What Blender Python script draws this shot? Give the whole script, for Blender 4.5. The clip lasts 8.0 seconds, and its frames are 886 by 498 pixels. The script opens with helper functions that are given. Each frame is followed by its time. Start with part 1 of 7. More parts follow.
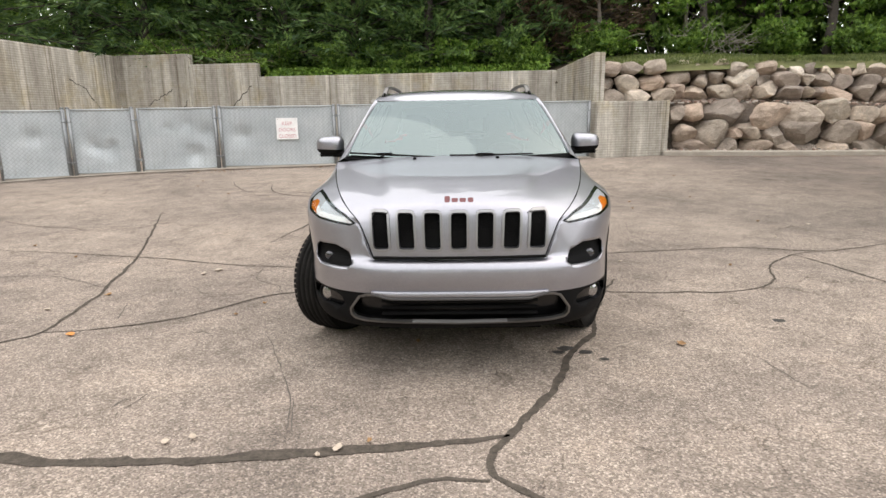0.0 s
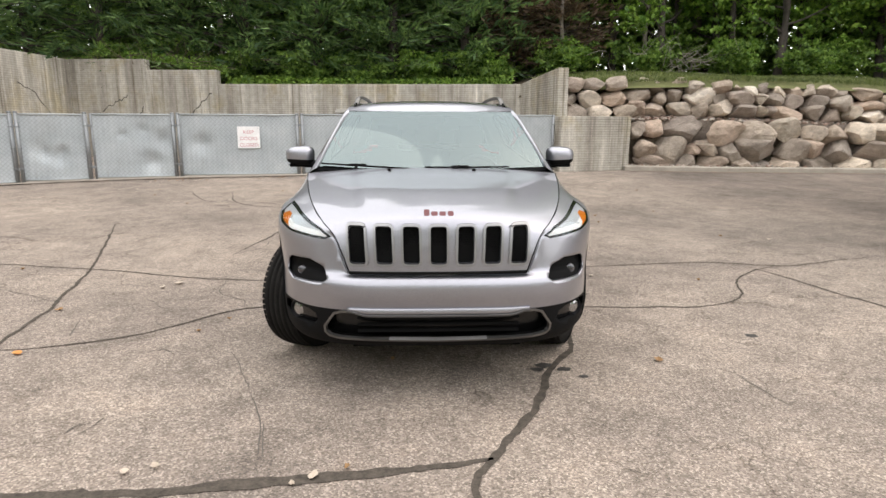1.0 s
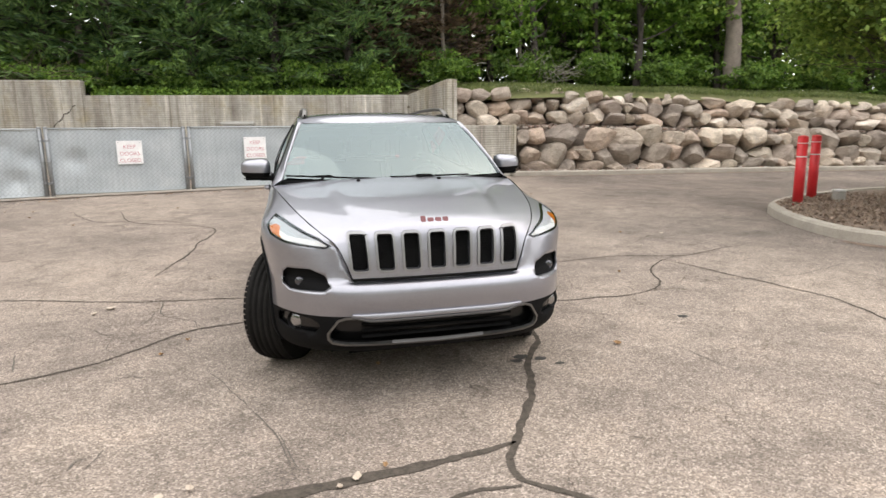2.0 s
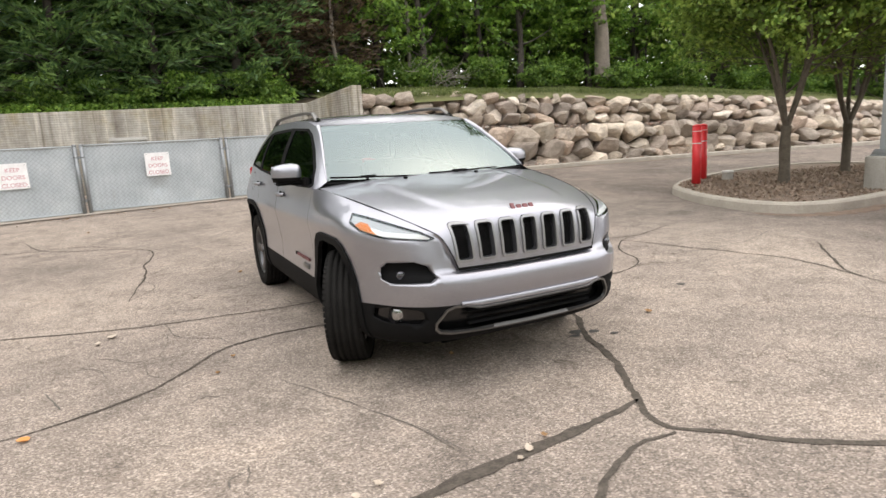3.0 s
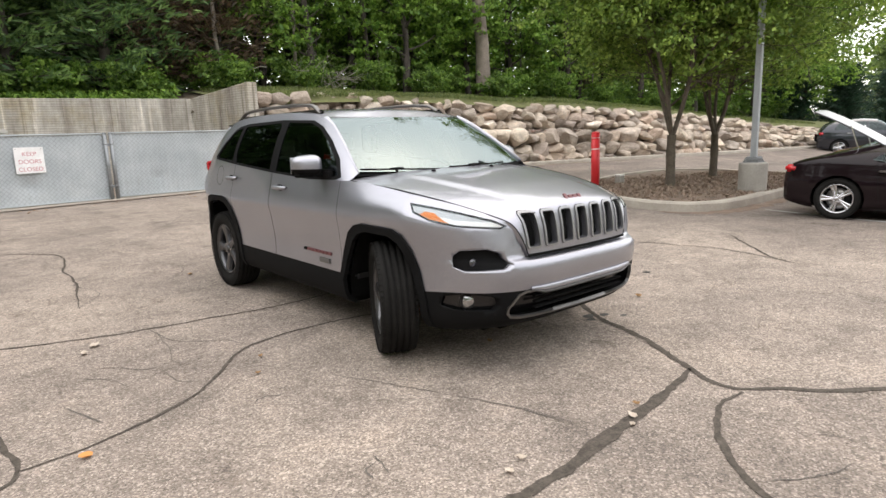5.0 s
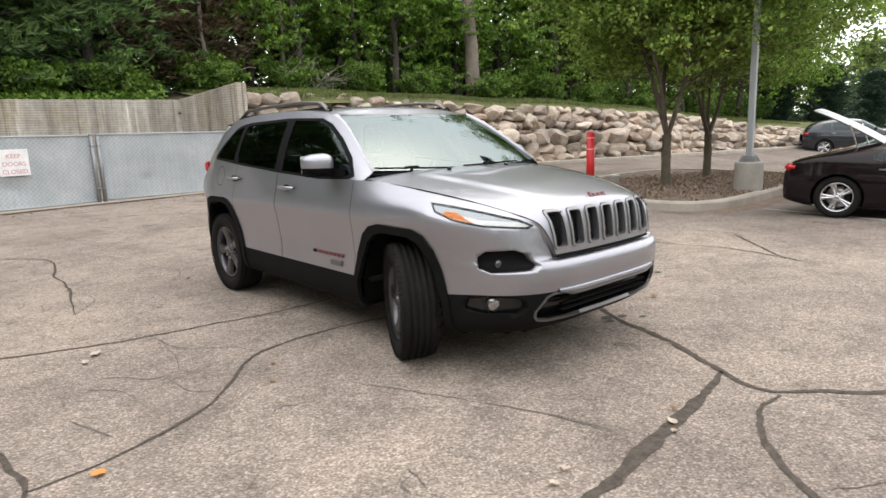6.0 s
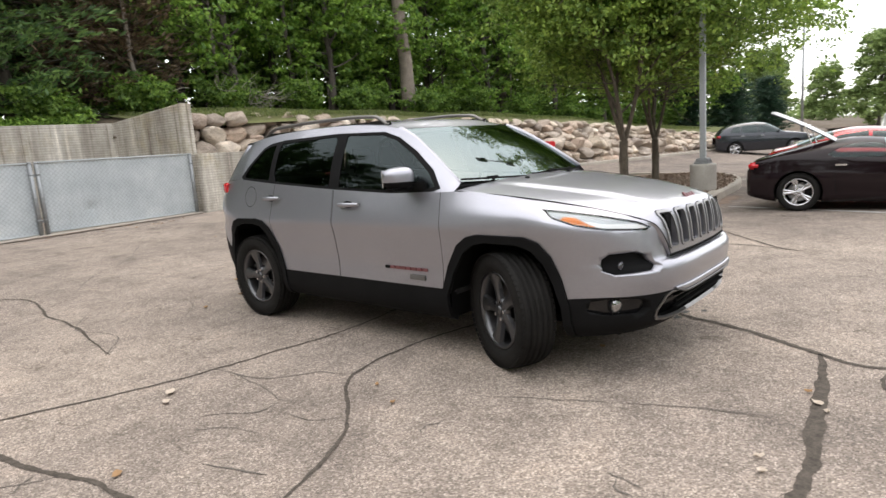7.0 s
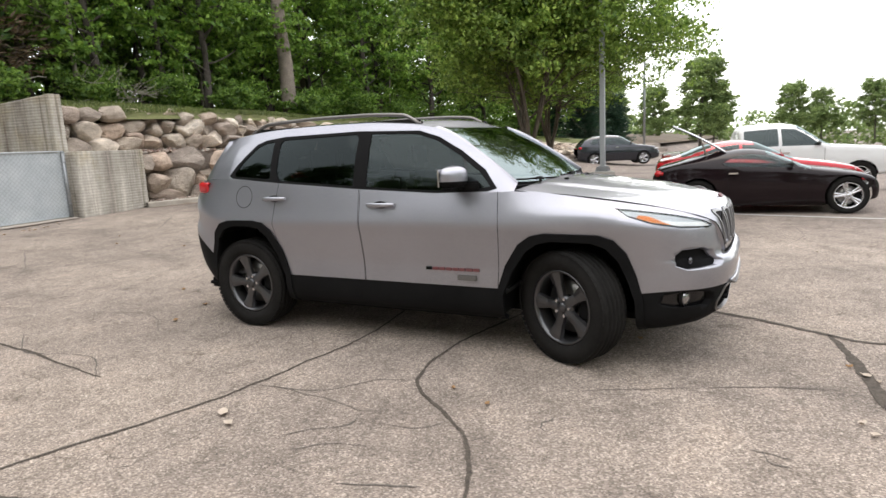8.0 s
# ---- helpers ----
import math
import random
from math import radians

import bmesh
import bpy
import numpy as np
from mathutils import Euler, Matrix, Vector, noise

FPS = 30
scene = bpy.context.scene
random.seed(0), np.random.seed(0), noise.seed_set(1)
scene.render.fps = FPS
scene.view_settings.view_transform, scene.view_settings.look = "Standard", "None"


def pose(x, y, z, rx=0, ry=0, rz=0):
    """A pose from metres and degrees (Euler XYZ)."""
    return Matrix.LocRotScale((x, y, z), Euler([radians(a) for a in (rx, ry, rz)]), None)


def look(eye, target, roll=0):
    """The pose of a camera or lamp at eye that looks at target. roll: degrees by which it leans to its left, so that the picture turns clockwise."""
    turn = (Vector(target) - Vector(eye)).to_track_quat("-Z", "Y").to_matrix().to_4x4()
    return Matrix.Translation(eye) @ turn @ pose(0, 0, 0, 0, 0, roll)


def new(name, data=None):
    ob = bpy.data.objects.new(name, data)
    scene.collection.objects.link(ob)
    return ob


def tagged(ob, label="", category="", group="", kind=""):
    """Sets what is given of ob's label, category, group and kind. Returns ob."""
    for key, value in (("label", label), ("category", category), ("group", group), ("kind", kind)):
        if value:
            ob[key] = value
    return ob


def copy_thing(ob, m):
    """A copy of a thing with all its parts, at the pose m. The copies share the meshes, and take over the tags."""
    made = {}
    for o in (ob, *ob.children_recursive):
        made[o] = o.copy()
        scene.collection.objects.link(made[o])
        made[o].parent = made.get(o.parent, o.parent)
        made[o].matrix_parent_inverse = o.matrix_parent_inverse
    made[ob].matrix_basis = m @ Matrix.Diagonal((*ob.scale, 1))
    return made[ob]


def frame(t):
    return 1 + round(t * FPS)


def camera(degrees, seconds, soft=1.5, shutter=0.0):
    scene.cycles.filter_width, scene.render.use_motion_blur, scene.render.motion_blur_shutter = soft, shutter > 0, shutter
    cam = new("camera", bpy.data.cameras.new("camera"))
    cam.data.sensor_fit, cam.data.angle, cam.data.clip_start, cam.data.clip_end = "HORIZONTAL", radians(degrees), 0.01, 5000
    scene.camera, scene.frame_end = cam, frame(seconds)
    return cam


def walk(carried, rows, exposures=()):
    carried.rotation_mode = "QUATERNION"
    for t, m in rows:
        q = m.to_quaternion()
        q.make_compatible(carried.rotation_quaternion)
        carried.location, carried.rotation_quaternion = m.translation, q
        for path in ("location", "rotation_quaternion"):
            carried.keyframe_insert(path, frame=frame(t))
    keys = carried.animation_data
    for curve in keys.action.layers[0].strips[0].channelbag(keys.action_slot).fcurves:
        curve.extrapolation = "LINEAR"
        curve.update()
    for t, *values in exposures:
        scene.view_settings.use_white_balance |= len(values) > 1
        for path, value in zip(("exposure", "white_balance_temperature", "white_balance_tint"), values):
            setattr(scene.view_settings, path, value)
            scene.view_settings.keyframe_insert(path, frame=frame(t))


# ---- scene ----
cam = camera(72.0, 8.0, 1.5, 0.25)
PATH = [
    (0, (-0.014, -5.335, 1.431), (-0.058, -3.384, 0.996), -0.9),
    (0.5, (-0.072, -5.313, 1.438), (-0.053, -3.357, 1.024), -0.5),
    (1, (-0.11, -5.23, 1.427), (-0.025, -3.272, 1.028), 0.2),
    (1.5, (-0.306, -5.218, 1.407), (-0.043, -3.274, 1.014), 1.2),
    (2, (-0.76, -5.316, 1.433), (-0.276, -3.411, 1.063), -0.7),
    (2.2, (-0.962, -5.289, 1.401), (-0.403, -3.405, 1.032), -1.5),
    (3.3, (-2.234, -4.911, 1.39), (-1.277, -3.19, 1.04), -3.9),
    (3.5, (-2.37, -4.82, 1.364), (-1.37, -3.122, 1.021), -4.1),
    (4, (-2.723, -4.653, 1.363), (-1.618, -3.029, 0.987), -3.2),
    (4.5, (-2.963, -4.536, 1.377), (-1.776, -2.967, 1.017), -2.4),
    (4.7, (-2.972, -4.515, 1.372), (-1.756, -2.969, 1.009), -2.2),
    (5.8, (-2.968, -4.337, 1.37), (-1.679, -2.851, 1.008), -2.0),
    (6, (-3.046, -4.253, 1.35), (-1.759, -2.766, 0.988), -2.2),
    (6.5, (-3.47, -3.945, 1.382), (-2.125, -2.502, 1.054), -3.4),
    (7, (-3.81, -3.461, 1.376), (-2.331, -2.155, 1.048), -4.3),
    (7.5, (-4.208, -2.928, 1.399), (-2.573, -1.829, 1.051), -3.9),
    (8, (-4.507, -2.373, 1.411), (-2.762, -1.456, 1.074), -2.9),
]
walk(cam, [(t, look(eye, target, roll)) for t, eye, target, roll in PATH], [(0.0, -0.05, 6780, 11), (2.0, 0.0, 6760, 11), (3.5, 0.06, 6750, 11), (4.5, 0.03, 6710, 11), (6.0, -0.05, 6640, 11), (8.0, -0.06, 6580, 11)])

# ---- world, sun ----
world = bpy.data.worlds.new("overcast_sky")
scene.world = world
world.use_nodes = True
wn, wl = world.node_tree.nodes, world.node_tree.links
wn.clear()
sky = wn.new("ShaderNodeTexSky")
sky.sky_type = "NISHITA"
sky.sun_disc = False
sky.sun_elevation = radians(61)
sky.sun_rotation = radians(79)
sky.dust_density = 4.0
sky_bg = wn.new("ShaderNodeBackground")
sky_bg.inputs[1].default_value = 0.07
wl.new(sky.outputs[0], sky_bg.inputs[0])
cloud_bg = wn.new("ShaderNodeBackground")
cloud_bg.inputs[0].default_value = (0.98, 0.99, 1.0, 1)
cloud_bg.inputs[1].default_value = 2.2
add = wn.new("ShaderNodeAddShader")
wl.new(sky_bg.outputs[0], add.inputs[0])
wl.new(cloud_bg.outputs[0], add.inputs[1])
wout = wn.new("ShaderNodeOutputWorld")
wl.new(add.outputs[0], wout.inputs[0])

sun_data = bpy.data.lights.new("sun", "SUN")
sun_data.energy = 0.5
sun_data.angle = radians(60)
sun_data.color = (1.0, 0.96, 0.9)
sun = new("sun", sun_data)
sun.matrix_world = look((0, 0, 30), (16, -3, 0))


# ---- materials ----
def nodes(name):
    m = bpy.data.materials.new(name)
    m.use_nodes = True
    t = m.node_tree
    return m, t.nodes, t.links, t.nodes["Principled BSDF"]


def mapped(n, l, scale=(1, 1, 1), kind="Object"):
    c = n.new("ShaderNodeTexCoord")
    mp = n.new("ShaderNodeMapping")
    mp.inputs["Scale"].default_value = scale
    l.new(c.outputs[kind], mp.inputs[0])
    return mp.outputs[0]


def noise_tex(n, l, vec, scale, detail=6, rough=0.6):
    x = n.new("ShaderNodeTexNoise")
    x.inputs["Scale"].default_value, x.inputs["Detail"].default_value, x.inputs["Roughness"].default_value = scale, detail, rough
    l.new(vec, x.inputs["Vector"])
    return x.outputs["Fac"]


def ramp(n, l, fac, stops):
    r = n.new("ShaderNodeValToRGB")
    e = r.color_ramp.elements
    while len(e) < len(stops):
        e.new(0.5)
    for k, (p, c) in enumerate(stops):
        e[k].position, e[k].color = p, (*c, 1)
    l.new(fac, r.inputs[0])
    return r.outputs[0]


def mixed(n, l, fac, a, b, mode="MIX"):
    x = n.new("ShaderNodeMix")
    x.data_type, x.blend_type = "RGBA", mode
    for sock, v in ((x.inputs[0], fac), (x.inputs[6], a), (x.inputs[7], b)):
        if isinstance(v, (int, float)):
            sock.default_value = v
        elif isinstance(v, tuple):
            sock.default_value = (*v, 1)
        else:
            l.new(v, sock)
    return x.outputs[2]


def bump(n, l, b, fac, strength, distance):
    x = n.new("ShaderNodeBump")
    x.inputs["Strength"].default_value, x.inputs["Distance"].default_value = strength, distance
    l.new(fac, x.inputs["Height"])
    l.new(x.outputs[0], b.inputs["Normal"])
    return x


def pbr(name, dark, light, scale=4.0, rough=0.7, metal=0.0, fine=60.0, relief=0.0, coat=0.0, spec=0.5, rand=0.0, rough2=None):
    """A surface whose colour wanders between two tones at two scales, with fine relief."""
    m, n, l, b = nodes(name)
    v = mapped(n, l)
    big, small = noise_tex(n, l, v, scale), noise_tex(n, l, v, fine, 4)
    half = tuple((p + q) / 2 for p, q in zip(dark, light))
    c = mixed(n, l, 0.4, ramp(n, l, big, [(0.3, dark), (0.7, light)]), ramp(n, l, small, [(0.3, dark), (0.5, half), (0.7, light)]))
    if rand:
        info = n.new("ShaderNodeObjectInfo")
        g = ramp(n, l, info.outputs["Random"], [(0.0, (1 - rand,) * 3), (1.0, (1 + rand,) * 3)])
        c = mixed(n, l, 1.0, c, g, "MULTIPLY")
    l.new(c, b.inputs["Base Color"])
    b.inputs["Roughness"].default_value, b.inputs["Metallic"].default_value = rough, metal
    b.inputs["Coat Weight"].default_value, b.inputs["Specular IOR Level"].default_value = coat, spec
    if rough2 is not None:
        r = n.new("ShaderNodeMapRange")
        r.inputs["To Min"].default_value, r.inputs["To Max"].default_value = rough, rough2
        l.new(big, r.inputs[0])
        l.new(r.outputs[0], b.inputs["Roughness"])
    if relief:
        bump(n, l, b, small, 0.6, relief)
    return m


def asphalt_material():
    m, n, l, b = nodes("asphalt")
    v = mapped(n, l)
    stones = n.new("ShaderNodeTexVoronoi")
    stones.inputs["Scale"].default_value = 125
    l.new(v, stones.inputs["Vector"])
    sep = n.new("ShaderNodeSeparateColor")
    l.new(stones.outputs["Color"], sep.inputs[0])
    speck = ramp(n, l, sep.outputs[0], [(0.0, (0.17, 0.143, 0.122)), (0.42, (0.277, 0.234, 0.2)), (0.8, (0.372, 0.314, 0.269)), (1.0, (0.56, 0.48, 0.416))])
    wide = ramp(n, l, noise_tex(n, l, v, 0.35, 8, 0.65), [(0.28, (0.54, 0.535, 0.535)), (0.47, (0.92, 0.91, 0.905)), (0.66, (1.2, 1.185, 1.16))])
    mid = ramp(n, l, noise_tex(n, l, v, 3.0, 8, 0.7), [(0.3, (0.66, 0.655, 0.65)), (0.52, (1, 1, 1)), (0.74, (1.2, 1.17, 1.14))])
    grit = ramp(n, l, noise_tex(n, l, v, 26, 6, 0.75), [(0.3, (0.68, 0.67, 0.655)), (0.6, (1.05, 1.05, 1.05))])
    c = mixed(n, l, 1.0, mixed(n, l, 1.0, mixed(n, l, 1.0, speck, wide, "MULTIPLY"), mid, "MULTIPLY"), grit, "MULTIPLY")
    # a web of fine age cracks, in patches
    warp = n.new("ShaderNodeTexNoise")
    warp.inputs["Scale"].default_value, warp.inputs["Detail"].default_value = 2.2, 5
    l.new(v, warp.inputs["Vector"])
    bent = n.new("ShaderNodeVectorMath")
    bent.operation = "MULTIPLY_ADD"
    l.new(warp.outputs["Color"], bent.inputs[0])
    bent.inputs[1].default_value = (0.7, 0.7, 0.0)
    l.new(v, bent.inputs[2])
    web = n.new("ShaderNodeTexVoronoi")
    web.feature = "DISTANCE_TO_EDGE"
    web.inputs["Scale"].default_value = 1.15
    l.new(bent.outputs[0], web.inputs["Vector"])
    thin = ramp(n, l, web.outputs["Distance"], [(0.0, (0.55, 0.53, 0.51)), (0.005, (0.76, 0.75, 0.74)), (0.012, (1, 1, 1))])
    patch_fac = n.new("ShaderNodeMapRange")
    patch_fac.inputs["From Min"].default_value, patch_fac.inputs["From Max"].default_value = 0.47, 0.6
    l.new(noise_tex(n, l, v, 0.6, 4), patch_fac.inputs[0])
    c = mixed(n, l, patch_fac.outputs[0], c, mixed(n, l, 1.0, c, thin, "MULTIPLY"))
    # finer crazing between the larger cracks
    craze = n.new("ShaderNodeTexVoronoi")
    craze.feature = "DISTANCE_TO_EDGE"
    craze.inputs["Scale"].default_value = 2.9
    l.new(bent.outputs[0], craze.inputs["Vector"])
    fine = ramp(n, l, craze.outputs["Distance"], [(0.0, (0.5, 0.48, 0.46)), (0.008, (0.74, 0.73, 0.72)), (0.02, (1, 1, 1))])
    craze_fac = n.new("ShaderNodeMapRange")
    craze_fac.inputs["From Min"].default_value, craze_fac.inputs["From Max"].default_value = 0.5, 0.62
    l.new(noise_tex(n, l, v, 0.9, 5), craze_fac.inputs[0])
    c = mixed(n, l, craze_fac.outputs[0], c, mixed(n, l, 1.0, c, fine, "MULTIPLY"))
    # the far lane is a darker, newer mix
    sepv = n.new("ShaderNodeSeparateXYZ")
    l.new(mapped(n, l), sepv.inputs[0])
    wob = n.new("ShaderNodeMath")
    wob.operation = "MULTIPLY_ADD"
    l.new(noise_tex(n, l, v, 0.5, 4), wob.inputs[0])
    wob.inputs[1].default_value = 2.5
    l.new(sepv.outputs[0], wob.inputs[2])
    lane = n.new("ShaderNodeMapRange")
    lane.inputs["From Min"].default_value, lane.inputs["From Max"].default_value = 5.0, 8.5
    l.new(wob.outputs[0], lane.inputs[0])
    c = mixed(n, l, lane.outputs[0], c, mixed(n, l, 1.0, c, (0.76, 0.755, 0.77), "MULTIPLY"))
    l.new(c, b.inputs["Base Color"])
    b.inputs["Roughness"].default_value = 0.88
    b.inputs["Specular IOR Level"].default_value = 0.3
    bump(n, l, b, stones.outputs["Distance"], 0.7, 0.006)
    return m


def wall_material():
    """Cast concrete with fine horizontal ribs, lift joints and rain streaks."""
    m, n, l, b = nodes("ribbed_concrete")
    v = mapped(n, l)
    streak = noise_tex(n, l, mapped(n, l, (1.6, 1.6, 0.16)), 1.2, 9, 0.7)
    c = ramp(n, l, streak, [(0.28, (0.19, 0.168, 0.142)), (0.43, (0.36, 0.332, 0.29)), (0.55, (0.48, 0.45, 0.4)), (0.7, (0.76, 0.725, 0.66))])
    c = mixed(n, l, 0.7, c, mixed(n, l, 1.0, c, ramp(n, l, noise_tex(n, l, v, 7, 8, 0.75), [(0.3, (0.68, 0.67, 0.64)), (0.7, (1.22, 1.22, 1.22))]), "MULTIPLY"))
    drip = noise_tex(n, l, mapped(n, l, (3.4, 3.4, 0.07)), 2.0, 6, 0.7)
    c = mixed(n, l, 1.0, c, ramp(n, l, drip, [(0.33, (0.52, 0.49, 0.44)), (0.45, (1, 1, 1)), (0.58, (1, 1, 1)), (0.68, (1.5, 1.5, 1.48))]), "MULTIPLY")
    moss = noise_tex(n, l, v, 0.8, 6, 0.65)
    c = mixed(n, l, 1.0, c, ramp(n, l, moss, [(0.5, (1, 1, 1)), (0.66, (0.9, 0.84, 0.68))]), "MULTIPLY")
    wave = n.new("ShaderNodeTexWave")
    wave.bands_direction = "Z"
    wave.inputs["Scale"].default_value = 5.0
    wave.inputs["Distortion"].default_value = 0.3
    l.new(v, wave.inputs["Vector"])
    c = mixed(n, l, 0.24, c, mixed(n, l, 1.0, c, ramp(n, l, wave.outputs["Fac"], [(0.25, (0.55, 0.54, 0.52)), (0.5, (1.1, 1.1, 1.1))]), "MULTIPLY"))
    l.new(c, b.inputs["Base Color"])
    b.inputs["Roughness"].default_value = 0.92
    bump(n, l, b, wave.outputs["Fac"], 0.5, 0.012)
    return m


def leaf_material(name, dark, light, trans=0.35):
    m, n, l, b = nodes(name)
    g = n.new("ShaderNodeNewGeometry")
    v = mapped(n, l)
    c1 = ramp(n, l, g.outputs["Random Per Island"], [(0.0, dark), (0.6, tuple((p + q) / 2 for p, q in zip(dark, light))), (1.0, light)])
    c2 = ramp(n, l, noise_tex(n, l, v, 0.9, 3), [(0.3, (0.6, 0.62, 0.55)), (0.7, (1.25, 1.2, 1.1))])
    c = mixed(n, l, 1.0, c1, c2, "MULTIPLY")
    l.new(c, b.inputs["Base Color"])
    b.inputs["Roughness"].default_value = 0.55
    t = n.new("ShaderNodeBsdfTranslucent")
    l.new(c, t.inputs[0])
    mx = n.new("ShaderNodeMixShader")
    mx.inputs[0].default_value = trans
    l.new(b.outputs[0], mx.inputs[1])
    l.new(t.outputs[0], mx.inputs[2])
    l.new(mx.outputs[0], n["Material Output"].inputs[0])
    return m


def paint_material(name, colour, flake=0.25, rough=0.32, metal=0.75):
    m, n, l, b = nodes(name)
    v = mapped(n, l)
    vo = n.new("ShaderNodeTexVoronoi")
    vo.inputs["Scale"].default_value = 900
    l.new(v, vo.inputs["Vector"])
    sep = n.new("ShaderNodeSeparateColor")
    l.new(vo.outputs["Color"], sep.inputs[0])
    c = ramp(n, l, sep.outputs[0], [(0.0, tuple(k * (1 - flake) for k in colour)), (1.0, tuple(min(1, k * (1 + flake)) for k in colour))])
    dust = ramp(n, l, noise_tex(n, l, v, 2.5, 7, 0.7), [(0.3, (0.93, 0.93, 0.92)), (0.7, (1, 1, 1))])
    l.new(mixed(n, l, 1.0, c, dust, "MULTIPLY"), b.inputs["Base Color"])
    b.inputs["Metallic"].default_value, b.inputs["Roughness"].default_value = metal, rough
    b.inputs["Specular IOR Level"].default_value = 0.5 * metal
    b.inputs["Coat Weight"].default_value, b.inputs["Coat Roughness"].default_value = 0.9, 0.04
    return m


def plain(name, colour, rough=0.5, metal=0.0, coat=0.0):
    return pbr(name, tuple(k * 0.85 for k in colour), tuple(min(1, k * 1.12) for k in colour), 8, rough, metal, 120, 0.0, coat)


ASPHALT = asphalt_material()
CONCRETE = wall_material()
KERB = pbr("kerb_concrete", (0.27, 0.24, 0.2), (0.46, 0.415, 0.355), 3, 0.9, 0, 40, 0.004)
BASE_CONCRETE = pbr("weathered_concrete", (0.27, 0.25, 0.22), (0.42, 0.4, 0.36), 3, 0.9, 0, 40, 0.004)
TAR = pbr("crack_sealer", (0.036, 0.031, 0.026), (0.125, 0.106, 0.088), 22, 0.85, 0, 90, 0.004, spec=0.12)
CRACK = pbr("open_crack", (0.08, 0.07, 0.06), (0.14, 0.122, 0.105), 20, 0.95, 0, 90, 0.004)
LINE_PAINT = pbr("worn_white_paint", (0.3, 0.29, 0.27), (0.62, 0.61, 0.58), 9, 0.8, 0, 50, 0.002)
GRASS = leaf_material("grass", (0.07, 0.105, 0.024), (0.21, 0.25, 0.08), 0.3)
SOIL = pbr("leaf_litter", (0.05, 0.04, 0.028), (0.16, 0.12, 0.08), 2, 0.95, 0, 30, 0.01)
MULCH = pbr("bark_mulch", (0.06, 0.044, 0.034), (0.26, 0.19, 0.14), 5, 0.95, 0, 45, 0.02)
GALV = pbr("galvanised_steel", (0.2, 0.21, 0.22), (0.38, 0.395, 0.405), 5, 0.5, 0.7, 60)
SHEET = pbr("grey_slat_sheet", (0.36, 0.39, 0.41), (0.5, 0.53, 0.55), 1.2, 0.55, 0.1, 25, 0.002)
PEAR_BARK = pbr("pear_bark", (0.055, 0.045, 0.034), (0.17, 0.14, 0.105), 6, 0.95, 0, 40, 0.02)
BARK = pbr("bark", (0.028, 0.023, 0.019), (0.095, 0.08, 0.066), 6, 0.95, 0, 40, 0.02)
PALE_BARK = pbr("pale_bark", (0.14, 0.115, 0.095), (0.3, 0.26, 0.22), 4, 0.95, 0, 40, 0.02)
LEAF_PEAR = leaf_material("pear_leaf", (0.09, 0.18, 0.03), (0.42, 0.58, 0.13), 0.46)
LEAF_MAPLE = leaf_material("maple_leaf", (0.08, 0.185, 0.03), (0.37, 0.57, 0.11), 0.5)
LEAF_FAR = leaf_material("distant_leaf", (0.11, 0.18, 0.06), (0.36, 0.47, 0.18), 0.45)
LEAF_OAK = leaf_material("woodland_leaf", (0.06, 0.135, 0.03), (0.28, 0.43, 0.09), 0.48)
NEEDLE = leaf_material("pine_needle", (0.042, 0.1, 0.04), (0.22, 0.35, 0.11), 0.4)
SPRUCE = leaf_material("spruce_needle", (0.012, 0.04, 0.024), (0.045, 0.1, 0.06), 0.2)
DRY_NEEDLE = leaf_material("dead_needle", (0.06, 0.04, 0.025), (0.21, 0.145, 0.09), 0.25)
DRY = pbr("dry_twigs", (0.06, 0.045, 0.03), (0.16, 0.12, 0.085), 6, 0.95, 0, 40)


# ---- mesh helpers ----
def solid(name, bm, mat, smooth=False):
    me = bpy.data.meshes.new(name)
    bm.normal_update()
    bm.to_mesh(me)
    bm.free()
    for k in mat if isinstance(mat, (list, tuple)) else [mat]:
        me.materials.append(k)
    if smooth:
        me.polygons.foreach_set("use_smooth", [True] * len(me.polygons))
    return me


def part(name, bm, mat, parent, label="", smooth=False):
    ob = new(name, solid(name, bm, mat, smooth))
    ob.parent = parent
    return tagged(ob, label)


def whole(name, bm, mat, label, category, kind="", group="", smooth=False):
    return tagged(new(name, solid(name, bm, mat, smooth)), label, category, group, kind)


def thing(name, label, category, group="", kind="", at=(0, 0, 0), turn=0.0):
    ob = new(name)
    ob.empty_display_size = 0.2
    ob.matrix_world = pose(*at, 0, 0, turn)
    return tagged(ob, label, category, group, kind)


def box(bm, lo, hi, bevel=0.0, m=None):
    lo, hi = Vector(lo), Vector(hi)
    r = bmesh.ops.create_cube(bm, size=1)
    mt = Matrix.Translation((lo + hi) / 2) @ Matrix.Diagonal((*(hi - lo), 1))
    bmesh.ops.transform(bm, matrix=(m or Matrix()) @ mt, verts=r["verts"])
    if bevel:
        vs = set(r["verts"])
        es = [e for e in bm.edges if e.verts[0] in vs and e.verts[1] in vs]
        bmesh.ops.bevel(bm, geom=es, offset=bevel, segments=2, affect="EDGES", clamp_overlap=True)
    return bm


def tube(bm, a, b, ra, rb=None, seg=10, caps=True):
    a, b = Vector(a), Vector(b)
    d = b - a
    q = d.to_track_quat("Z", "Y").to_matrix().to_4x4()
    bmesh.ops.create_cone(bm, cap_ends=caps, segments=seg, radius1=ra, radius2=ra if rb is None else rb, depth=d.length, matrix=Matrix.Translation((a + b) / 2) @ q)
    return bm


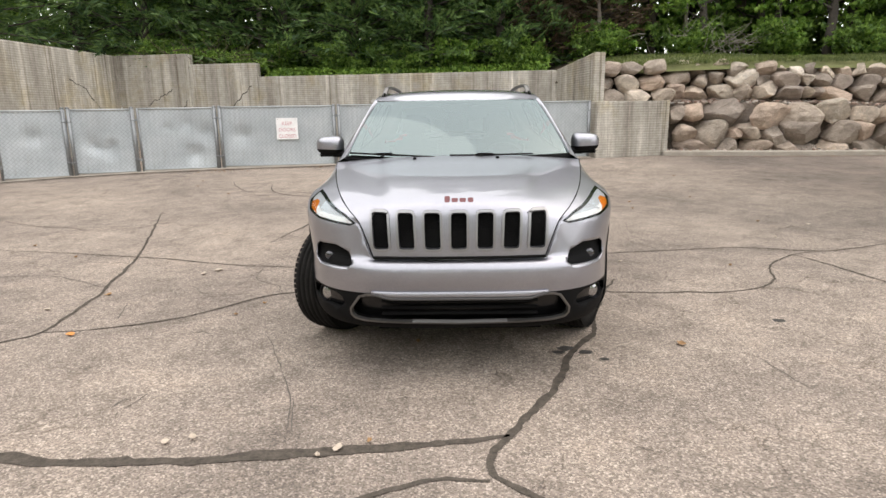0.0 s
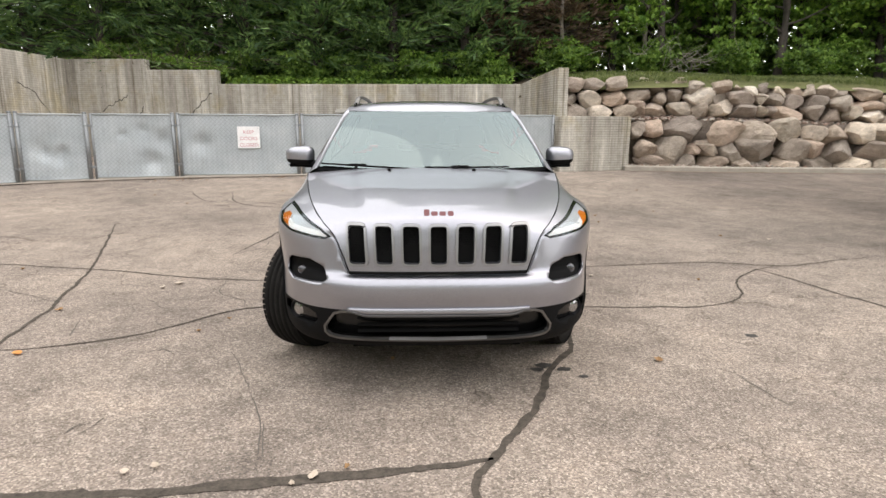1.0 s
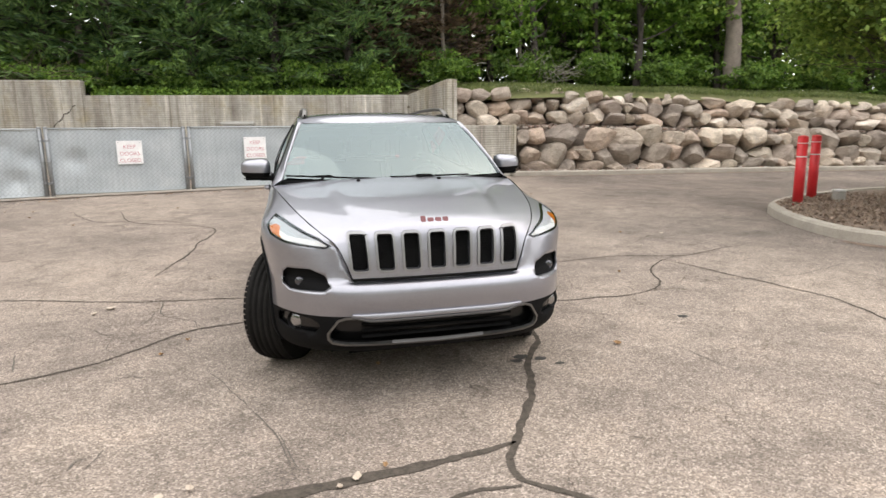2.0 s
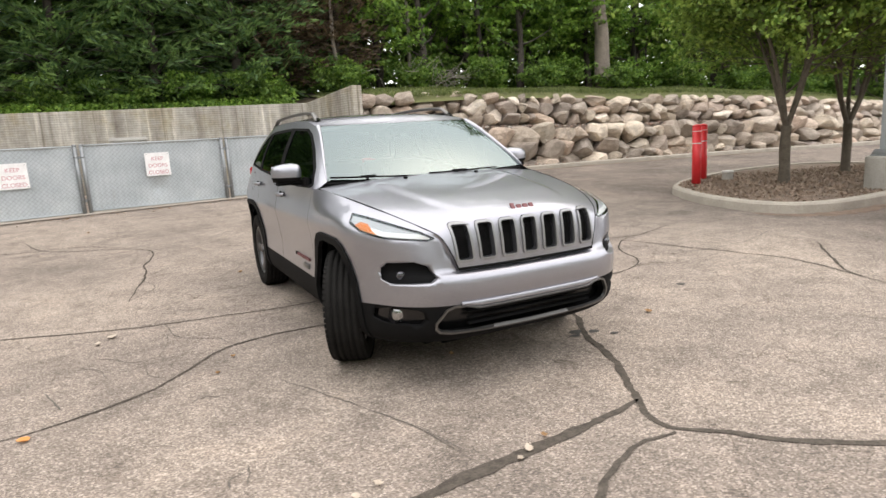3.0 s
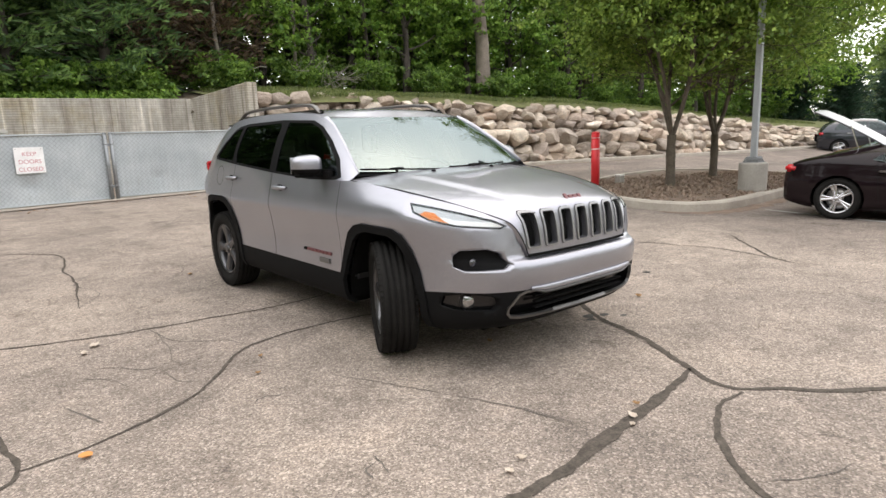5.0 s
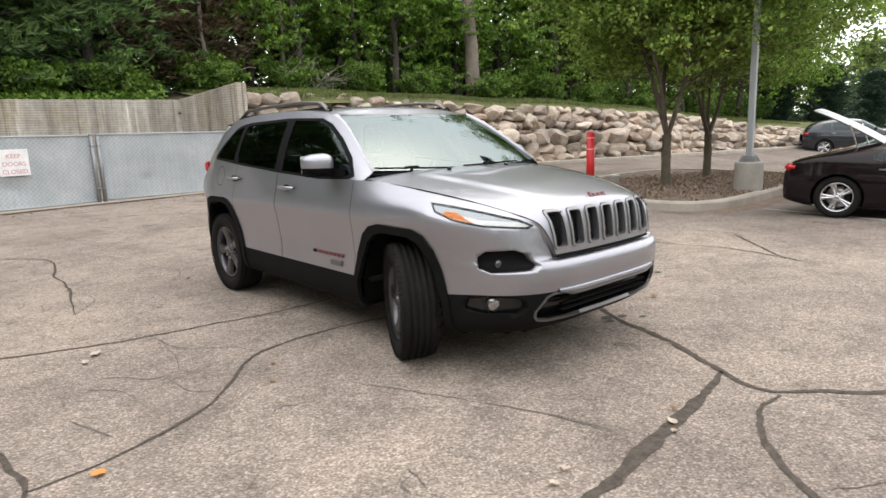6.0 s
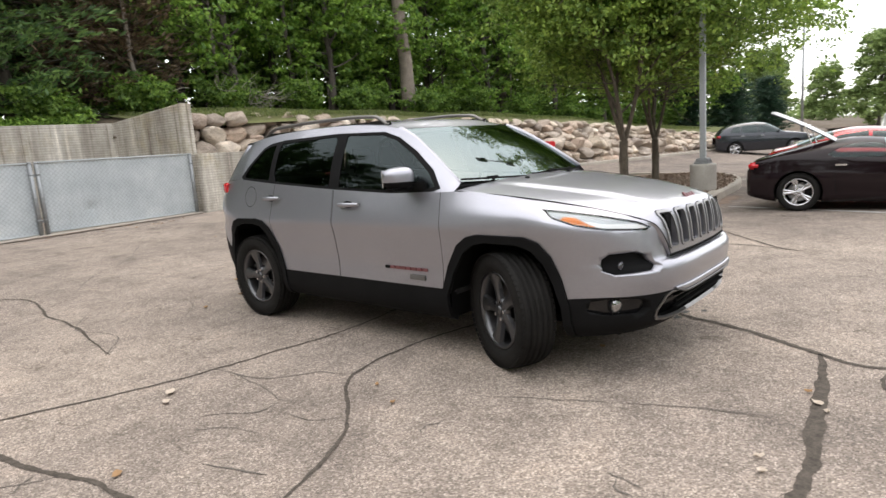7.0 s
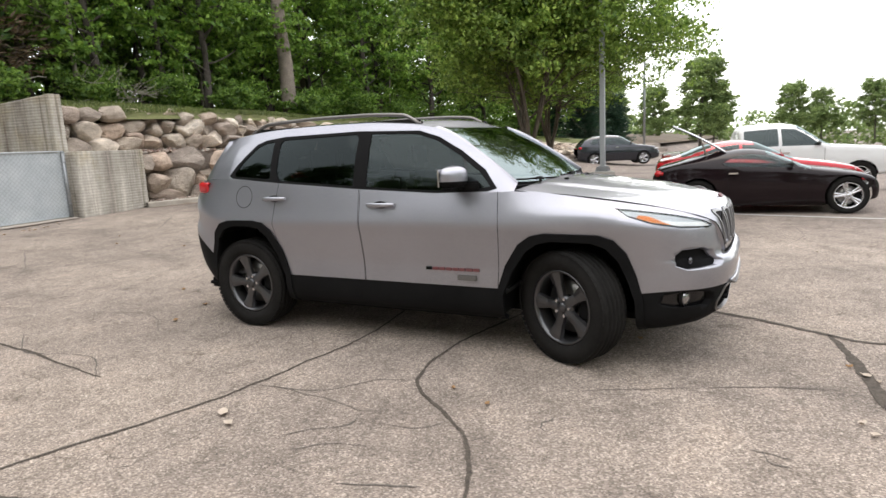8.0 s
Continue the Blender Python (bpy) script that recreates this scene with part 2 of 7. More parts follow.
def grid_faces(bm, rows, close=False):
    """Rows of points joined into quads."""
    vs = [[bm.verts.new(p) for p in r] for r in rows]
    for i in range(len(vs) - 1):
        k = len(vs[i])
        for j in range(k if close else k - 1):
            q = [vs[i][j], vs[i][(j + 1) % k], vs[i + 1][(j + 1) % k], vs[i + 1][j]]
            if len(set(q)) == 4:
                bm.faces.new(q)
    return vs


def curve_at(table, x):
    """A smooth curve through rows of (x, value, ...), without overshoot."""
    t = np.array(table, float)
    xs, out = t[:, 0], []
    k = int(np.clip(np.searchsorted(xs, x) - 1, 0, len(xs) - 2))
    h = xs[k + 1] - xs[k]
    s = float(np.clip((x - xs[k]) / h, 0, 1))
    for c in range(1, t.shape[1]):
        y = t[:, c]
        d = np.diff(y) / np.diff(xs)
        def slope(i):
            if i == 0:
                return d[0]
            if i == len(xs) - 1:
                return d[-1]
            return 0.0 if d[i - 1] * d[i] <= 0 else 2 * d[i - 1] * d[i] / (d[i - 1] + d[i])
        m0, m1 = slope(k) * h, slope(k + 1) * h
        out.append((2 * s**3 - 3 * s**2 + 1) * y[k] + (s**3 - 2 * s**2 + s) * m0 + (3 * s**2 - 2 * s**3) * y[k + 1] + (s**3 - s**2) * m1)
    return out[0] if len(out) == 1 else out


# ---- ground ----
def gz(x, y):
    """Height of the paved ground: it climbs to the walls and falls away over the lot."""
    up = 0.035 * max(0.0, y - 4 + 0.13 * max(0.0, x - 8))
    f = min(1.0, max(0.0, (1.2 - y) / 2.4))
    return up - 0.05 * max(0.0, x - 8.5) * f * f * (3 - 2 * f) - 0.006 * max(0.0, x - 14) - 0.018 * max(0.0, x - 15) * min(1.0, max(0.0, (7 - y) / 2.5))


def axis(lo, hi, fine_lo, fine_hi, step):
    a = list(np.arange(fine_lo, fine_hi + 0.01, step))
    far, s = fine_hi, step
    while far < hi:
        s *= 1.5
        far += s
        a.append(far)
    far, s = fine_lo, step
    while far > lo:
        s *= 1.5
        far -= s
        a.insert(0, far)
    return a


bm = bmesh.new()
gx, gy = axis(-400, 500, -14, 34, 1.0), axis(-400, 400, -9, 13, 1.0)
grid_faces(bm, [[(x, y, gz(min(x, 60), min(y, 16))) for x in gx] for y in gy])
whole("ground", bm, ASPHALT, "worn grey asphalt lot with exposed aggregate", "ground", "structure", smooth=True)

# ---- retaining walls ----
def wall_run(name, pts, tops, thick, label, mat=CONCRETE, base=-0.3):
    """An upright wall along pts, whose top runs straight from tops to tops; the thickness lies to the left of its way."""
    bm = bmesh.new()
    for (a, b), (za, zb) in zip(zip(pts, pts[1:]), zip(tops, tops[1:])):
        a, b = Vector((*a, 0)), Vector((*b, 0))
        n = Vector((-(b - a).y, (b - a).x, 0)).normalized() * thick
        vs = [bm.verts.new(p) for p in (
            (a.x, a.y, base), (b.x, b.y, base), (b.x, b.y, zb), (a.x, a.y, za),
            (a.x + n.x, a.y + n.y, base), (b.x + n.x, b.y + n.y, base), (b.x + n.x, b.y + n.y, zb), (a.x + n.x, a.y + n.y, za))]
        for f in ((0, 1, 2, 3), (5, 4, 7, 6), (3, 2, 6, 7), (4, 0, 3, 7), (1, 5, 6, 2), (4, 5, 1, 0)):
            bm.faces.new([vs[i] for i in f])
    bmesh.ops.bevel(bm, geom=list(bm.edges), offset=0.015, segments=1, affect="EDGES")
    return whole(name, bm, mat, label, "wall", "structure")


wall_run("wall_north", [(3.13, 14.2), (-6.38, 15.0)], [2.67, 2.67], -0.3, "streaked ribbed concrete retaining wall")
wall_run("wall_north_step", [(-6.39, 14.97), (-8.66, 15.16)], [3.1, 3.1], -0.32, "taller streaked concrete retaining wall step")
wall_run("wall_north_high", [(-8.67, 15.15), (-11.14, 15.37)], [3.43, 3.43], -0.34, "tallest streaked concrete retaining wall step")
wall_run("wall_west", [(-11.13, 15.38), (-11.35, 10.0), (-11.5, 2.0), (-11.7, -14.0)], [3.42, 3.4, 3.35, 3.3], -0.35, "long streaked concrete retaining wall")
wall_run("wall_wing", [(3.64, 11.32), (3.12, 14.23)], [2.92, 2.67], -0.3, "concrete wing wall with ribbed face")
wall_run("wall_block", [(3.62, 10.62), (5.6, 11.12)], [1.66, 1.66], 0.45, "low ribbed concrete block wall", base=-0.2)

CRACK_DARK = pbr("wall_crack", (0.05, 0.045, 0.038), (0.13, 0.115, 0.095), 20, 0.95, 0, 60)


def wall_crack(pts, width, seed):
    """A jagged dark crack over a wall's face."""
    rg = random.Random(seed)
    q = [Vector(p) for p in pts]
    way = (q[-1] - q[0]).cross(Vector((0, 0, 1))).normalized()
    line = []
    for a, b in zip(q, q[1:]):
        for k in range(6):
            line.append(a.lerp(b, k / 6) + Vector((0, 0, rg.uniform(-0.05, 0.05))))
    bm = bmesh.new()
    for a, b in zip(line, line[1:]):
        tube(bm, a, b, width * rg.uniform(0.4, 1.0), seg=5, caps=False)
    for v in bm.verts:
        c = (v.co - q[0]).dot(way)
        v.co -= way * c * 0.6
    whole("wall_crack", bm, CRACK_DARK, "dark jagged crack in the concrete wall", "crack", "structure")


wall_crack([(-10.3, 15.3, 1.7), (-10.0, 15.27, 1.95), (-9.57, 15.23, 2.16), (-9.25, 15.2, 2.32)], 0.028, 1)
wall_crack([(-8.95, 15.18, 1.7), (-8.79, 15.16, 2.0)], 0.024, 2)
wall_crack([(-7.35, 15.05, 1.65), (-7.0, 15.02, 2.04), (-6.5, 14.98, 2.45)], 0.024, 3)
wall_crack([(-11.18, 14.22, 1.75), (-11.21, 13.58, 2.28), (-11.24, 12.71, 2.64)], 0.026, 4)

# ---- gates ----
def gate(a, b, z0, z1, label, dents=0):
    """A framed leaf with slatted sheet behind wire, between two points of the plan."""
    a, b = Vector((*a, 0)), Vector((*b, 0))
    d = b - a
    turn = math.degrees(math.atan2(d.y, d.x))
    g = thing("metal_gate", label, "gate", "enclosure gates", at=(a.x, a.y, 0), turn=turn)
    w = d.length
    rng = random.Random(round(a.x * 100))
    bm = bmesh.new()
    nx, nz = int(w / 0.06), 20
    bumps = [(rng.uniform(0.3, w - 0.3), rng.uniform(z0 + 0.3, z1 - 0.3), rng.uniform(0.09, 0.24), rng.uniform(0.03, 0.085)) for _ in range(dents)]
    def dent(x, z):
        return sum(h * math.exp(-((x - u) ** 2 + (z - v) ** 2) / r / r) for u, v, r, h in bumps)
    rows = []
    for j in range(nz + 1):
        z = z0 + 0.03 + (z1 - z0 - 0.05) * j / nz
        rows.append([(0.07 + (w - 0.14) * i / nx, 0.004 * (i % 2) + dent(0.07 + (w - 0.14) * i / nx, z) + 0.008 * math.sin(i * 0.4 + rng.random() * 0.2), z) for i in range(nx + 1)])
    grid_faces(bm, rows)
    part("slat_sheet", bm, WIRE_SHEET, g)
    for u in (0.045, w - 0.045):
        part("stile", tube(bmesh.new(), (u, -0.01, z0 - 0.02), (u, -0.01, z1 + 0.01), 0.024), GALV, g, smooth=True)
    for z in (z0 + 0.02, z1):
        part("rail", tube(bmesh.new(), (0.03, -0.012, z), (w - 0.03, -0.012, z), 0.016), SHEET, g, smooth=True)
    for z in (z0 + 0.25, z1 - 0.25):
        part("hinge", box(bmesh.new(), (-0.03, -0.05, z - 0.03), (0.06, 0.01, z + 0.03), 0.006), GALV, g)
    return g


def wire_sheet():
    m, n, l, b = nodes("slats_behind_wire")
    v = mapped(n, l)
    sep = n.new("ShaderNodeSeparateXYZ")
    l.new(v, sep.inputs[0])
    facs = []
    for sign in (1, -1):
        k = n.new("ShaderNodeMath")
        k.operation = "MULTIPLY_ADD"
        l.new(sep.outputs[0], k.inputs[0])
        k.inputs[1].default_value = sign
        l.new(sep.outputs[2], k.inputs[2])
        w = n.new("ShaderNodeMath")
        w.operation = "PINGPONG"
        l.new(k.outputs[0], w.inputs[0])
        w.inputs[1].default_value = 0.045
        facs.append(w.outputs[0])
    mn = n.new("ShaderNodeMath")
    mn.operation = "MINIMUM"
    l.new(facs[0], mn.inputs[0])
    l.new(facs[1], mn.inputs[1])
    wire = n.new("ShaderNodeMath")
    wire.operation = "LESS_THAN"
    l.new(mn.outputs[0], wire.inputs[0])
    wire.inputs[1].default_value = 0.0075
    base = ramp(n, l, noise_tex(n, l, v, 1.4, 7, 0.65), [(0.3, (0.38, 0.415, 0.435)), (0.55, (0.48, 0.515, 0.535)), (0.75, (0.57, 0.6, 0.61))])
    rust = ramp(n, l, noise_tex(n, l, mapped(n, l, (3, 3, 0.5)), 2.0, 6, 0.7), [(0.62, (1, 1, 1)), (0.8, (0.75, 0.68, 0.6))])
    c = mixed(n, l, 1.0, base, rust, "MULTIPLY")
    c = mixed(n, l, wire.outputs[0], c, mixed(n, l, 1.0, c, (0.78, 0.78, 0.78), "MULTIPLY"))
    l.new(c, b.inputs["Base Color"])
    b.inputs["Roughness"].default_value, b.inputs["Metallic"].default_value = 0.6, 0.15
    bump(n, l, b, wire.outputs[0], 0.6, 0.004)
    return m


WIRE_SHEET = wire_sheet()
GATE_LINE = [(-10.9, 6.3), (-9.75, 7.55), (-8.62, 8.33), (-7.38, 8.92), (-5.68, 9.46), (-2.93, 9.98), (0.04, 10.42), (3.5, 10.85)]
for k, (a, b) in enumerate(zip(GATE_LINE, GATE_LINE[1:])):
    z0 = (gz(*a) + gz(*b)) / 2 + 0.04
    gate(a, b, z0, 1.6 + 0.012 * k, "grey slatted metal gate leaf" + (" with dents" if k in (2, 3) else " with wire mesh"), 5 if k in (2, 3) else 1)


def gate_post(p, r, label):
    z = gz(*p)
    g = thing("gate_post", label, "post", "gate posts", at=(p[0], p[1] - 0.03, z))
    part("post", tube(bmesh.new(), (0, 0, -0.05), (0, 0, 1.66 - z), r), GALV, g, smooth=True)
    bm = bmesh.new()
    bmesh.ops.create_uvsphere(bm, u_segments=12, v_segments=6, radius=r * 1.15, matrix=Matrix.Translation((0, 0, 1.66 - z)) @ Matrix.Diagonal((1, 1, 0.6, 1)))
    part("cap", bm, GALV, g, smooth=True)
    for h in (0.3, 0.75, 1.2):
        part("band", tube(bmesh.new(), (0, 0, h), (0, 0, h + 0.03), r + 0.006), GALV, g, smooth=True)


for k, p in enumerate(GATE_LINE[1:]):
    d = Vector((0.06, 0.015))
    gate_post((p[0] - d.x, p[1] - d.y), 0.04, "round galvanised steel gate post")
    if k in (1, 3, 4, 5):
        gate_post((p[0] + d.x, p[1] + d.y - 0.02), 0.04, "round galvanised steel gate post beside its twin")


def text_bar(words, size, mat, parent, at, name="lettering"):
    cu = bpy.data.curves.new(name, "FONT")
    cu.body, cu.size, cu.align_x, cu.extrude = words, size, "CENTER", 0.0006
    tmp = bpy.data.objects.new(name, cu)
    me = bpy.data.meshes.new_from_object(tmp)
    bpy.data.objects.remove(tmp)
    me.materials.clear()
    me.materials.append(mat)
    ob = new(name, me)
    ob.parent = parent
    ob.matrix_local = at
    return ob


SIGN_WHITE = plain("sign_white", (0.9, 0.88, 0.88), 0.45)
SIGN_RED = plain("sign_red", (0.6, 0.28, 0.31), 0.5)


def door_sign(a, b, u, zc):
    a, b = Vector((*a, 0)), Vector((*b, 0))
    p = a + (b - a) * u
    d = b - a
    g = thing("sign", "white metal sign with red lettering on the gate", "sign", "gate signs", at=(p.x, p.y - 0.055, zc), turn=math.degrees(math.atan2(d.y, d.x)))
    part("plate", box(bmesh.new(), (-0.255, -0.003, -0.255), (0.255, 0.003, 0.255), 0.002), SIGN_WHITE, g)
    for k, w in enumerate(("KEEP", "DOORS", "CLOSED")):
        text_bar(w, 0.115, SIGN_RED, g, Matrix.Translation((0, -0.005, 0.085 - 0.15 * k)) @ pose(0, 0, 0, 90, 0, 0))
    for x in (-0.22, 0.22):
        for z in (-0.22, 0.22):
            part("screw", tube(bmesh.new(), (x, -0.006, z), (x, 0, z), 0.008, seg=8), GALV, g)


door_sign(GATE_LINE[4], GATE_LINE[5], 0.575, 1.12)
door_sign(GATE_LINE[5], GATE_LINE[6], 0.50, 1.17)

# pavement apron under the gates
bm = bmesh.new()
apron = [(p[0], p[1]) for p in GATE_LINE]
grid_faces(bm, [[(x, y - 0.22, gz(x, y) + 0.012) for x, y in apron], [(x, y - 0.12, gz(x, y) + 0.03) for x, y in apron], [(x, y + 0.3, gz(x, y) + 0.03) for x, y in apron]])
whole("apron", bm, KERB, "pale concrete sill strip under the gates", "kerb", "structure")

# ---- kerb and boulder wall ----
KERB_LINE = [(5.45, 10.95), (7.0, 10.72), (8.5, 10.5), (10.5, 10.25), (12.5, 9.95), (15.5, 9.5), (18.5, 8.95), (21.5, 8.4), (25.5, 7.75), (30, 7.1), (38, 6.3), (60, 5.0)]


def along(line, step):
    out, rest = [], 0.0
    for a, b in zip(line, line[1:]):
        a, b = Vector(a), Vector(b)
        n = max(1, int((b - a).length / step))
        out += [a.lerp(b, k / n) for k in range(n)]
    return out + [Vector(line[-1])]


def kerb_strip(name, line, width, height, label, closed=False, inward=1):
    bm = bmesh.new()
    pts = [Vector(p) for p in line]
    rows = []
    n = len(pts)
    for k, p in enumerate(pts):
        a, b = (pts[k - 1], pts[(k + 1) % n]) if closed else (pts[max(k - 1, 0)], pts[min(k + 1, n - 1)])
        d = (b - a).normalized()
        nn = Vector((-d.y, d.x)) * inward
        z = gz(p.x, p.y)
        prof = [(0, -0.1), (0.02, height * 0.8), (0.05, height), (width, height), (width + 0.01, -0.1)]
        rows.append([(p.x + nn.x * u, p.y + nn.y * u, z + v) for u, v in prof])
    if closed:
        rows.append(rows[0])
    grid_faces(bm, rows)
    bmesh.ops.remove_doubles(bm, verts=list(bm.verts), dist=0.0005)
    bmesh.ops.recalc_face_normals(bm, faces=list(bm.faces))
    return whole(name, bm, KERB, label, "kerb", "structure")


kerb_strip("kerb", along(KERB_LINE, 0.6), 0.28, 0.13, "pale weathered concrete kerb below the boulders")


def wall_top(x):
    return curve_at([(3, 2.62), (6.5, 2.72), (9.5, 2.6), (12.5, 2.4), (16, 2.3), (20, 2.1), (24, 1.8), (30, 1.25), (38, 0.9), (60, 0.6)], x)


def boulder_material(name, dark, light):
    m, n, l, b = nodes(name)
    v = mapped(n, l)
    info = n.new("ShaderNodeObjectInfo")
    off = n.new("ShaderNodeVectorMath")
    off.operation = "MULTIPLY_ADD"
    l.new(info.outputs["Random"], off.inputs[0])
    off.inputs[1].default_value = (37, 19, 53)
    l.new(v, off.inputs[2])
    c = ramp(n, l, noise_tex(n, l, off.outputs[0], 2.2, 9, 0.72), [(0.28, dark), (0.5, tuple((p + q) / 2 for p, q in zip(dark, light))), (0.7, light)])
    tone = ramp(n, l, info.outputs["Random"], [(0.0, (0.5, 0.455, 0.43)), (0.16, (0.8, 0.72, 0.65)), (0.3, (1.12, 1.05, 0.97)), (0.42, (0.95, 0.79, 0.69)), (0.55, (0.62, 0.57, 0.55)), (0.68, (0.92, 0.86, 0.78)), (0.8, (1.3, 1.2, 1.08)), (0.9, (0.72, 0.62, 0.55)), (1.0, (1.45, 1.4, 1.34))])
    speckle = ramp(n, l, noise_tex(n, l, off.outputs[0], 34, 5, 0.8), [(0.32, (0.66, 0.65, 0.64)), (0.5, (1, 1, 1)), (0.7, (1.25, 1.24, 1.22))])
    tone = mixed(n, l, 1.0, tone, speckle, "MULTIPLY")
    l.new(mixed(n, l, 1.0, c, tone, "MULTIPLY"), b.inputs["Base Color"])
    b.inputs["Roughness"].default_value = 0.88
    bump(n, l, b, noise_tex(n, l, off.outputs[0], 5, 10, 0.72), 1.0, 0.09)
    return m


BOULDER = boulder_material("boulder", (0.3, 0.27, 0.24), (0.8, 0.74, 0.665))
bed = thing("boulder_wall", "dry-stacked retaining wall of large fieldstone boulders", "retaining wall", kind="structure")


def boulder_mesh(seed):
    """A split fieldstone: a boxy lump with flat broken faces."""
    rng = random.Random(seed)
    bm = bmesh.new()
    bmesh.ops.create_icosphere(bm, subdivisions=3, radius=0.5)
    o = Vector((seed * 7.3, seed * 3.1, 0))
    boxy = rng.uniform(0.5, 0.75)
    cuts = [(Vector((rng.uniform(-1, 1), rng.uniform(-1, 1), rng.uniform(-0.8, 0.8))).normalized(), rng.uniform(0.27, 0.4)) for _ in range(9)]
    for v in bm.verts:
        p = Vector([0.5 * math.copysign(abs(2 * c) ** boxy, c) for c in v.co])
        p *= 0.9 + 0.16 * noise.noise(p * 1.7 + o)
        for d, h in cuts:
            over = p.dot(d) - h
            if over > 0:
                p -= d * over * 0.97
        v.co = p * (1.1 + 0.03 * noise.noise(p * 6 + o))
    return solid("boulder", bm, BOULDER)


BOULDERS = [boulder_mesh(s) for s in range(16)]


def back_of(p, d):
    """A point d metres behind the kerb line."""
    best = min(range(len(KERB_LINE) - 1), key=lambda k: abs((KERB_LINE[k][0] + KERB_LINE[k + 1][0]) / 2 - p.x))
    a, b = Vector(KERB_LINE[best]), Vector(KERB_LINE[best + 1])
    t = (b - a).normalized()
    return p + Vector((-t.y, t.x)) * d


rng = random.Random(11)
dense = along(KERB_LINE, 0.05)
# two tiers: a half-buried course and two full ones, a gravel ledge, three smaller courses above
COURSES = [(0.07, 0.16, 0.6), (0.225, 0.21, 0.68), (0.43, 0.225, 0.8), (0.66, 0.15, 1.24), (0.785, 0.155, 1.36), (0.905, 0.15, 1.48)]
for r, (mid, tall, setback) in enumerate(COURSES):
    k = rng.randrange(8)
    while k < len(dense):
        p = dense[k]
        if p.x > 46:
            break
        H = wall_top(p.x) - gz(p.x, p.y)
        w = (rng.uniform(0.6, 0.95) if r < 3 else rng.uniform(0.45, 0.75)) * rng.choice((0.65, 0.9, 1.0, 1.3))
        if p.x > 20:
            w = min(w, tall * H * 2.3)
        h = min(tall * H * rng.uniform(0.88, 1.2), w / 1.35)
        q = back_of(dense[min(k + int(w / 0.1), len(dense) - 1)], setback + rng.uniform(-0.07, 0.07))
        z = gz(p.x, p.y) + mid * H + rng.uniform(-0.05, 0.05)
        if not (q.x < 5.9 and z < 1.5 and q.y < 11.6):
            ob = new("boulder", BOULDERS[rng.randrange(16)])
            ob.parent = bed
            d = (dense[min(k + 5, len(dense) - 1)] - dense[max(k - 5, 0)])
            ob.matrix_world = pose(q.x, q.y, z, rng.uniform(-12, 12), rng.uniform(-12, 12), math.degrees(math.atan2(d.y, d.x)) + rng.choice((0, 180)) + rng.uniform(-14, 14)) @ Matrix.Diagonal((w * 1.16, rng.uniform(0.75, 0.95), h * 1.26, 1))
        k += max(4, int(w * rng.uniform(0.9, 1.02) / 0.05))
# the boulders that close the wall's end against the wing wall
for x, y, z, w, h in ((4.1, 11.75, 2.5, 0.62, 0.36), (4.75, 11.8, 2.52, 0.7, 0.36), (5.4, 11.85, 2.55, 0.66, 0.36), (4.0, 11.75, 2.14, 0.6, 0.4), (4.62, 11.7, 2.12, 0.72, 0.42), (5.35, 11.75, 2.16, 0.7, 0.4), (4.15, 11.6, 1.76, 0.66, 0.42), (4.85, 11.6, 1.74, 0.74, 0.42), (5.5, 11.6, 1.76, 0.6, 0.4)):
    ob = new("boulder", BOULDERS[rng.randrange(16)])
    ob.parent = bed
    ob.matrix_world = pose(x, y, z, 0, rng.uniform(-9, 9), rng.uniform(-15, 15)) @ Matrix.Diagonal((w * 1.1, 0.75, h * 1.15, 1))

# earth behind and between the boulders
bm = bmesh.new()
rows = []
for p in [Vector((3.75, 11.15))] + along(KERB_LINE, 1.0):
    f, t = gz(p.x, p.y), wall_top(p.x)
    H = t - f
    prof = [(0.15, f + 0.06), (0.5, f + 0.12), (0.9, f + 0.14), (0.92, f + H * 0.49), (1.0, f + H * 0.55), (1.3, f + H * 0.59), (1.55, f + H * 0.61), (1.6, f + H * 0.82), (1.75, t - 0.1), (2.1, t - 0.05)]
    rows.append([(*(back_of(p, d) if p.x > 5 else p + Vector((0.1, d * 1.25 + 0.5))), z) for d, z in prof])
grid_faces(bm, rows)
whole("earth_bank", bm, pbr("gravelly_soil", (0.07, 0.055, 0.045), (0.34, 0.28, 0.23), 5, 0.95, 0, 40, 0.02), "gravelly soil packed between the boulders", "soil", "structure", smooth=True)


def gravel_mesh(name, centres, sizes, seed, mat, label):
    """Loose stones, each a small lump of its own, as one mesh."""
    rg = np.random.default_rng(seed)
    tmp = bmesh.new()
    bmesh.ops.create_icosphere(tmp, subdivisions=1, radius=0.5)
    base = np.array([v.co for v in tmp.verts])
    tri = np.array([[v.index for v in f.verts] for f in tmp.faces])
    tmp.free()
    vs, fs = [], []
    for k, (c, s) in enumerate(zip(centres, sizes)):
        a = rg.uniform(0, 2 * math.pi)
        p = base * (1 + 0.25 * rg.normal(size=(len(base), 1))) * np.array((1.0, rg.uniform(0.55, 0.9), rg.uniform(0.4, 0.7))) * s
        p = np.stack([p[:, 0] * math.cos(a) - p[:, 1] * math.sin(a), p[:, 0] * math.sin(a) + p[:, 1] * math.cos(a), p[:, 2]], 1)
        vs.append(p + np.array(c))
        fs.append(tri + k * len(base))
    me = bpy.data.meshes.new(name)
    me.from_pydata(np.concatenate(vs).tolist(), [], np.concatenate(fs).tolist())
    me.materials.append(mat)
    return tagged(new(name, me), label, "gravel", "", "stuff")


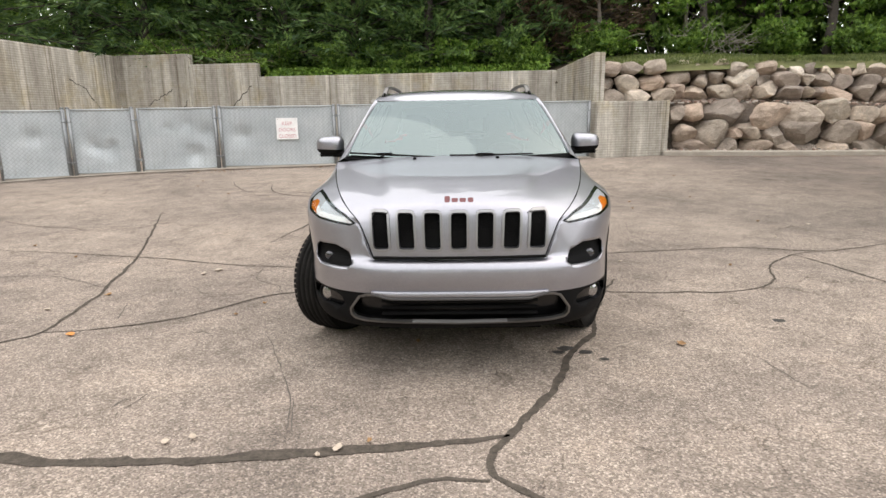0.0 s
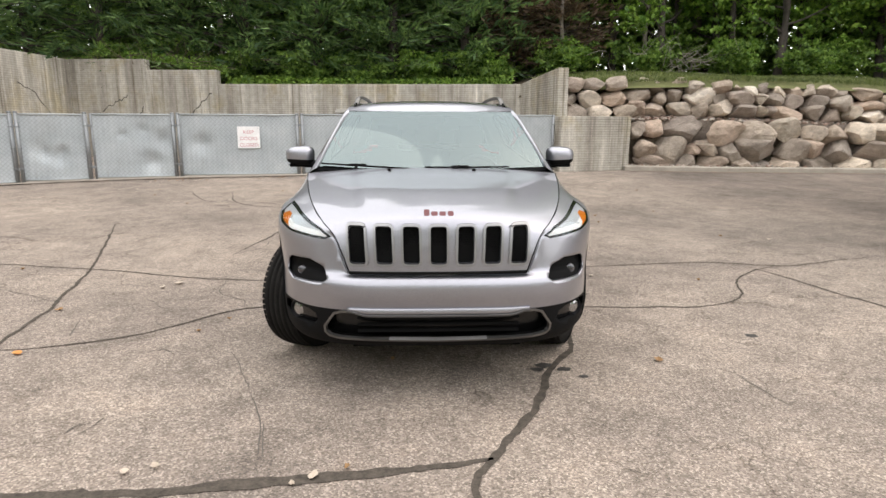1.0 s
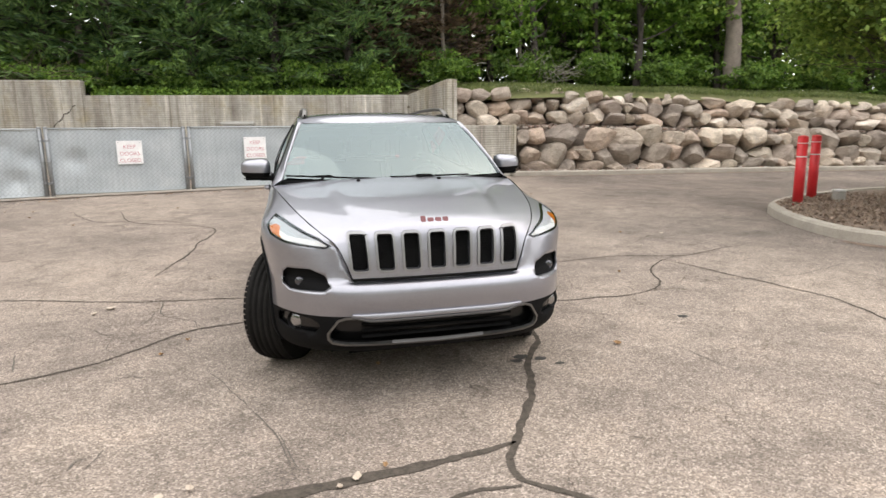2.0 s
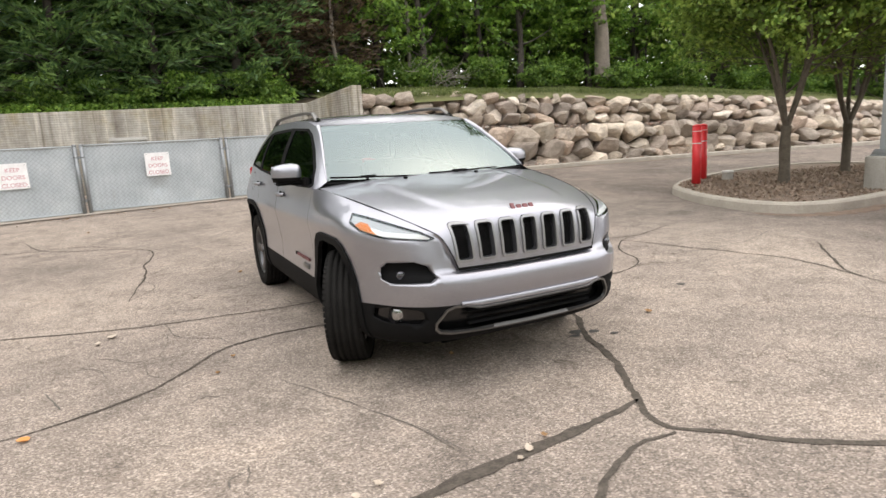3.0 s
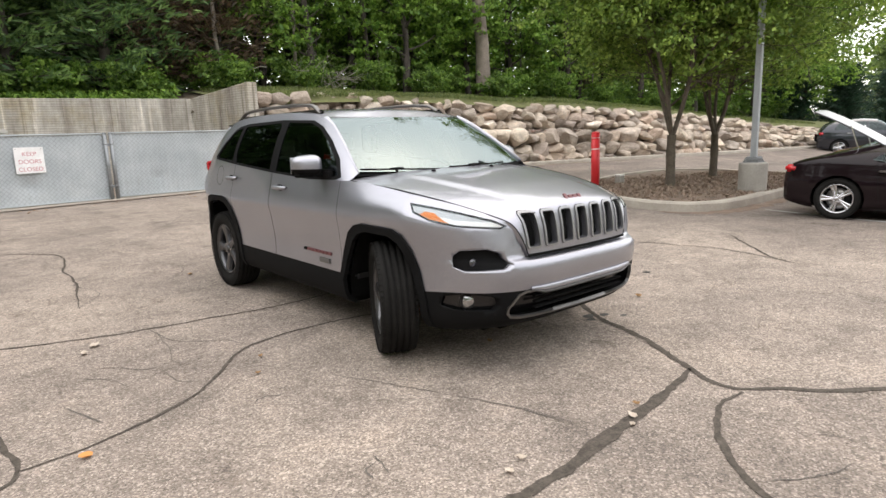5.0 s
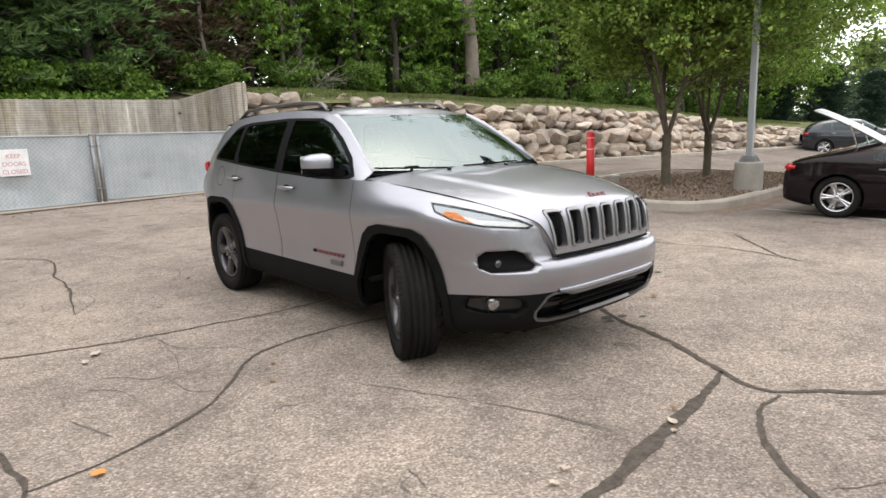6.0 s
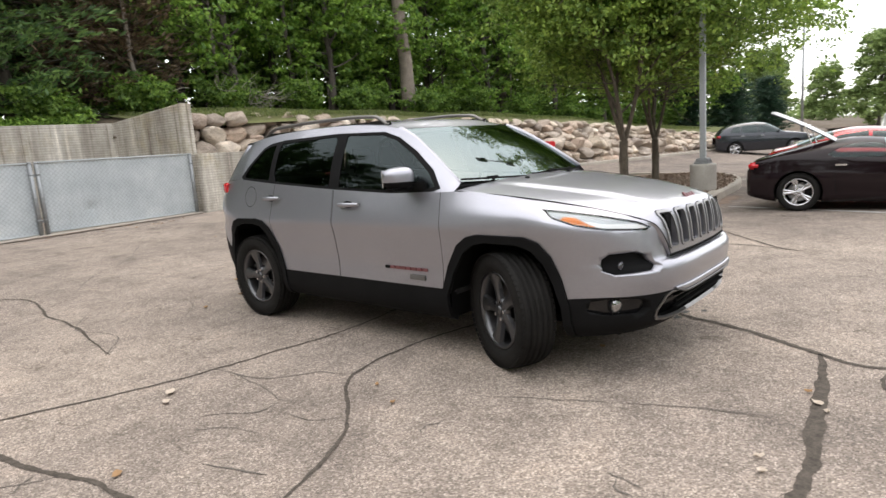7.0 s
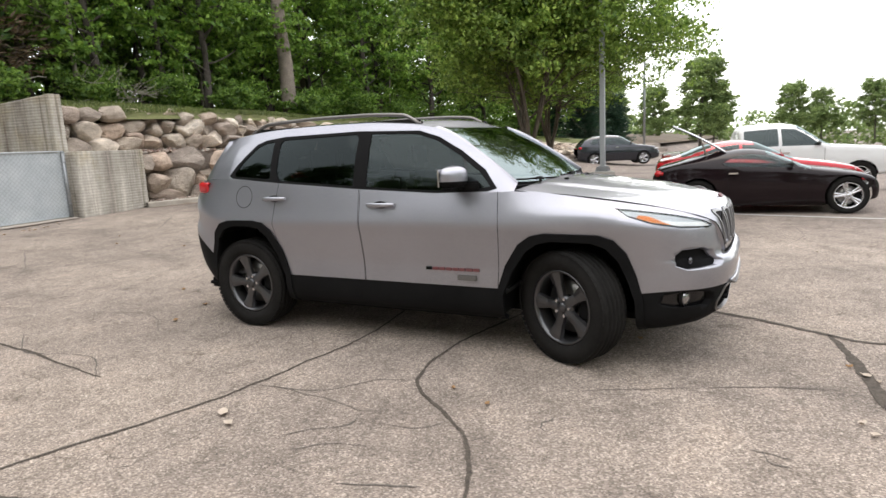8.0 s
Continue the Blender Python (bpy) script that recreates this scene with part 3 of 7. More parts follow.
def island_tones(name, tones):
    m, n, l, b = nodes(name)
    g = n.new("ShaderNodeNewGeometry")
    c = ramp(n, l, g.outputs["Random Per Island"], [(k / (len(tones) - 1), t) for k, t in enumerate(tones)])
    c = mixed(n, l, 1.0, c, ramp(n, l, noise_tex(n, l, mapped(n, l), 20, 5), [(0.3, (0.75, 0.75, 0.75)), (0.7, (1.15, 1.15, 1.15))]), "MULTIPLY")
    l.new(c, b.inputs["Base Color"])
    b.inputs["Roughness"].default_value = 0.9
    return m


rg = np.random.default_rng(19)
near = [p for p in dense if p.x < 30]
cs, ss = [], []
for k in range(1900):
    p = near[int(len(near) * rg.random() ** 1.3)]
    f = gz(p.x, p.y)
    H = wall_top(p.x) - f
    if k < 1200:
        d = rg.uniform(0.85, 1.35)
        z = f + H * (0.54 + 0.04 * (d - 0.9) / 0.4) + 0.03
        cs.append((*back_of(p, d), z))
        ss.append(rg.uniform(0.04, 0.16) * (1.5 if rg.random() < 0.08 else 1))
    else:
        d = rg.uniform(0.2, 0.5)
        cs.append((*back_of(p, d), f + 0.13 + 0.05 * rg.random() * d))
        ss.append(rg.uniform(0.03, 0.12))
gravel_mesh("gravel", cs, ss, 20, island_tones("loose_stone", [(0.16, 0.12, 0.1), (0.34, 0.27, 0.22), (0.3, 0.19, 0.15), (0.5, 0.44, 0.38), (0.42, 0.39, 0.36)]), "loose stones on the ledge and behind the kerb")


# ---- hillside behind the walls ----
def hill(x, y):
    """Height of the wooded rise."""
    back = curve_at([(-60, 16.0), (-12, 15.5), (3.3, 14.4), (3.9, 12.6), (6, 12.4), (12, 11.9), (18, 11.0), (30, 9.2), (60, 7.2), (120, 6)], x)
    base = curve_at([(-60, 3.0), (-9, 3.0), (-6, 2.5), (3, 2.5), (6, 2.65), (12, 2.5), (20, 2.2), (30, 1.4), (60, 0.7), (120, 0.3)], x)
    d = max(0.0, y - back)
    return base + 0.06 + 0.05 * d + 0.5 * (1 - math.exp(-d * 0.25)) * (1 if x > 3 else 0.2) + 0.12 * noise.noise(Vector((x * 0.3, y * 0.3, 0)))


bm = bmesh.new()
rows = []
for x in axis(-120, 160, -16, 40, 1.0):
    back = curve_at([(-60, 15.2), (-11.2, 15.5), (-6, 15.1), (3.0, 14.35), (3.4, 13.9), (3.9, 12.4), (6, 12.2), (12, 11.75), (18, 10.8), (30, 9.0), (60, 7.0), (120, 6)], x)
    rows.append([(x, back + d, hill(x, back + d) + (0 if d > 0.3 else -0.3)) for d in (0, 0.4, 1, 2, 3, 4.5, 6, 9, 13, 20, 35, 70)])
grid_faces(bm, rows)
whole("hillside", bm, SOIL, "shaded woodland floor with leaf litter", "ground", "structure", smooth=True)
bm = bmesh.new()
rows = []
for y in (-60, -20, 0, 6, 10, 13, 15, 30, 90):
    rows.append([(x, y, 3.2 + 0.06 * abs(x + 11.6)) for x in (-11.62, -13, -16, -22, -40, -90)])
grid_faces(bm, rows)
whole("west_bank", bm, SOIL, "wooded bank behind the concrete wall", "ground", "structure", smooth=True)

# ---- vehicle materials ----
SILVER = paint_material("billet_silver_paint", (0.365, 0.366, 0.408), 0.22, 0.43, 0.93)
INTAKE_TRIM = plain("dark_satin_intake_trim", (0.2, 0.195, 0.19), 0.36, 0.85)
RAIL_GREY = plain("bronze_grey_rail", (0.17, 0.16, 0.15), 0.35, 0.7)
CHROME = plain("bright_chrome", (0.75, 0.75, 0.76), 0.12, 1.0)
BLACK_PLASTIC = pbr("black_plastic", (0.006, 0.006, 0.0063), (0.013, 0.013, 0.0135), 3, 0.6, 0, 180, 0.001, spec=0.06, rough2=0.75)
GLOSS_BLACK = plain("gloss_black", (0.006, 0.006, 0.0065), 0.2, 0, 0.0)
SEAM = pbr("panel_gap", (0.005, 0.005, 0.005), (0.009, 0.009, 0.009), 5, 0.9, 0, 60, spec=0.1)
RUBBER = pbr("tyre_rubber", (0.011, 0.0105, 0.01), (0.024, 0.023, 0.022), 5, 0.8, 0, 60, 0.002, spec=0.06)
RIM_GREY = plain("dark_grey_alloy", (0.1, 0.1, 0.105), 0.32, 0.85, 0.3)
RIM_SILVER = plain("silver_alloy", (0.6, 0.6, 0.62), 0.25, 0.9, 0.3)
DISC = plain("brake_disc", (0.3, 0.29, 0.28), 0.35, 0.9)
GRILLE_FRAME = plain("dark_satin_grille_frame", (0.3, 0.3, 0.305), 0.42, 0.7)
PROJECTOR = plain("smoked_projector", (0.1, 0.1, 0.11), 0.1, 0.7, 0.5)
PROJECTOR_GLASS = plain("clear_fog_lens", (0.36, 0.36, 0.36), 0.08, 0.9, 0.6)
CLOTH = pbr("dark_cloth", (0.02, 0.02, 0.021), (0.045, 0.045, 0.046), 3, 0.9, 0, 200, 0.001)
AMBER = plain("amber_lens", (0.95, 0.28, 0.03), 0.15, 0, 0.8)
LAMP_WHITE = plain("lamp_reflector", (0.8, 0.8, 0.8), 0.15, 0.6, 0.8)
LAMP_GREY = plain("grey_lamp_bowl", (0.7, 0.7, 0.7), 0.35, 0.1, 0.5)
LAMP_GUIDE = plain("white_light_guide", (0.74, 0.74, 0.73), 0.3)
LAMP_GUIDE.node_tree.nodes["Principled BSDF"].inputs["Emission Color"].default_value = (1.0, 0.95, 0.88, 1)
LAMP_GUIDE.node_tree.nodes["Principled BSDF"].inputs["Emission Strength"].default_value = 0.35
RED_LENS = plain("red_lens", (0.5, 0.015, 0.02), 0.25, 0, 0.2)
BADGE_RED = plain("badge_red", (0.17, 0.06, 0.065), 0.45, 0.2)
HEADLINER = plain("grey_headliner", (0.3, 0.3, 0.29), 0.9)


def thin_glass(name, tint, ior=1.5, rough=0.0):
    """Glass as a thin sheet: tinted see-through with a mirror sheen at the rate that its index gives."""
    m, n, l, b = nodes(name)
    n.remove(b)
    tr = n.new("ShaderNodeBsdfTransparent")
    tr.inputs[0].default_value = (*tint, 1)
    gl = n.new("ShaderNodeBsdfGlossy")
    gl.inputs["Roughness"].default_value = rough
    gl.inputs["Color"].default_value = (0.66, 0.78, 0.785, 1)
    fr = n.new("ShaderNodeFresnel")
    fr.inputs[0].default_value = ior
    mx = n.new("ShaderNodeMixShader")
    l.new(fr.outputs[0], mx.inputs[0])
    l.new(tr.outputs[0], mx.inputs[1])
    l.new(gl.outputs[0], mx.inputs[2])
    l.new(mx.outputs[0], n["Material Output"].inputs[0])
    return m


WINDSCREEN = thin_glass("windscreen_glass", (0.42, 0.5, 0.46), 2.9)
SIDE_GLASS = thin_glass("side_glass", (0.2, 0.23, 0.22), 1.5)
PRIVACY = thin_glass("privacy_glass", (0.04, 0.045, 0.045), 1.38)
CLEAR = thin_glass("lamp_cover", (0.9, 0.9, 0.92), 1.5)


# ---- cutting tools ----
def knife(bm, poly, axis, keep):
    """Cuts the faces for which keep(face) holds along a convex outline, extruded along one axis; gives the faces inside."""
    i, j = [k for k in range(3) if k != axis]
    pts = [Vector((p[0], p[1])) for p in poly]
    area = sum(a.x * b.y - b.x * a.y for a, b in zip(pts, pts[1:] + pts[:1]))
    if area < 0:
        pts.reverse()
    lo = Vector((min(p.x for p in pts) - 0.002, min(p.y for p in pts) - 0.002))
    hi = Vector((max(p.x for p in pts) + 0.002, max(p.y for p in pts) + 0.002))

    def near(f):
        us, vs = [v.co[i] for v in f.verts], [v.co[j] for v in f.verts]
        return max(us) > lo.x and min(us) < hi.x and max(vs) > lo.y and min(vs) < hi.y

    for a, b in zip(pts, pts[1:] + pts[:1]):
        faces = [f for f in bm.faces if keep(f) and near(f)]
        geom = set(faces)
        for f in faces:
            geom.update(f.edges)
            geom.update(f.verts)
        d = b - a
        no = Vector((0, 0, 0))
        no[i], no[j] = d.y, -d.x
        co = Vector((0, 0, 0))
        co[i], co[j] = a.x, a.y
        bmesh.ops.bisect_plane(bm, geom=list(geom), dist=1e-5, plane_co=co, plane_no=no.normalized())

    def inside(f):
        c = f.calc_center_median()
        p = Vector((c[i], c[j]))
        return all((b - a).cross(p - a) > -1e-7 for a, b in zip(pts, pts[1:] + pts[:1]))

    return [f for f in bm.faces if keep(f) and near(f) and inside(f)]


def copied(bm, faces):
    """The faces as a mesh of their own."""
    out, seen = bmesh.new(), {}
    for f in faces:
        for v in f.verts:
            if v not in seen:
                seen[v] = out.verts.new(v.co)
        out.faces.new([seen[v] for v in f.verts]).material_index = f.material_index
    out.normal_update()
    return out


def take(bm, faces):
    """Moves faces out of bm into a mesh of their own."""
    out = copied(bm, faces)
    bmesh.ops.delete(bm, geom=faces, context="FACES")
    return out


def islands(bm):
    """The separate pieces of a mesh, each as a mesh of its own, the largest first."""
    left, out = set(bm.faces), []
    while left:
        todo, got = [left.pop()], []
        while todo:
            f = todo.pop()
            got.append(f)
            for v in f.verts:
                for g in v.link_faces:
                    if g in left:
                        left.remove(g)
                        todo.append(g)
        out.append(got)
    out.sort(key=len, reverse=True)
    made = [copied(bm, sorted(got, key=lambda f: f.index)) for got in out]
    bm.free()
    return made


def inset_outline(poly, d):
    """A convex outline drawn in by d."""
    pts = [Vector((p[0], p[1])) for p in poly]
    if sum(p.x * q.y - q.x * p.y for p, q in zip(pts, pts[1:] + pts[:1])) < 0:
        pts.reverse()
    lines = []
    for p, q in zip(pts, pts[1:] + pts[:1]):
        if (q - p).length > 1e-6:
            t = (q - p).normalized()
            lines.append((p + Vector((-t.y, t.x)) * d, t))
    out = []
    for (p, t), (q, u) in zip(lines[-1:] + lines[:-1], lines):
        k = t.cross(u)
        out.append(tuple(q) if abs(k) < 1e-4 else tuple(p + t * ((q - p).cross(u) / k)))
    return out


def framed(bm, poly, axis, keep, width):
    """Cuts an outline and a second one inside it; gives the inner faces and the rim between."""
    knife(bm, poly, axis, keep)
    inner = knife(bm, inset_outline(poly, width), axis, keep)
    mark = set(inner)
    return inner, [f for f in knife(bm, poly, axis, keep) if f not in mark]


def pushed(bm, faces, way):
    """Extrudes a region along way and drops the old faces; gives the moved ones."""
    r = bmesh.ops.extrude_face_region(bm, geom=faces)
    vs = [e for e in r["geom"] if isinstance(e, bmesh.types.BMVert)]
    fs = [e for e in r["geom"] if isinstance(e, bmesh.types.BMFace)]
    bmesh.ops.translate(bm, verts=vs, vec=way)
    bmesh.ops.delete(bm, geom=[f for f in faces if f.is_valid], context="FACES")
    return fs


def thick(bm, t):
    """Gives a sheet a back, t behind it, and edges."""
    bm.normal_update()
    front_faces, rim = list(bm.faces), [e for e in bm.edges if e.is_boundary]
    back = {v: bm.verts.new(v.co - v.normal * t) for v in list(bm.verts)}
    for e in rim:
        f = e.link_faces[0]
        vs = list(f.verts)
        i = vs.index(e.verts[0])
        a, b = (e.verts[0], e.verts[1]) if vs[(i + 1) % len(vs)] == e.verts[1] else (e.verts[1], e.verts[0])
        bm.faces.new([b, a, back[a], back[b]])
    for f in front_faces:
        bm.faces.new([back[v] for v in reversed(f.verts)])
    bm.normal_update()
    return bm


def rounded(x0, z0, x1, z1, r, k=4):
    pts = []
    for cx, cz, a in ((x1 - r, z0 + r, -90), (x1 - r, z1 - r, 0), (x0 + r, z1 - r, 90), (x0 + r, z0 + r, 180)):
        pts += [(cx + r * math.cos(radians(a + 90 * i / k)), cz + r * math.sin(radians(a + 90 * i / k))) for i in range(k + 1)]
    return pts


# ---- wheels ----
def lathe(bm, prof, seg, axis=0):
    """Turns a profile of (along, radius) round the x axis."""
    rows = []
    for k in range(seg):
        a = 2 * math.pi * k / seg
        rows.append([(u, r * math.sin(a), r * math.cos(a)) for u, r in prof])
    rows.append(rows[0])
    grid_faces(bm, rows)
    bmesh.ops.remove_doubles(bm, verts=list(bm.verts), dist=1e-5)
    bmesh.ops.recalc_face_normals(bm, faces=list(bm.faces))
    return bm


def wheel(parent, at, side, steer, radius, width, rim_r, rim_mat, spokes=5, name="wheel", split=0.0):
    """A road wheel; its face looks along +x of its own, turned to the car's side."""
    w = thing(name, "", "")
    w.parent = parent
    w.matrix_local = Matrix.Translation(at) @ pose(0, 0, 0, 0, 0, steer + (0 if side > 0 else 180))
    h = width / 2
    prof = [(-h * 0.72, rim_r), (-h * 0.95, rim_r + 0.03), (-h, (radius + rim_r) / 2), (-h * 0.92, radius - 0.02), (-h * 0.78, radius - 0.004)]
    for g in (-0.5, -0.17, 0.17, 0.5):
        prof += [(h * (g - 0.07), radius), (h * (g - 0.05), radius - 0.011), (h * (g + 0.05), radius - 0.011), (h * (g + 0.07), radius)]
    prof += [(h * 0.78, radius - 0.004), (h * 0.92, radius - 0.02), (h, (radius + rim_r) / 2), (h * 0.95, rim_r + 0.03), (h * 0.72, rim_r)]
    t = part("tyre", lathe(bmesh.new(), prof, 72), RUBBER, w, smooth=True)
    # shoulder blocks
    bm = bmesh.new()
    for k in range(64):
        a = 2 * math.pi * k / 64
        for s in (-1, 1):
            box(bm, (s * h * 0.86 - 0.014, -0.014, radius - 0.016), (s * h * 0.86 + 0.014, 0.014, radius - 0.0105), 0, Matrix.Rotation(a, 4, "X"))
    tagged(part("tread_block", bm, RUBBER, t), kind="stuff")
    bm = bmesh.new()
    lathe(bm, [(-h * 0.7, rim_r - 0.012), (-h * 0.7, rim_r + 0.004), (h * 0.72, rim_r + 0.004), (h * 0.8, rim_r + 0.008), (h * 0.8, rim_r - 0.008), (h * 0.55, rim_r - 0.02), (-h * 0.5, rim_r - 0.03), (-h * 0.7, rim_r - 0.012)], 64)
    rim = part("rim", bm, rim_mat, w, smooth=True)
    x0, x1 = h * 0.5, h * 0.74
    bm = bmesh.new()
    step = 2 * math.pi / spokes
    for k in range(spokes):
        a = k * step + 0.3
        pairs = [0.0] if not split else [-split, split]
        for off in pairs:
            root, tip = (0.05, 0.062) if not split else (0.026, 0.03)
            r0, r1 = 0.035, rim_r - 0.006
            vs = []
            for r, hw, xf in ((r0, root * 0.75, x0 + 0.018), (rim_r * 0.55, root * 0.72, x1 - 0.012), (r1, tip, x1)):
                ring = []
                for y, dx in ((-hw, -0.03), (-hw * 0.82, -0.006), (-hw * 0.2, 0), (hw * 0.2, 0), (hw * 0.82, -0.006), (hw, -0.03)):
                    p = Vector((xf + dx, y, r))
                    ring.append(Matrix.Rotation(a + off, 4, "X") @ p)
                vs.append(ring)
            grid_faces(bm, vs)
    bmesh.ops.recalc_face_normals(bm, faces=list(bm.faces))
    part("spokes", bm, rim_mat, rim)
    part("hub_cap", lathe(bmesh.new(), [(x0 + 0.03, 0.0001), (x0 + 0.03, 0.028), (x0 + 0.022, 0.034), (x0, 0.036)], 24), rim_mat, rim, smooth=True)
    bm = bmesh.new()
    for k in range(5):
        a = 2 * math.pi * k / 5 + 0.3 + step / 2
        p = Matrix.Rotation(a, 4, "X") @ Vector((0, 0, 0.057))
        tube(bm, (x0 - 0.01, p.y, p.z), (x0 + 0.022, p.y, p.z), 0.0105, seg=6)
    part("lug_nut", bm, CHROME, rim)
    part("hub", lathe(bmesh.new(), [(x0 + 0.012, 0.0001), (x0 + 0.012, 0.072), (x0 - 0.02, 0.08)], 24), rim_mat, w, smooth=True)
    part("brake_disc", lathe(bmesh.new(), [(0.0, 0.07), (0.0, rim_r - 0.06), (-0.02, rim_r - 0.06), (-0.02, 0.07)], 40), DISC, w, smooth=True)
    part("caliper", box(bmesh.new(), (-0.05, 0.09, -0.07), (0.03, rim_r - 0.045, 0.08), 0.015), BLACK_PLASTIC, w)
    part("barrel", lathe(bmesh.new(), [(-h * 0.3, 0.0001), (-h * 0.3, rim_r - 0.03)], 40), SEAM, w)
    return w


# ---- the sport utility vehicle ----
SUV = thing("sport_utility_car", "silver metallic compact sport utility car with black lower cladding", "car")
YC_F, YC_R = -1.55, 1.5
LEVELS = [  # height in front, at the side, behind; front edge; half width; rear edge
    (0.235, 0.235, 0.3, -2.03, 0.80, 2.02), (0.27, 0.27, 0.38, -2.13, 0.862, 2.12), (0.33, 0.33, 0.49, -2.205, 0.89, 2.2),
    (0.42, 0.4, 0.62, -2.235, 0.9, 2.24), (0.5, 0.465, 0.75, -2.25, 0.9, 2.26), (0.57, 0.53, 0.79, -2.263, 0.898, 2.26),
    (0.63, 0.6, 0.83, -2.262, 0.896, 2.25), (0.662, 0.66, 0.87, -2.24, 0.901, 2.22), (0.684, 0.72, 0.91, -2.205, 0.907, 2.2),
    (0.755, 0.8, 0.95, -2.188, 0.916, 2.19), (0.85, 0.88, 1.0, -2.165, 0.926, 2.18), (0.895, 0.97, 1.08, -2.15, 0.904, 2.17)]
EDGE_F = [(0, 0, -2.222, 0.688), (0.455, 0.455, -2.196, 0.688), (0.5, 0.487, -2.183, 0.775), (0.55, 0.532, -2.142, 0.868), (0.66, 0.6, -2.04, 0.92), (0.76, 0.655, -1.93, 0.955), (0.84, 0.7, -1.78, 0.99), (0.9, 0.748, -1.58, 1.025)]
EDGE_S = [(-1.55, 0.752, -1.55, 1.03), (-1.3, 0.806, -1.3, 1.066), (-1.02, 0.85, -1.02, 1.098), (-0.9, 0.868, -0.9, 1.095), (-0.4, 0.866, -0.4, 1.085), (0.2, 0.866, 0.2, 1.118), (0.9, 0.864, 0.9, 1.172), (1.5, 0.845, 1.5, 1.222)]
EDGE_R = [(0, 0, 2.14, 1.2), (0.5, 0.47, 2.09, 1.2), (0.76, 0.7, 1.95, 1.205), (0.86, 0.79, 1.76, 1.215), (0.9, 0.842, 1.52, 1.222)]


def smooth01(t):
    t = min(1, max(0, t))
    return t * t * (3 - 2 * t)


def ring_point(lv, st):
    kind, a = st
    zf, zs, zr, yf, w, yr = LEVELS[lv]
    if kind == "f":
        x, y = w * math.sin(a) ** 0.5, YC_F - (YC_F - yf) * math.cos(a)
    elif kind == "s":
        x, y = w, a
    else:
        x, y = w * math.sin(a) ** 0.5, YC_R + (yr - YC_R) * math.cos(a)
    z = zs + (zf - zs) * smooth01((-1.45 - y) / 0.55) + (zr - zs) * smooth01((y - 1.4) / 0.7)
    if kind == "s":
        # waist of the doors, full over the wheels
        x -= 0.003 * math.exp(-((y - 0.1) / 0.75) ** 2) * (1 if 4 < lv < 10 else 0)
    return x, y, z


def edge_point(st):
    kind, a = st
    if kind == "f":
        return curve_at(EDGE_F, 0.9 * math.sin(a) ** 0.5)
    if kind == "s":
        return curve_at(EDGE_S, a)
    return curve_at(EDGE_R, 0.9 * math.sin(a) ** 0.5)


K = 56
stations = [("f", math.pi / 2 * (k / K) ** 2) for k in range(K)] + [("s", y) for y in np.arange(YC_F, YC_R + 0.001, 0.03)] + [("r", math.pi / 2 * (k / 30) ** 2) for k in range(29, -1, -1)]
shell = bmesh.new()
lev = shell.faces.layers.int.new("lev")
half = []
SUB = 3
for st in stations:
    e = edge_point(st)
    keys = []
    for lv in range(len(LEVELS)):
        x, y, z = ring_point(lv, st)
        z = min(z, e[2] - 0.004 * (len(LEVELS) - lv))
        if lv >= 9 and z > e[2] - 0.06:
            t = min(1, (z - e[2] + 0.06) / 0.06) * 0.6
            x, y = x + (e[0] - x) * t, y + (e[1] - y) * t
        keys.append((x, y, z))
    keys.append(tuple(e))
    # a soft curve through the levels
    col = []
    n = len(keys)
    for i in range(n - 1):
        p0, p1, p2, p3 = (Vector(keys[max(0, min(n - 1, q))]) for q in (i - 1, i, i + 1, i + 2))
        for s in range(SUB):
            t = s / SUB
            m1, m2 = (p2 - p0) * 0.35, (p3 - p1) * 0.35
            col.append((2 * t**3 - 3 * t**2 + 1) * p1 + (t**3 - 2 * t**2 + t) * m1 + (3 * t**2 - 2 * t**3) * p2 + (t**3 - t**2) * m2)
    col.append(Vector(keys[-1]))
    half.append(col)
for sgn in (1, -1):
    vs = [[shell.verts.new((abs(p.x) * sgn, p.y, p.z)) for p in col] for col in half]
    for i in range(len(vs) - 1):
        for j in range(len(vs[0]) - 1):
            q = [vs[i][j], vs[i + 1][j], vs[i + 1][j + 1], vs[i][j + 1]]
            f = shell.faces.new(q if sgn > 0 else q[::-1])
            f[lev] = j
bmesh.ops.remove_doubles(shell, verts=list(shell.verts), dist=1e-4)
shell.normal_update()

# wheel arches
ARCH_F = [(-0.855, 0.2), (-0.858, 0.43), (-0.925, 0.62), (-1.02, 0.765), (-1.1, 0.818), (-1.19, 0.837), (-1.53, 0.833), (-1.62, 0.803), (-1.69, 0.727), (-1.745, 0.59), (-1.785, 0.44), (-1.79, 0.2)]
ARCH_R = [(0.875, 0.2), (0.88, 0.47), (0.95, 0.67), (1.035, 0.81), (1.115, 0.875), (1.21, 0.892), (1.48, 0.89), (1.58, 0.862), (1.67, 0.785), (1.72, 0.63), (1.755, 0.42), (1.76, 0.2)]


def shrunk(poly, d):
    c = (sum(p[0] for p in poly) / len(poly), 0.35)
    return [(c[0] + (p[0] - c[0]) * (1 - d / abs(p[0] - c[0] or 1)) if abs(p[0] - c[0]) > d else p[0], p[1] - d * min(1, max(0, (p[1] - 0.4) / 0.3)) if p[1] > 0.25 else p[1] - 0.02) for p in poly]


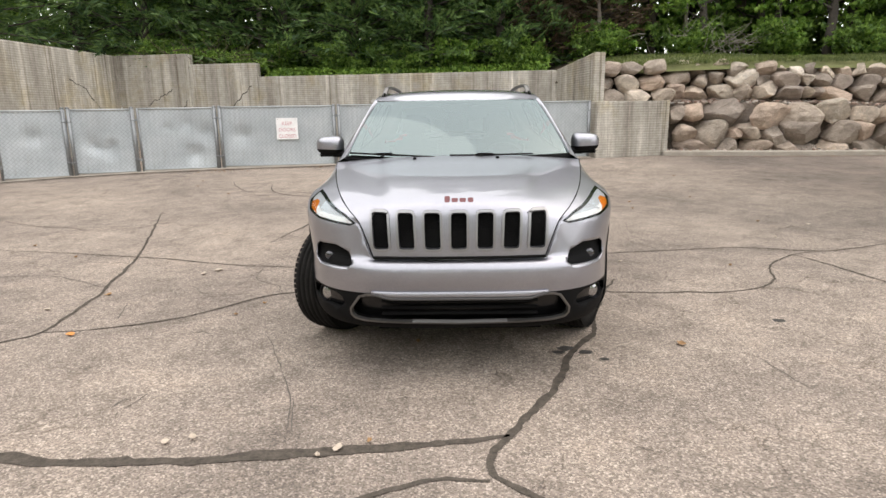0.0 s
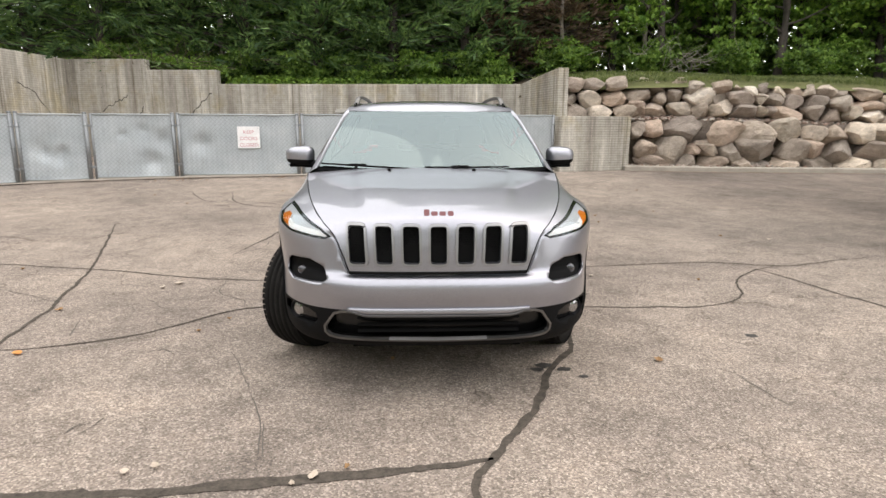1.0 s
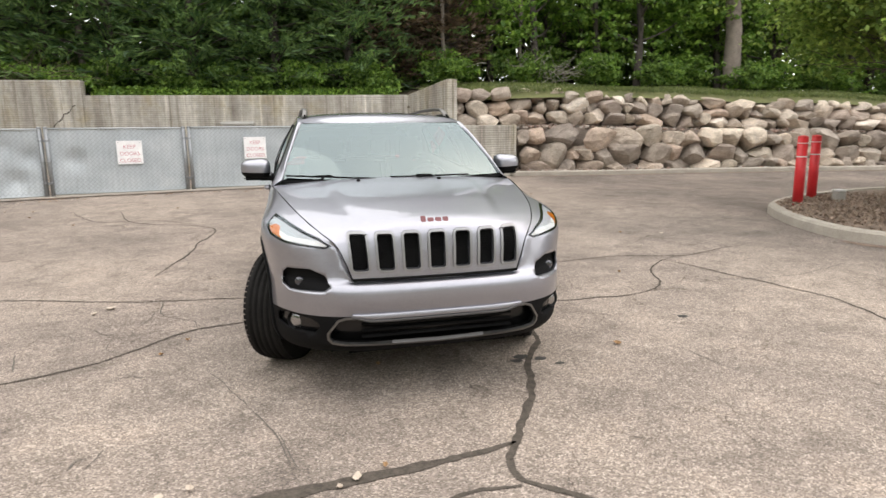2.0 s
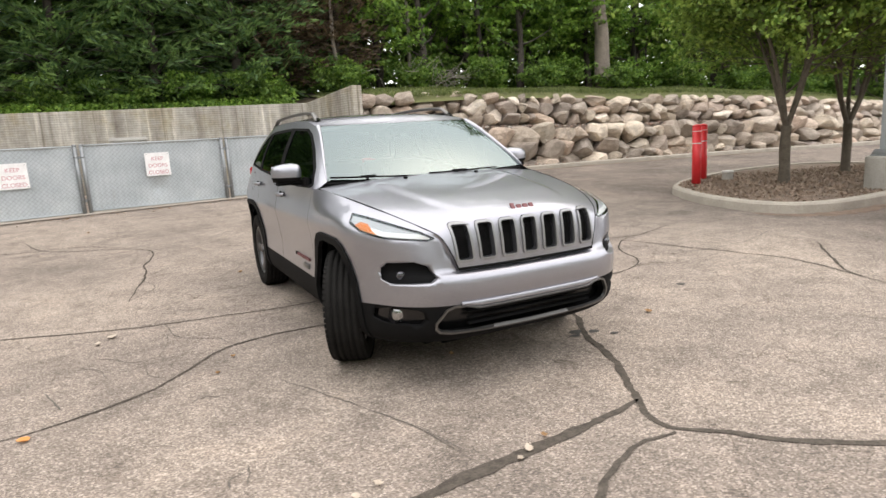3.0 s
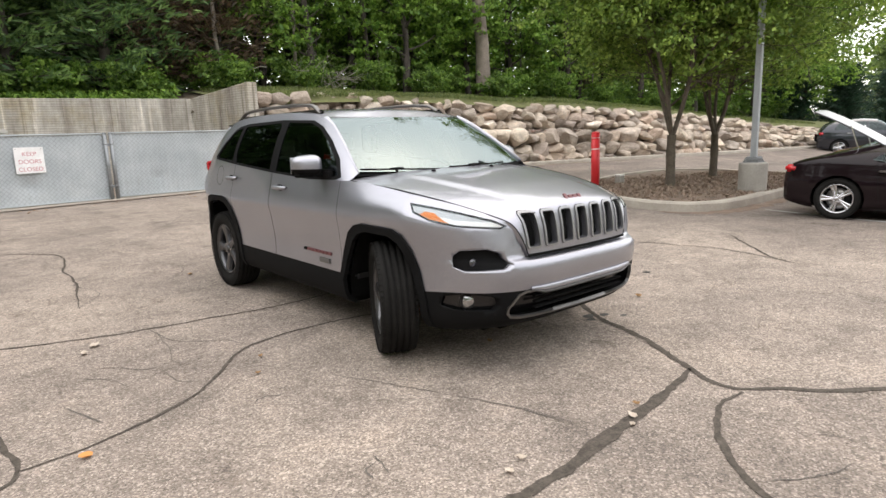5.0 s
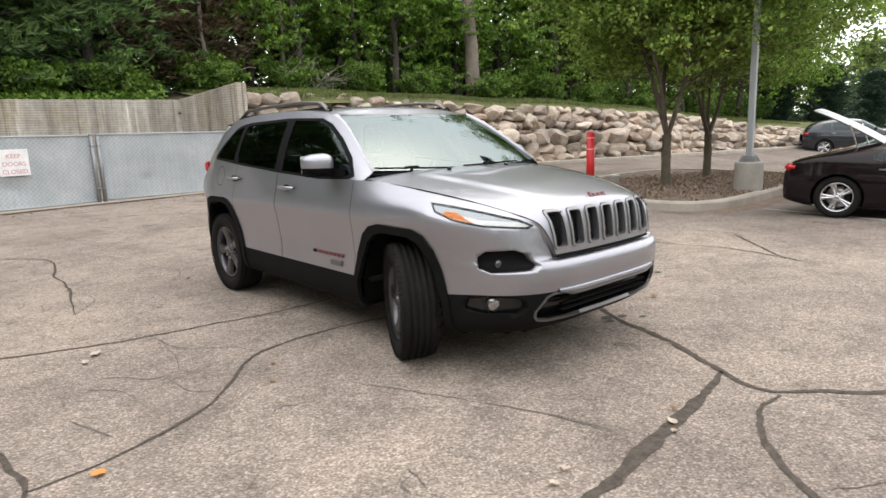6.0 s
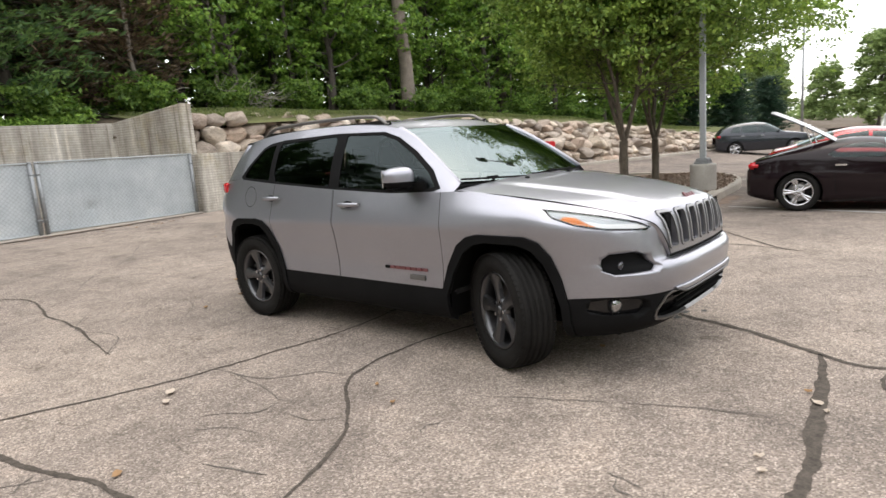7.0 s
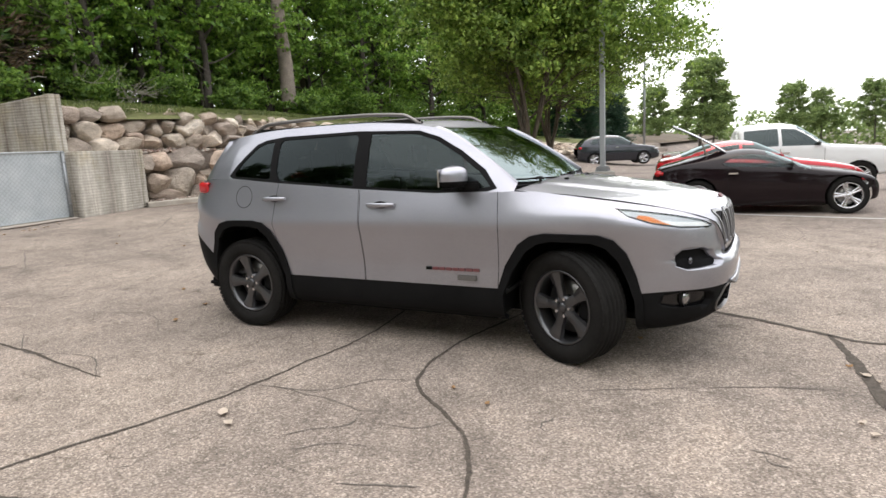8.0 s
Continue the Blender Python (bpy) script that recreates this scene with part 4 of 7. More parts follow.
for sgn in (-1, 1):
    for arch, nm in ((ARCH_F, "front"), (ARCH_R, "rear")):
        onside = lambda f: f.calc_center_median().x * sgn > 0.55
        ring = knife(shell, arch, 0, onside)
        trim = take(shell, ring)
        inner = knife(trim, shrunk(arch, 0.048), 0, lambda f: True)
        bmesh.ops.delete(trim, geom=inner, context="FACES")
        bmesh.ops.translate(trim, verts=list(trim.verts), vec=(sgn * 0.012, 0, 0))
        thick(trim, 0.03)
        part("wheel_arch_trim", trim, BLACK_PLASTIC, SUV)
        # liner
        cy = -1.33 if nm == "front" else 1.33
        bm = bmesh.new()
        small = [(y, max(z, 0.27)) for y, z in shrunk(arch, 0.02)]
        grid_faces(bm, [[(sgn * 0.835, y, z) for y, z in small], [(sgn * 0.5, y, z) for y, z in small]])
        bm.faces.new([bm.verts.new((sgn * 0.52, y, z)) for y, z in small])
        part("wheel_liner", bm, SEAM, SUV)

# lower cladding: the lowest rows of the shell
clad = take(shell, [f for f in shell.faces if f[lev] < 4 * SUB])
# lower intake with its bright surround, and lamp recesses in the cladding
front = lambda f: f.calc_center_median().y < -1.7 and f.normal.y < -0.15
INTAKE = [(-0.6, 0.4), (-0.598, 0.362), (-0.575, 0.337), (-0.51, 0.325), (0, 0.312), (0.51, 0.325), (0.575, 0.337), (0.598, 0.362), (0.6, 0.4), (0.545, 0.48), (0.5, 0.496), (-0.5, 0.496), (-0.545, 0.48)]
inner, rim = framed(clad, INTAKE, 1, front, 0.0115)
surround = copied(clad, rim)
bmesh.ops.translate(surround, verts=list(surround.verts), vec=(0, -0.008, 0))
part("intake_surround", thick(surround, 0.02), INTAKE_TRIM, SUV, "satin silver intake surround")
bmesh.ops.delete(clad, geom=rim, context="FACES")
back = pushed(clad, [f for f in inner if f.is_valid], (0, 0.07, 0))
part("intake_grille", take(clad, back), GLOSS_BLACK, SUV)
# the bumper dips over the middle of the intake, edged with the same trim
bm, edge, rows = bmesh.new(), [], []
for x in np.linspace(-0.47, 0.47, 49):
    dip = 0.01 + 0.022 * smooth01((0.47 - abs(x)) / 0.11)
    y = YC_F - 0.712 * math.sqrt(1 - (x / 0.9) ** 4)
    rows.append([(x, y + 0.004, 0.515), (x, y - 0.003, 0.508), (x, y - 0.002, 0.508 - dip * 0.6), (x, y + 0.002, 0.508 - dip)])
    edge.append(Vector((x, y - 0.001, 0.506 - dip)))
grid_faces(bm, rows)
bmesh.ops.recalc_face_normals(bm, faces=list(bm.faces))
if sum(f.normal.y for f in bm.faces) > 0:
    bmesh.ops.reverse_faces(bm, faces=list(bm.faces))
part("bumper_brow", thick(bm, 0.012), SILVER, SUV, smooth=True)
bm = bmesh.new()
for a, b in zip(edge, edge[1:]):
    tube(bm, a, b, 0.0065, seg=6, caps=False)
part("brow_trim", bm, plain("dark_brow_trim", (0.1, 0.098, 0.097), 0.42, 0.6), SUV, "dark satin trim along the bumper dip")
bm = bmesh.new()
for z in (0.375, 0.41, 0.445):
    box(bm, (-0.42, -2.215, z), (0.42, -2.185, z + 0.012), 0.004)
part("intake_bar", bm, BLACK_PLASTIC, SUV)
for sgn in (-1, 1):
    pod = [(sgn * x, z) for x, z in ((0.63, 0.42), (0.655, 0.39), (0.8, 0.395), (0.845, 0.42), (0.84, 0.475), (0.79, 0.492), (0.68, 0.482), (0.64, 0.46))]
    got = knife(clad, pod, 1, front)
    back = pushed(clad, got, (0, 0.045, 0))
    part("fog_recess", take(clad, back), GLOSS_BLACK, SUV)
    lamp = thing("fog_lamp", "", "")
    lamp.parent = SUV
    lamp.matrix_local = Matrix.Translation((sgn * 0.742, -2.0, 0.445)) @ pose(0, 0, 0, 0, 0, sgn * 20)
    bm = bmesh.new()
    bmesh.ops.create_uvsphere(bm, u_segments=20, v_segments=10, radius=0.046, matrix=Matrix.Diagonal((1, 0.5, 1, 1)))
    part("lens", bm, PROJECTOR_GLASS, lamp, smooth=True)
    bm = bmesh.new()
    lathe(bm, [(-0.012, 0.04), (0.014, 0.04), (0.014, 0.054), (-0.012, 0.058)], 28)
    bmesh.ops.rotate(bm, verts=list(bm.verts), matrix=Matrix.Rotation(math.pi / 2, 3, "Z"))
    part("bezel", bm, RIM_GREY, lamp, smooth=True)
for piece in islands(clad):
    part("lower_cladding", piece, BLACK_PLASTIC, SUV, "black plastic lower cladding", smooth=True)

# headlamps
for sgn in (-1, 1):
    keep = lambda f: f.calc_center_median().x * sgn > 0.3 and f.calc_center_median().y < -1.5 and f.calc_center_median().z > 0.6
    # the outline is drawn on an upright plane that looks out over the corner
    turn = Matrix.Rotation(sgn * radians(-38), 4, "Z")
    bmesh.ops.transform(shell, matrix=turn, verts=list(shell.verts))
    pts3 = [(0.885, -1.67, 0.988), (0.905, -1.72, 0.94), (0.87, -1.83, 0.897), (0.79, -1.97, 0.868), (0.6, -2.125, 0.846), (0.56, -2.14, 0.862), (0.62, -2.08, 0.899), (0.72, -1.94, 0.938), (0.82, -1.78, 0.971)]
    poly = []
    for x, y, z in pts3:
        q = turn @ Vector((sgn * x, y, z))
        poly.append((q.x, q.z))
    got = knife(shell, poly, 1, lambda f: (turn.inverted() @ f.calc_center_median()).x * sgn > 0.3 and f.calc_center_median().y < -1.2 and f.calc_center_median().z > 0.6)
    bmesh.ops.transform(shell, matrix=turn.inverted(), verts=list(shell.verts))
    shell.normal_update()
    head = thing("headlamp", "", "")
    head.parent = SUV
    lens = take(shell, got)
    n_out = Vector((sgn * 0.6, -0.8, 0)).normalized()
    bezel = copied(lens, list(lens.faces))
    bmesh.ops.transform(bezel, matrix=turn, verts=list(bezel.verts))
    inner = knife(bezel, inset_outline(poly, 0.0105), 1, lambda f: True)
    bmesh.ops.transform(bezel, matrix=turn.inverted(), verts=list(bezel.verts))
    bezel.normal_update()
    mark = set(inner)
    rim = [f for f in bezel.faces if f not in mark]
    part("bezel", thick(copied(bezel, rim), 0.01), GLOSS_BLACK, head, "black headlamp bezel")
    inside = copied(bezel, [f for f in inner if f.is_valid])
    bezel.free()
    bmesh.ops.translate(inside, verts=list(inside.verts), vec=-n_out * 0.005)
    amber = [f for f in inside.faces if f.calc_center_median().y > -1.93]
    low = knife(inside, [(-1.94, 0.8), (-1.92, 0.89), (-1.8, 0.938), (-1.745, 0.946), (-1.72, 0.9), (-1.72, 0.8)], 0, lambda f: True)
    part("turn_signal", take(inside, low), AMBER, head, "amber turn signal reflector")
    strip = []
    for (xa, ya, za), (xb, yb, zb) in zip(pts3[2:5], pts3[3:6]):
        a, b = turn @ Vector((sgn * xa, ya, za)), turn @ Vector((sgn * xb, yb, zb))
        bmesh.ops.transform(inside, matrix=turn, verts=list(inside.verts))
        strip += knife(inside, [(a.x, a.z - 0.02), (b.x, b.z - 0.02), (b.x, b.z + 0.034), (a.x, a.z + 0.034)], 1, lambda f: True)
        bmesh.ops.transform(inside, matrix=turn.inverted(), verts=list(inside.verts))
    part("light_guide", take(inside, list({f for f in strip if f.is_valid})), LAMP_GUIDE, head, "lit white daytime light strip")
    part("reflector", inside, LAMP_GREY, head)
    part("lens", lens, CLEAR, head, "clear lamp lens", smooth=True)
    # daytime lamp pod in the bumper
    pod = [(sgn * x, z) for x, z in ((0.568, 0.65), (0.6, 0.627), (0.775, 0.62), (0.812, 0.646), (0.808, 0.71), (0.785, 0.738), (0.67, 0.742), (0.594, 0.71))]
    got = knife(shell, pod, 1, front)
    back = pushed(shell, got, (0, 0.05, 0))
    shell.normal_update()
    pod_back = take(shell, back)
    dl = thing("projector_lamp", "", "")
    dl.parent = SUV
    part("housing", pod_back, BLACK_PLASTIC, dl, "smoked lamp housing")
    bm = bmesh.new()
    bmesh.ops.create_uvsphere(bm, u_segments=20, v_segments=10, radius=0.026, matrix=Matrix.Translation((sgn * 0.72, -2.02, 0.665)) @ Matrix.Diagonal((1.1, 0.6, 1, 1)))
    part("projector", bm, PROJECTOR, dl, smooth=True)

# doors, fuel flap and the other panels
PANELS = [("front_door", [(-0.873, 1.2), (-0.893, 0.88), (-0.88, 0.6), (-0.862, 0.3), (0.165, 0.3), (0.178, 0.6), (0.198, 1.2)]),
          ("rear_door", [(0.2, 1.2), (0.18, 0.6), (0.167, 0.3), (0.8, 0.3), (0.9, 0.53), (0.985, 0.72), (1.01, 0.86), (0.99, 1.02), (0.93, 1.3)])]
for sgn in (-1, 1):
    onside = lambda f: f.calc_center_median().x * sgn > 0.55 and abs(f.calc_center_median().y) < 1.75
    for name, poly in PANELS:
        inner, rim = framed(shell, poly, 0, onside, 0.0042)
        for f in rim:
            f.material_index = 1
        shell.normal_update()
        door = part(name, take(shell, [f for f in inner if f.is_valid]), SILVER, SUV, smooth=True)
        hy, hz = (0.005, 1.015) if name == "front_door" else (0.985, 1.062)
        handle = thing("door_handle", "", "")
        handle.parent = door
        bm = bmesh.new()
        rows = []
        for k in range(13):
            t = k / 12
            bow = math.sin(math.pi * t) ** 0.5
            y = hy + 0.115 - 0.23 * t
            hh = 0.011 + 0.006 * bow
            cx = sgn * (0.9 + 0.034 * bow)
            rows.append([(cx + sgn * 0.012 * math.cos(a), y, hz + hh * math.sin(a)) for a in np.linspace(0, 2 * math.pi, 10, endpoint=False)])
        grid_faces(bm, rows, True)
        bmesh.ops.recalc_face_normals(bm, faces=list(bm.faces))
        part("grip", bm, SILVER, handle, smooth=True)
        # near-black lens that stands in for the shaded hollow behind the grip
        bm = bmesh.new()
        bmesh.ops.create_uvsphere(bm, u_segments=16, v_segments=8, radius=0.05, matrix=Matrix.Translation((sgn * 0.9, hy, hz)) @ Matrix.Diagonal((0.12, 1.25, 0.52, 1)))
        part("cup_shade", bm, SEAM, handle, smooth=True)
flap = [(1.315 + 0.088 * math.cos(radians(a)), 1.075 + 0.088 * math.sin(radians(a))) for a in range(0, 360, 15)]
inner, rim = framed(shell, flap, 0, lambda f: f.calc_center_median().x < -0.6, 0.0045)
for f in rim:
    f.material_index = 1
part("fuel_flap", take(shell, [f for f in inner if f.is_valid]), SILVER, SUV, smooth=True)

# bumper cover, wings, rear quarters
def seam_cut(bm, keep, co, no):
    fs = [f for f in bm.faces if keep(f)]
    geom = set(fs)
    for f in fs:
        geom.update(f.edges)
        geom.update(f.verts)
    bmesh.ops.bisect_plane(bm, geom=list(geom), dist=1e-5, plane_co=co, plane_no=no)


seam_cut(shell, lambda f: f.calc_center_median().y < -1.5, (0, -1.72, 0.9), Vector((0, 1, 0.18)).normalized())
shell.normal_update()
cover = take(shell, [f for f in shell.faces if f.calc_center_median().y + 1.72 + 0.18 * (f.calc_center_median().z - 0.9) < 0])
part("front_bumper", cover, [SILVER, SEAM], SUV, smooth=True)
for sgn in (-1, 1):
    part("front_wing", take(shell, [f for f in shell.faces if f.calc_center_median().x * sgn > 0 and f.calc_center_median().y < -0.5]), [SILVER, SEAM], SUV, smooth=True)
    for k, piece in enumerate(islands(take(shell, [f for f in shell.faces if f.calc_center_median().x * sgn > 0]))):
        part("door_sill" if k else "rear_quarter", piece, [SILVER, SEAM], SUV, smooth=True)
shell.free()

# bonnet with the seven-slot grille
HOOD = [  # s, edge x y z, centre y z
    (0.0, 0.455, -2.196, 0.69, -2.222, 0.692), (0.12, 0.487, -2.183, 0.777, -2.216, 0.8), (0.25, 0.532, -2.142, 0.87, -2.198, 0.912),
    (0.32, 0.566, -2.095, 0.899, -2.172, 0.958), (0.4, 0.6, -2.04, 0.921, -2.11, 0.99), (0.55, 0.7, -1.78, 0.991, -1.85, 1.034),
    (0.75, 0.795, -1.35, 1.06, -1.4, 1.09), (1.0, 0.856, -0.985, 1.1, -1.05, 1.14)]
hood = bmesh.new()
rows = []
for s in np.linspace(0, 1, 84):
    ex, ey, ez, cy, cz = curve_at(HOOD, s)
    row = []
    for q in np.linspace(-1, 1, 73):
        k = abs(q) ** 2.4
        dome = 0.014 * smooth01((s - 0.4) / 0.2) * (smooth01((0.66 - abs(q)) / 0.1)) * smooth01((1.05 - s) / 0.25)
        row.append((ex * q, cy + (ey - cy) * k, cz + (ez - cz) * k + dome))
    rows.append(row)
grid_faces(hood, rows)
bmesh.ops.recalc_face_normals(hood, faces=list(hood.faces))
if sum(f.normal.z for f in hood.faces) < 0:
    bmesh.ops.reverse_faces(hood, faces=list(hood.faces))
grille = thing("grille", "", "")
grille.parent = SUV
ongrille = lambda f: f.calc_center_median().y < -1.95 and f.normal.y < -0.3


def honeycomb(cx, z0, z1, hw):
    bm = bmesh.new()
    r = 0.0085
    j = 0
    z = z0
    while z < z1:
        x = -hw + (r * 0.87 if j % 2 else 0)
        while x <= hw:
            pts = [(cx + x + r * math.cos(radians(30 + 60 * a)), -2.178 + 0.02 * abs(cx), z + r * math.sin(radians(30 + 60 * a))) for a in range(6)]
            for a in range(6):
                p, q = Vector(pts[a]), Vector(pts[(a + 1) % 6])
                if a < 3:
                    tube(bm, p, q, 0.0017, seg=4, caps=False)
            x += r * 1.74
        z += r * 1.5
        j += 1
    return bm


for k in range(-3, 4):
    cx = 0.1365 * k
    lean = 0.012 * k / 3
    outline = [(cx + p[0] + lean * (p[1] - 0.72) / 0.2, p[1]) for p in rounded(-0.054, 0.722, 0.054, 0.938, 0.028)]
    inner, rim = framed(hood, outline, 1, ongrille, 0.013)
    fr = copied(hood, rim)
    for v in fr.verts:
        v.co.y -= 0.009
    slot = thing("grille_slot", "", "")
    slot.parent = grille
    part("slot_frame", thick(fr, 0.016), GRILLE_FRAME, slot, "dark satin slot frame")
    bmesh.ops.delete(hood, geom=rim, context="FACES")
    hood.normal_update()
    back = pushed(hood, [f for f in inner if f.is_valid], (0, 0.035, 0))
    hood.normal_update()
    part("slot_back", take(hood, back), SEAM, slot)
    bm = honeycomb(cx, 0.738, 0.925, 0.04)
    part("honeycomb", bm, BLACK_PLASTIC, slot)
for k, piece in enumerate(islands(hood)):
    part("grille_panel" if k else "bonnet", piece, SILVER, SUV, smooth=True)
# shut lines of the bonnet
for sgn in (-1, 1):
    bm = bmesh.new()
    line = [Vector((sgn * p[0], p[1], p[2])) for p in (curve_at(HOOD, s) for s in np.linspace(0, 1, 40))]
    for a, b in zip(line, line[1:]):
        tube(bm, a, b, 0.003, seg=5, caps=False)
    part("bonnet_gap", bm, SEAM, SUV)
bm = bmesh.new()
line = [Vector((0.455 * q, -2.2225 + 0.026 * abs(q) ** 2.4, 0.6885)) for q in np.linspace(-1, 1, 25)]
for a, b in zip(line, line[1:]):
    tube(bm, a, b, 0.008, seg=6, caps=False)
part("grille_gap", bm, SEAM, SUV)
badge = thing("badge", "", "")
badge.parent = SUV
badge.matrix_local = Matrix.Translation((0.0, -2.14, 0.978)) @ pose(0, 0, 0, 52, 0, 0)
for x, w, h in ((-0.06, 0.028, 0.046), (-0.02, 0.034, 0.034), (0.022, 0.034, 0.034), (0.063, 0.03, 0.036)):
    part("badge_block", box(bmesh.new(), (x - w / 2, -0.018, -0.004), (x + w / 2, -0.018 + h, 0.006), 0.003), BADGE_RED, badge)

# ---- greenhouse of the sport utility car ----
TOP = [  # y along, x, y, z of the upper edge of the side
    (-0.985, 0.79, -0.985, 1.14), (-0.85, 0.772, -0.87, 1.225), (-0.65, 0.722, -0.67, 1.36), (-0.45, 0.672, -0.46, 1.488), (-0.3, 0.655, -0.3, 1.54), (-0.1, 0.648, -0.1, 1.572),
    (0.3, 0.643, 0.3, 1.597), (0.7, 0.64, 0.7, 1.6), (1.1, 0.632, 1.1, 1.592), (1.4, 0.62, 1.4, 1.572), (1.6, 0.6, 1.6, 1.548), (1.72, 0.58, 1.68, 1.53)]
DLO = [(-0.87, 1.116), (-0.81, 1.098), (-0.42, 1.09), (0.2, 1.123), (0.95, 1.178), (1.46, 1.222), (1.5, 1.245), (1.44, 1.33), (1.29, 1.485), (1.2, 1.515), (1.0, 1.534), (0.3, 1.54), (-0.22, 1.518), (-0.385, 1.468), (-0.58, 1.365), (-0.77, 1.235)]
WINDOWS = [("front_window", [(-0.82, 1.13), (-0.75, 1.115), (-0.42, 1.108), (0.145, 1.138), (0.172, 1.51), (0.15, 1.516), (-0.2, 1.498), (-0.36, 1.45), (-0.55, 1.348), (-0.735, 1.222)], SIDE_GLASS),
           ("rear_window", [(0.258, 1.147), (0.955, 1.196), (1.0, 1.26), (1.03, 1.48), (1.01, 1.508), (0.31, 1.518), (0.28, 1.49)], PRIVACY),
           ("quarter_window", [(1.055, 1.21), (1.43, 1.238), (1.445, 1.26), (1.39, 1.34), (1.27, 1.462), (1.19, 1.49), (1.1, 1.5)], PRIVACY)]
for sgn in (-1, 1):
    up = bmesh.new()
    rows = []
    for y in np.linspace(-0.985, 1.72, 100):
        tx, ty, tz = curve_at(TOP, y)
        if y < 1.5:
            ex, ey, ez = curve_at(EDGE_S, min(y, 1.5))
        else:
            t = (y - 1.5) / 0.22
            ex, ey, ez = 0.845 - 0.06 * t, 1.5 + 0.27 * t, 1.222 - 0.004 * t
        row = []
        for k in range(19):
            t = k / 18
            bow = 0.022 * math.sin(math.pi * t) * smooth01((tz - ez) / 0.3)
            row.append((sgn * (ex + (tx - ex) * t + bow), ey + (ty - ey) * t, ez + (tz - ez) * t))
        rows.append(row)
    grid_faces(up, rows)
    bmesh.ops.recalc_face_normals(up, faces=list(up.faces))
    if sum(f.normal.x for f in up.faces) * sgn < 0:
        bmesh.ops.reverse_faces(up, faces=list(up.faces))
    got = knife(up, DLO, 0, lambda f: True)
    frame_bm = take(up, got)
    for name, poly, glass in WINDOWS:
        got = knife(frame_bm, poly, 0, lambda f: True)
        pane = take(frame_bm, got)
        bmesh.ops.translate(pane, verts=list(pane.verts), vec=(-sgn * 0.006, 0, 0))
        part(name, pane, glass, SUV, "dark tinted glass" if glass is PRIVACY else "clear tinted glass", smooth=True)
    part("window_trim", thick(frame_bm, 0.008), BLACK_PLASTIC, SUV, "black window surround")
    part("roof_side", up, SILVER, SUV, smooth=True)
    # roof rail: two feet and a bowed bar
    rail = thing("roof_rail", "", "")
    rail.parent = SUV
    bm = bmesh.new()
    rows = []
    for k in range(41):
        t = k / 40
        y = -0.2 + 1.62 * t
        rise = smooth01(t / 0.1) * smooth01((1 - t) / 0.1)
        tz = curve_at(TOP, y)[2]
        cz, cx = tz + 0.008 + 0.052 * rise, sgn * (0.595 - 0.012 * rise)
        rows.append([(cx + 0.022 * math.cos(a), y, cz + 0.014 * math.sin(a)) for a in np.linspace(0, 2 * math.pi, 10, endpoint=False)])
    grid_faces(bm, rows, True)
    bmesh.ops.recalc_face_normals(bm, faces=list(bm.faces))
    part("bar", bm, RAIL_GREY, rail, "satin bronze-grey roof bar", smooth=True)
    for y0, y1 in ((-0.2, -0.02), (1.22, 1.42)):
        bm = bmesh.new()
        z = curve_at(TOP, (y0 + y1) / 2)[2]
        box(bm, (sgn * 0.59 - 0.02, y0, z - 0.02), (sgn * 0.59 + 0.02, y1, z + 0.028), 0.012)
        part("foot", bm, GLOSS_BLACK, rail)
    bm = bmesh.new()
    box(bm, (sgn * 0.59 - 0.008, -0.1, 1.56), (sgn * 0.59 + 0.008, 1.3, 1.606), 0.003)
    part("skirt", bm, GLOSS_BLACK, rail)

# windscreen
def patch(bottom, top, nu, nv, bow):
    """A bowed sheet between two curves, each a function of -1..1."""
    rows = []
    for j in range(nv + 1):
        t = j / nv
        row = []
        for i in range(nu + 1):
            q = -1 + 2 * i / nu
            a, b = Vector(bottom(q)), Vector(top(q))
            p = a.lerp(b, t)
            n = Vector((0, -(b - a).z, (b - a).y)).normalized()
            row.append(p + n * bow * math.sin(math.pi * t))
        rows.append(row)
    bm = bmesh.new()
    grid_faces(bm, rows)
    bmesh.ops.recalc_face_normals(bm, faces=list(bm.faces))
    if sum(f.normal.z for f in bm.faces) < 0:
        bmesh.ops.reverse_faces(bm, faces=list(bm.faces))
    return bm


ws_low = lambda q: (0.783 * q, -1.06 + 0.09 * abs(q) ** 2.2, 1.122 + 0.022 * abs(q))
ws_top = lambda q: (0.625 * q, -0.44 + 0.06 * abs(q) ** 2.2, 1.527 - 0.002 * abs(q) ** 2)
part("windscreen", patch(ws_low, ws_top, 36, 16, 0.02), WINDSCREEN, SUV, "pale windscreen that mirrors the sky", smooth=True)
# black edge of the windscreen
for sgn in (-1, 1):
    bm = bmesh.new()
    rows = []
    for k in range(25):
        t = k / 24
        a, b = Vector(ws_low(sgn)), Vector(ws_top(sgn))
        p = a.lerp(b, t)
        n = Vector((0, -(b - a).z, (b - a).y)).normalized()
        p = p + n * 0.02 * math.sin(math.pi * t)
        tx, ty, tz = curve_at(TOP, -0.985 + (0.985 - 0.33) * t)
        o = Vector((sgn * tx, ty, tz))
        rows.append([p + n * 0.001, p.lerp(o, 0.25) + n * 0.012, p.lerp(o, 0.6) + n * 0.016, o])
    grid_faces(bm, rows)
    bmesh.ops.recalc_face_normals(bm, faces=list(bm.faces))
    if sum(f.normal.z for f in bm.faces) < 0:
        bmesh.ops.reverse_faces(bm, faces=list(bm.faces))
    part("roof_pillar", bm, SILVER, SUV, smooth=True)

